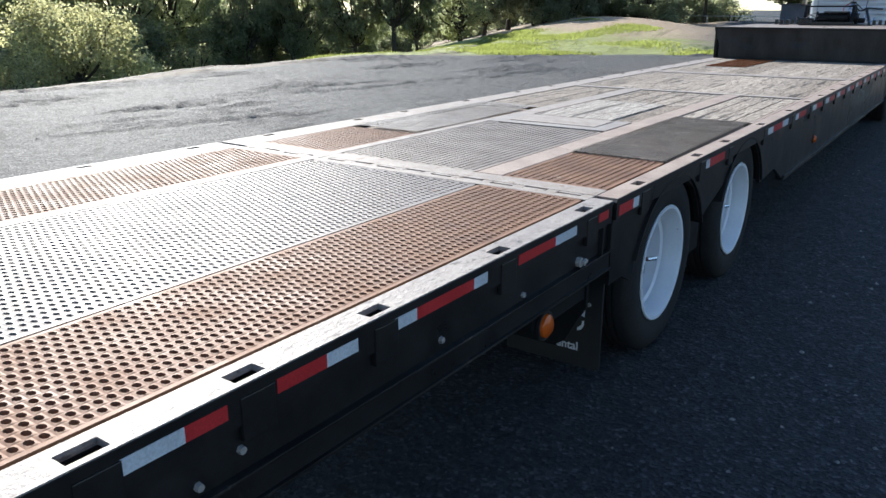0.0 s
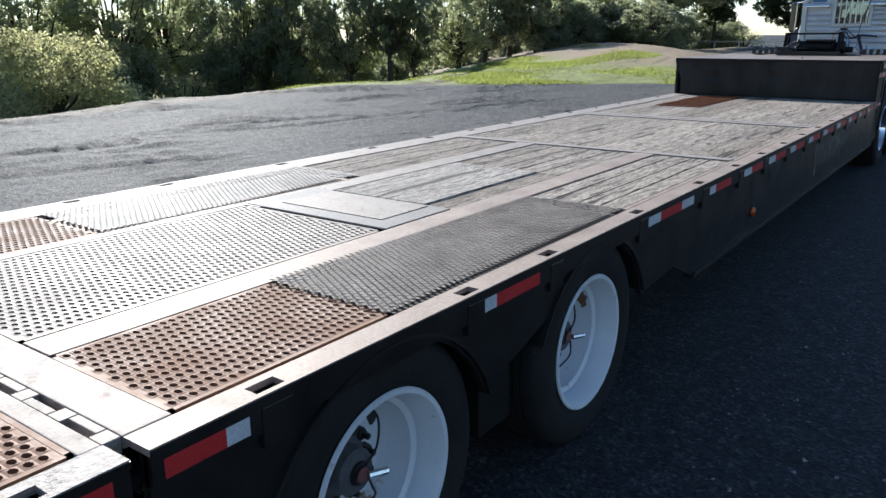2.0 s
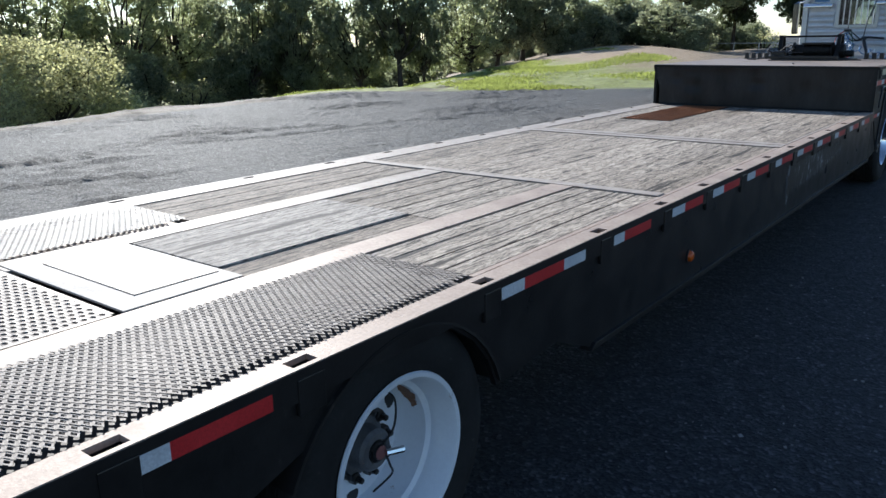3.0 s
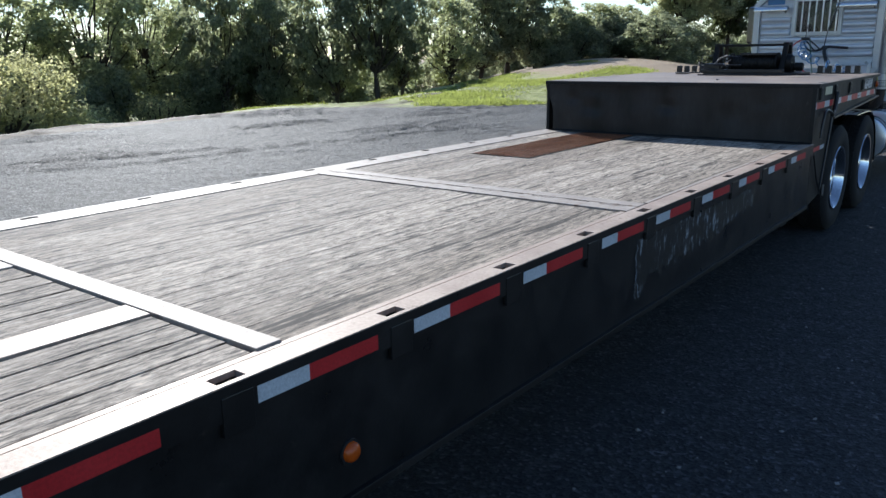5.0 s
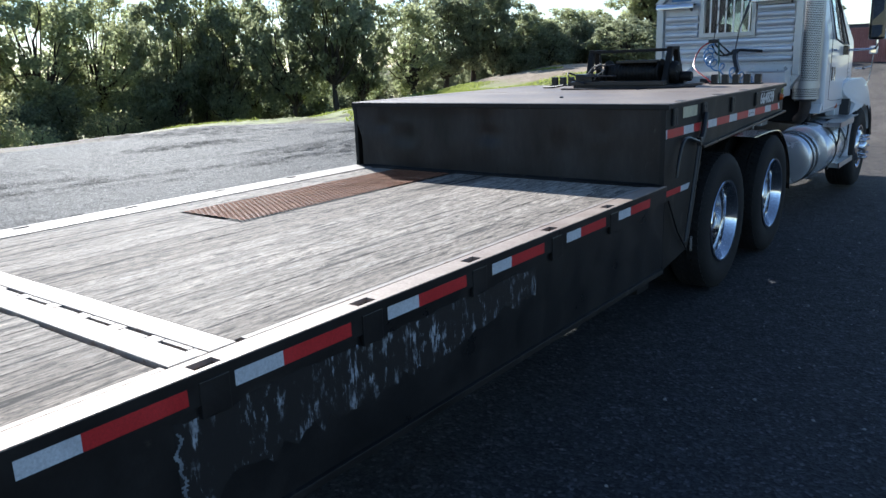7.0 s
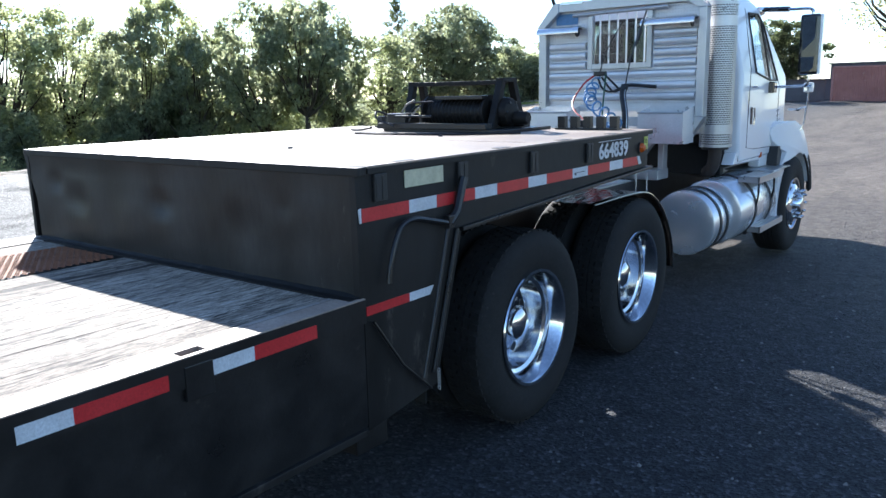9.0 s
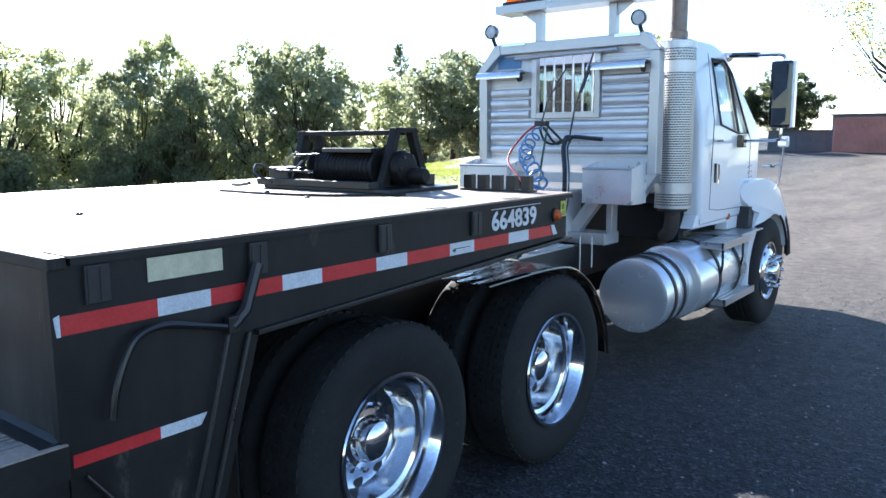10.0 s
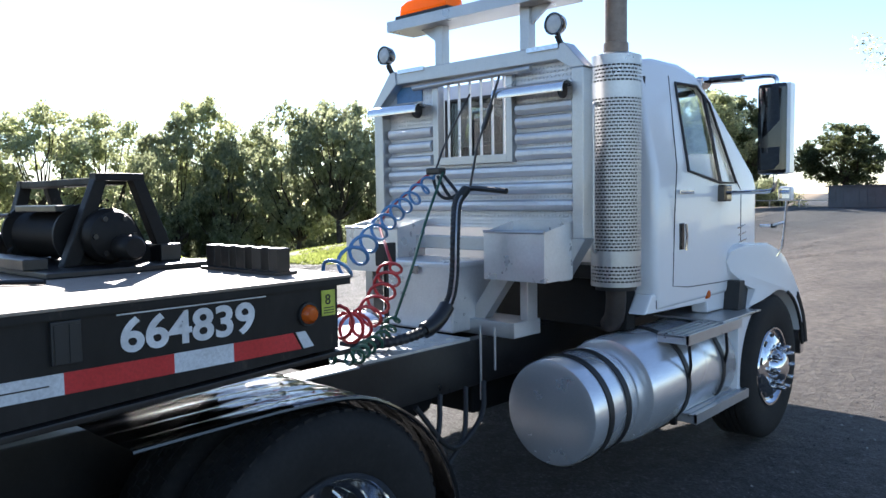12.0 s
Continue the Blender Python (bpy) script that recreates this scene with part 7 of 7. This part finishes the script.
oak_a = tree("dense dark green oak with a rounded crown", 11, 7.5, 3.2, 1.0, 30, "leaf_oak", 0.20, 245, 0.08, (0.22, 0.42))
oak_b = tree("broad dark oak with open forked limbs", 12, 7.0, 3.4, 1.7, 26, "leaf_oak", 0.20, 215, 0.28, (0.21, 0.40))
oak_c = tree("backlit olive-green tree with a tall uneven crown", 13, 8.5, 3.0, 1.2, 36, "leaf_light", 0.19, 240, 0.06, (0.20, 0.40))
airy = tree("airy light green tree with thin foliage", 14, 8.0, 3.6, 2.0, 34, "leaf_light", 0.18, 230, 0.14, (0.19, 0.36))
HEIGHT = {oak_a: 7.5, oak_b: 7.0, oak_c: 8.5, airy: 8.0}
WIDTH = {oak_a: 3.2, oak_b: 3.4, oak_c: 3.0, airy: 3.6}


def grove(ob, bearing, far, top, half, turn):
    """Stands a tree on a bearing from the middle of the yard, with the height of its top over the yard and half its width."""
    x, y = 1.9 - far * math.sin(radians(bearing)), 10.6 + far * math.cos(radians(bearing))
    size = 1.12 * half / WIDTH[ob]
    put(ob, x, y, size, turn, (top + 0.8 - land(x, y)) / HEIGHT[ob] / size)


for row in ((airy, 67.8, 56, 7.3, 4.2, 10), (airy, 63.6, 58, 7.1, 3.4, 200), (oak_c, 60.9, 63, 5.2, 3.2, 40), (oak_c, 57.0, 54, 8.3, 2.7, 75), (oak_a, 59.0, 53, 6.3, 2.4, 130), (oak_c, 53.9, 55, 5.9, 2.6, 300),
            (oak_a, 55.6, 52, 5.0, 2.3, 20), (oak_a, 50.8, 51, 7.0, 2.7, 260), (oak_b, 47.6, 49, 6.8, 3.2, 15), (oak_a, 45.6, 50, 5.6, 1.9, 100), (oak_c, 41.6, 52, 5.1, 2.3, 160), (oak_a, 39.0, 56, 6.0, 2.7, 220),
            (oak_b, 36.9, 57, 7.1, 3.2, 250), (oak_a, 34.6, 58, 5.6, 2.6, 50), (oak_c, 32.4, 60, 4.6, 2.4, 20), (oak_c, 29.6, 64, 5.0, 2.5, 170), (oak_c, 27.6, 68, 5.0, 2.8, 80), (oak_a, 25.4, 58, 3.7, 2.6, 310),
            # last four are unseen, added to close the row and for reflections
            (oak_c, 73.5, 55, 7.0, 3.6, 0), (oak_a, 79.0, 56, 7.2, 3.8, 90), (oak_c, 85.0, 57, 7.0, 3.8, 180), (oak_b, 92.0, 58, 7.2, 4.0, 270), (airy, 101.0, 60, 7.2, 4.0, 40)):
    grove(*row)

for k in range(18):
    x, y = -67 + 1.4 * (k % 3) + 0.9 * k, -4 + 5.0 * k
    put((oak_a, oak_c, oak_b)[k % 3], x - 3, y, 0.95 + 0.07 * (k % 4), 47 * k, 0.48)
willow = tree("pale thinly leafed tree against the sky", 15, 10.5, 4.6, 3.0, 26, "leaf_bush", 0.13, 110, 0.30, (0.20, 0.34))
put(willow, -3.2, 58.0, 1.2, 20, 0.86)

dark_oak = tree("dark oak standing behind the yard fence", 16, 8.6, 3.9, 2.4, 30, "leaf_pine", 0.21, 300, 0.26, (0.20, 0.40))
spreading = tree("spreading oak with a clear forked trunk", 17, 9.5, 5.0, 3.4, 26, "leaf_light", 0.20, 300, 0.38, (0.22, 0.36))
put(spreading, -24.6, 72.7, 1.0, 60)
put(dark_oak, -22.6, 78.0, 0.80, 0, 1.35)
put(dark_oak, -15.4, 80.0, 0.90, 100, 0.80)

rngp = random.Random(21)
pine = thing("tree", 0, 0, 0, "slender pine with sparse upper branches", "tree", "trees and shrubs edging the yard")
bm = bmesh.new()
limb(bm, Vector((0, 0, -0.3)), Vector((0.2, 0.1, 14.0)), 0.22, 0.03, rngp, 0.01)
cl = []
for k in range(30):
    z = 5.5 + 8.3 * k / 30
    a, ln = k * 2.4, (14.6 - z) * 0.30 * rngp.uniform(0.6, 1.1)
    tip = Vector((ln * math.cos(a), ln * math.sin(a), z + 0.5))
    limb(bm, Vector((0.1, 0.05, z)), tip, 0.04, 0.01, rngp, 0.05)
    cl += [(tip, 0.52), (tip * 0.7 + Vector((0, 0, z * 0.3 + 0.1)), 0.44)]
part("trunk", bm, M["bark"], pine, "grey-brown bark trunk and limbs", True)
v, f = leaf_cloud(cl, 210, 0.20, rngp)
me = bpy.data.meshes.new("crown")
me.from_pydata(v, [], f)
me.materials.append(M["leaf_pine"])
adopt(new("crown", me), pine)
put(pine, -55.5, 77.0, 1.0, 0)

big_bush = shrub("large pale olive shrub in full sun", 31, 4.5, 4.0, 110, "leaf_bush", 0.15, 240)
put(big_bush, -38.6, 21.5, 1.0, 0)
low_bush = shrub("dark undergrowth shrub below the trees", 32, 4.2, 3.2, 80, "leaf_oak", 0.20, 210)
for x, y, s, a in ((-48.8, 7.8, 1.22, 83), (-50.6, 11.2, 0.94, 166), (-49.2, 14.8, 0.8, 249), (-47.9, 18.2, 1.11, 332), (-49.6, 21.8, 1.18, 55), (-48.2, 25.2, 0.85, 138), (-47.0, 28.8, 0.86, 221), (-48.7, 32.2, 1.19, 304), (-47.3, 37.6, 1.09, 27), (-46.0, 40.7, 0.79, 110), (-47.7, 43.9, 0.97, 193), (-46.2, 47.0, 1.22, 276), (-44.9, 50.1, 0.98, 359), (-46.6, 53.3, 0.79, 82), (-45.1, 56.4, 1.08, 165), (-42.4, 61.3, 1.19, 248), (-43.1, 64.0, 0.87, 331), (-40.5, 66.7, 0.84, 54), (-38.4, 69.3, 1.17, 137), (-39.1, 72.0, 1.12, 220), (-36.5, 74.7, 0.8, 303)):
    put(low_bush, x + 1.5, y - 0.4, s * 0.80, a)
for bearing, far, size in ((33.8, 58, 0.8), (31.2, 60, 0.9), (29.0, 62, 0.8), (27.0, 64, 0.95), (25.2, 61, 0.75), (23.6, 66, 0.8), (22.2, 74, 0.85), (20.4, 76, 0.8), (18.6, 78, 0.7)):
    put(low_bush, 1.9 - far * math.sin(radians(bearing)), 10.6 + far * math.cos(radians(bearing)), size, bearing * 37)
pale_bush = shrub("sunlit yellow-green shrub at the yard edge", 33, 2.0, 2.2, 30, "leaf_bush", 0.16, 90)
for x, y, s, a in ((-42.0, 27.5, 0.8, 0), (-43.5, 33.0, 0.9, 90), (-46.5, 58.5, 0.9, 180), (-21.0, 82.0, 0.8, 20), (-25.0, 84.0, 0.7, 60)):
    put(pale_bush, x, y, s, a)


def far_woods():
    """The wood behind the first trees: one mass of leaves with an uneven top."""
    rng = random.Random(55)
    verts, faces = [], []
    for k in range(15000):
        s = rng.random()
        x, y = -66 + 26 * max(0.0, s - 0.35) + rng.gauss(0, 1.6), -30 + 128 * s
        top = 4.4 + 1.3 * noise.noise(Vector((y * 0.13, 1.0, 2.0))) + 0.8 * noise.noise(Vector((y * 0.6, 4.0, 2.0)))
        if 0.74 < s < 0.9:
            top -= 1.6
        z = land(x, y) + top * rng.random()
        n = Vector((rng.gauss(0.5, 0.7), rng.gauss(0, 0.7), rng.gauss(0.3, 0.6))).normalized()
        u = n.orthogonal().normalized()
        v, p, r = n.cross(u), Vector((x, y, z)), rng.uniform(0.12, 0.32)
        b = len(verts)
        verts += [p - u * r, p + v * r * 0.7, p + u * r, p - v * r * 0.7]
        faces.append((b, b + 1, b + 2, b + 3))
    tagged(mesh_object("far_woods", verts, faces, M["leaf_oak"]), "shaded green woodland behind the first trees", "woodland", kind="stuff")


far_woods()


def grass_field():
    rng = random.Random(5)
    verts, faces = [], []
    count = 0
    while count < 26000:
        x, y = rng.uniform(-34, -7), rng.uniform(16, 60)
        off = max(-14.6 - 0.17 * y - x, 0.82 * y - 0.57 * x - 28.8)
        along = 0.884 * (x + 41) + 0.467 * (y - 47)
        if off < 0.4 or x > 1.0 - 0.29 * y or noise.noise(Vector((x * 0.2, y * 0.2, 2.0))) < -0.12 + rng.uniform(0, 0.45) + 0.03 * max(0, along - 14) + 0.02 * max(0, off - 12) + 0.06 * max(0, 3 - along) + 0.22 * max(0, 25 - y):
            continue
        z = land(x, y)
        for _ in range(2):
            a, h, w = rng.uniform(0, 3.14), rng.uniform(0.03, 0.10), rng.uniform(0.02, 0.045)
            dx, dy = math.cos(a) * w, math.sin(a) * w
            b = len(verts)
            verts += [(x - dx, y - dy, z - 0.01), (x + dx, y + dy, z - 0.01), (x + rng.gauss(0, 0.04), y + rng.gauss(0, 0.04), z + h)]
            faces.append((b, b + 1, b + 2))
            x, y = x + rng.gauss(0, 0.06), y + rng.gauss(0, 0.06)
        count += 1
    tagged(mesh_object("grass", verts, faces, M["grass"]), "short bright green grass on the bank", "grass", kind="stuff")


grass_field()


def container(x0, y0, length, turn):
    ob = thing("shipping_container", x0, y0, land(x0, y0), "faded red corrugated steel shipping container", "container")
    z0 = land(x0, y0) - 0.16
    h, d = 2.45, 2.44
    bm = bmesh.new()
    n = int(length / 0.14)
    pts = []
    for i in range(n):
        a = x0 + 0.10 + (length - 0.2) * i / n
        w = (length - 0.2) / n
        pts += [(a, 0.0), (a + w * 0.3, 0.0), (a + w * 0.5, 0.05), (a + w * 0.8, 0.05)]
    for (xa, ya), (xb, yb) in zip(pts, pts[1:]):
        bm.faces.new([bm.verts.new(p) for p in ((xa, y0 + ya, z0 + 0.12), (xb, y0 + yb, z0 + 0.12), (xb, y0 + yb, z0 + h - 0.08), (xa, y0 + ya, z0 + h - 0.08))])
    part("side_wall", bm, M["container_red"], ob)
    part("end_wall", boxed(x0, x0 + 0.06, y0, y0 + d, z0 + 0.1, z0 + h), M["container_red"], ob)
    part("end_wall", boxed(x0 + length - 0.06, x0 + length, y0, y0 + d, z0 + 0.1, z0 + h), M["container_red"], ob)
    part("back_wall", boxed(x0, x0 + length, y0 + d - 0.05, y0 + d, z0 + 0.1, z0 + h), M["container_red"], ob)
    part("container_roof", boxed(x0, x0 + length, y0, y0 + d, z0 + h - 0.05, z0 + h), M["container_red"], ob)
    for z in (z0, z0 + h - 0.10):
        part("side_rail", boxed(x0, x0 + length, y0 - 0.03, y0 + 0.06, z, z + 0.12), M["container_red"], ob)
    for x in (x0, x0 + length - 0.14):
        part("corner_post", boxed(x, x + 0.14, y0 - 0.03, y0 + 0.10, z0, z0 + h), M["container_red"], ob)


container(-9.25, 68.0, 6.06, 0)


def shed(x0, x1, y0, y1, h, label, mat):
    z0 = land((x0 + x1) / 2, y0) - 0.1
    ob = thing("shed", (x0 + x1) / 2, y0, z0, label, "shed")
    part("wall", boxed(x0, x1, y0, y1, z0, z0 + h), M[mat], ob)
    for k in range(int((x1 - x0) / 0.5)):
        part("wall_board", boxed(x0 + 0.5 * k + 0.02, x0 + 0.5 * k + 0.46, y0 - 0.03, y0, z0, z0 + h - 0.05), M[mat], ob)
    part("roof", boxed(x0 - 0.15, x1 + 0.15, y0 - 0.2, y1 + 0.2, z0 + h, z0 + h + 0.10), M["roof"], ob)


shed(-14.2, -10.2, 71.0, 74.0, 1.55, "low dark grey shed beside the container", "shed")
shed(-10.9, -2.0, 76.0, 80.0, 2.75, "grey storage building behind the container", "shed")
fence = thing("fence", -20.0, 72.0, land(-20, 72), "low pale rail fence along the drive", "fence")
part("rail", boxed(-27.0, -14.4, 72.0, 72.05, 1.05, 1.12), M["alu"], fence)
for k in range(7):
    part("post", boxed(-27.0 + 2.1 * k, -26.92 + 2.1 * k, 72.0, 72.08, 0.2, 1.15), M["alu"], fence)


# ---- loose stones on the yard ----
def stones():
    rng = random.Random(77)
    verts, faces = [], []
    for k in range(9000):
        if k % 3:
            x, y = rng.uniform(0.15, 4.5), rng.uniform(1.0, 21.0)
        else:
            x, y = rng.uniform(-12.0, -2.9), rng.uniform(3.0, 22.0)
        s = 0.004 + 0.011 * rng.random() ** 3
        z = land(x, y) + s * 0.2
        a = rng.uniform(0, 6.283)
        b = len(verts)
        for i in range(4):
            r = s * rng.uniform(0.7, 1.3)
            verts.append((x + r * math.cos(a + 1.571 * i), y + r * math.sin(a + 1.571 * i), z))
        verts += [(x + s * rng.uniform(-0.4, 0.4), y + s * rng.uniform(-0.4, 0.4), z + s * rng.uniform(0.5, 1.0)), (x, y, z - s)]
        faces += [(b + i, b + (i + 1) % 4, b + 4) for i in range(4)] + [(b + (i + 1) % 4, b + i, b + 5) for i in range(4)]
    tagged(mesh_object("gravel", verts, faces, M["pebble"]), "loose pale and dark stones scattered over the yard", "gravel", kind="stuff")


stones()
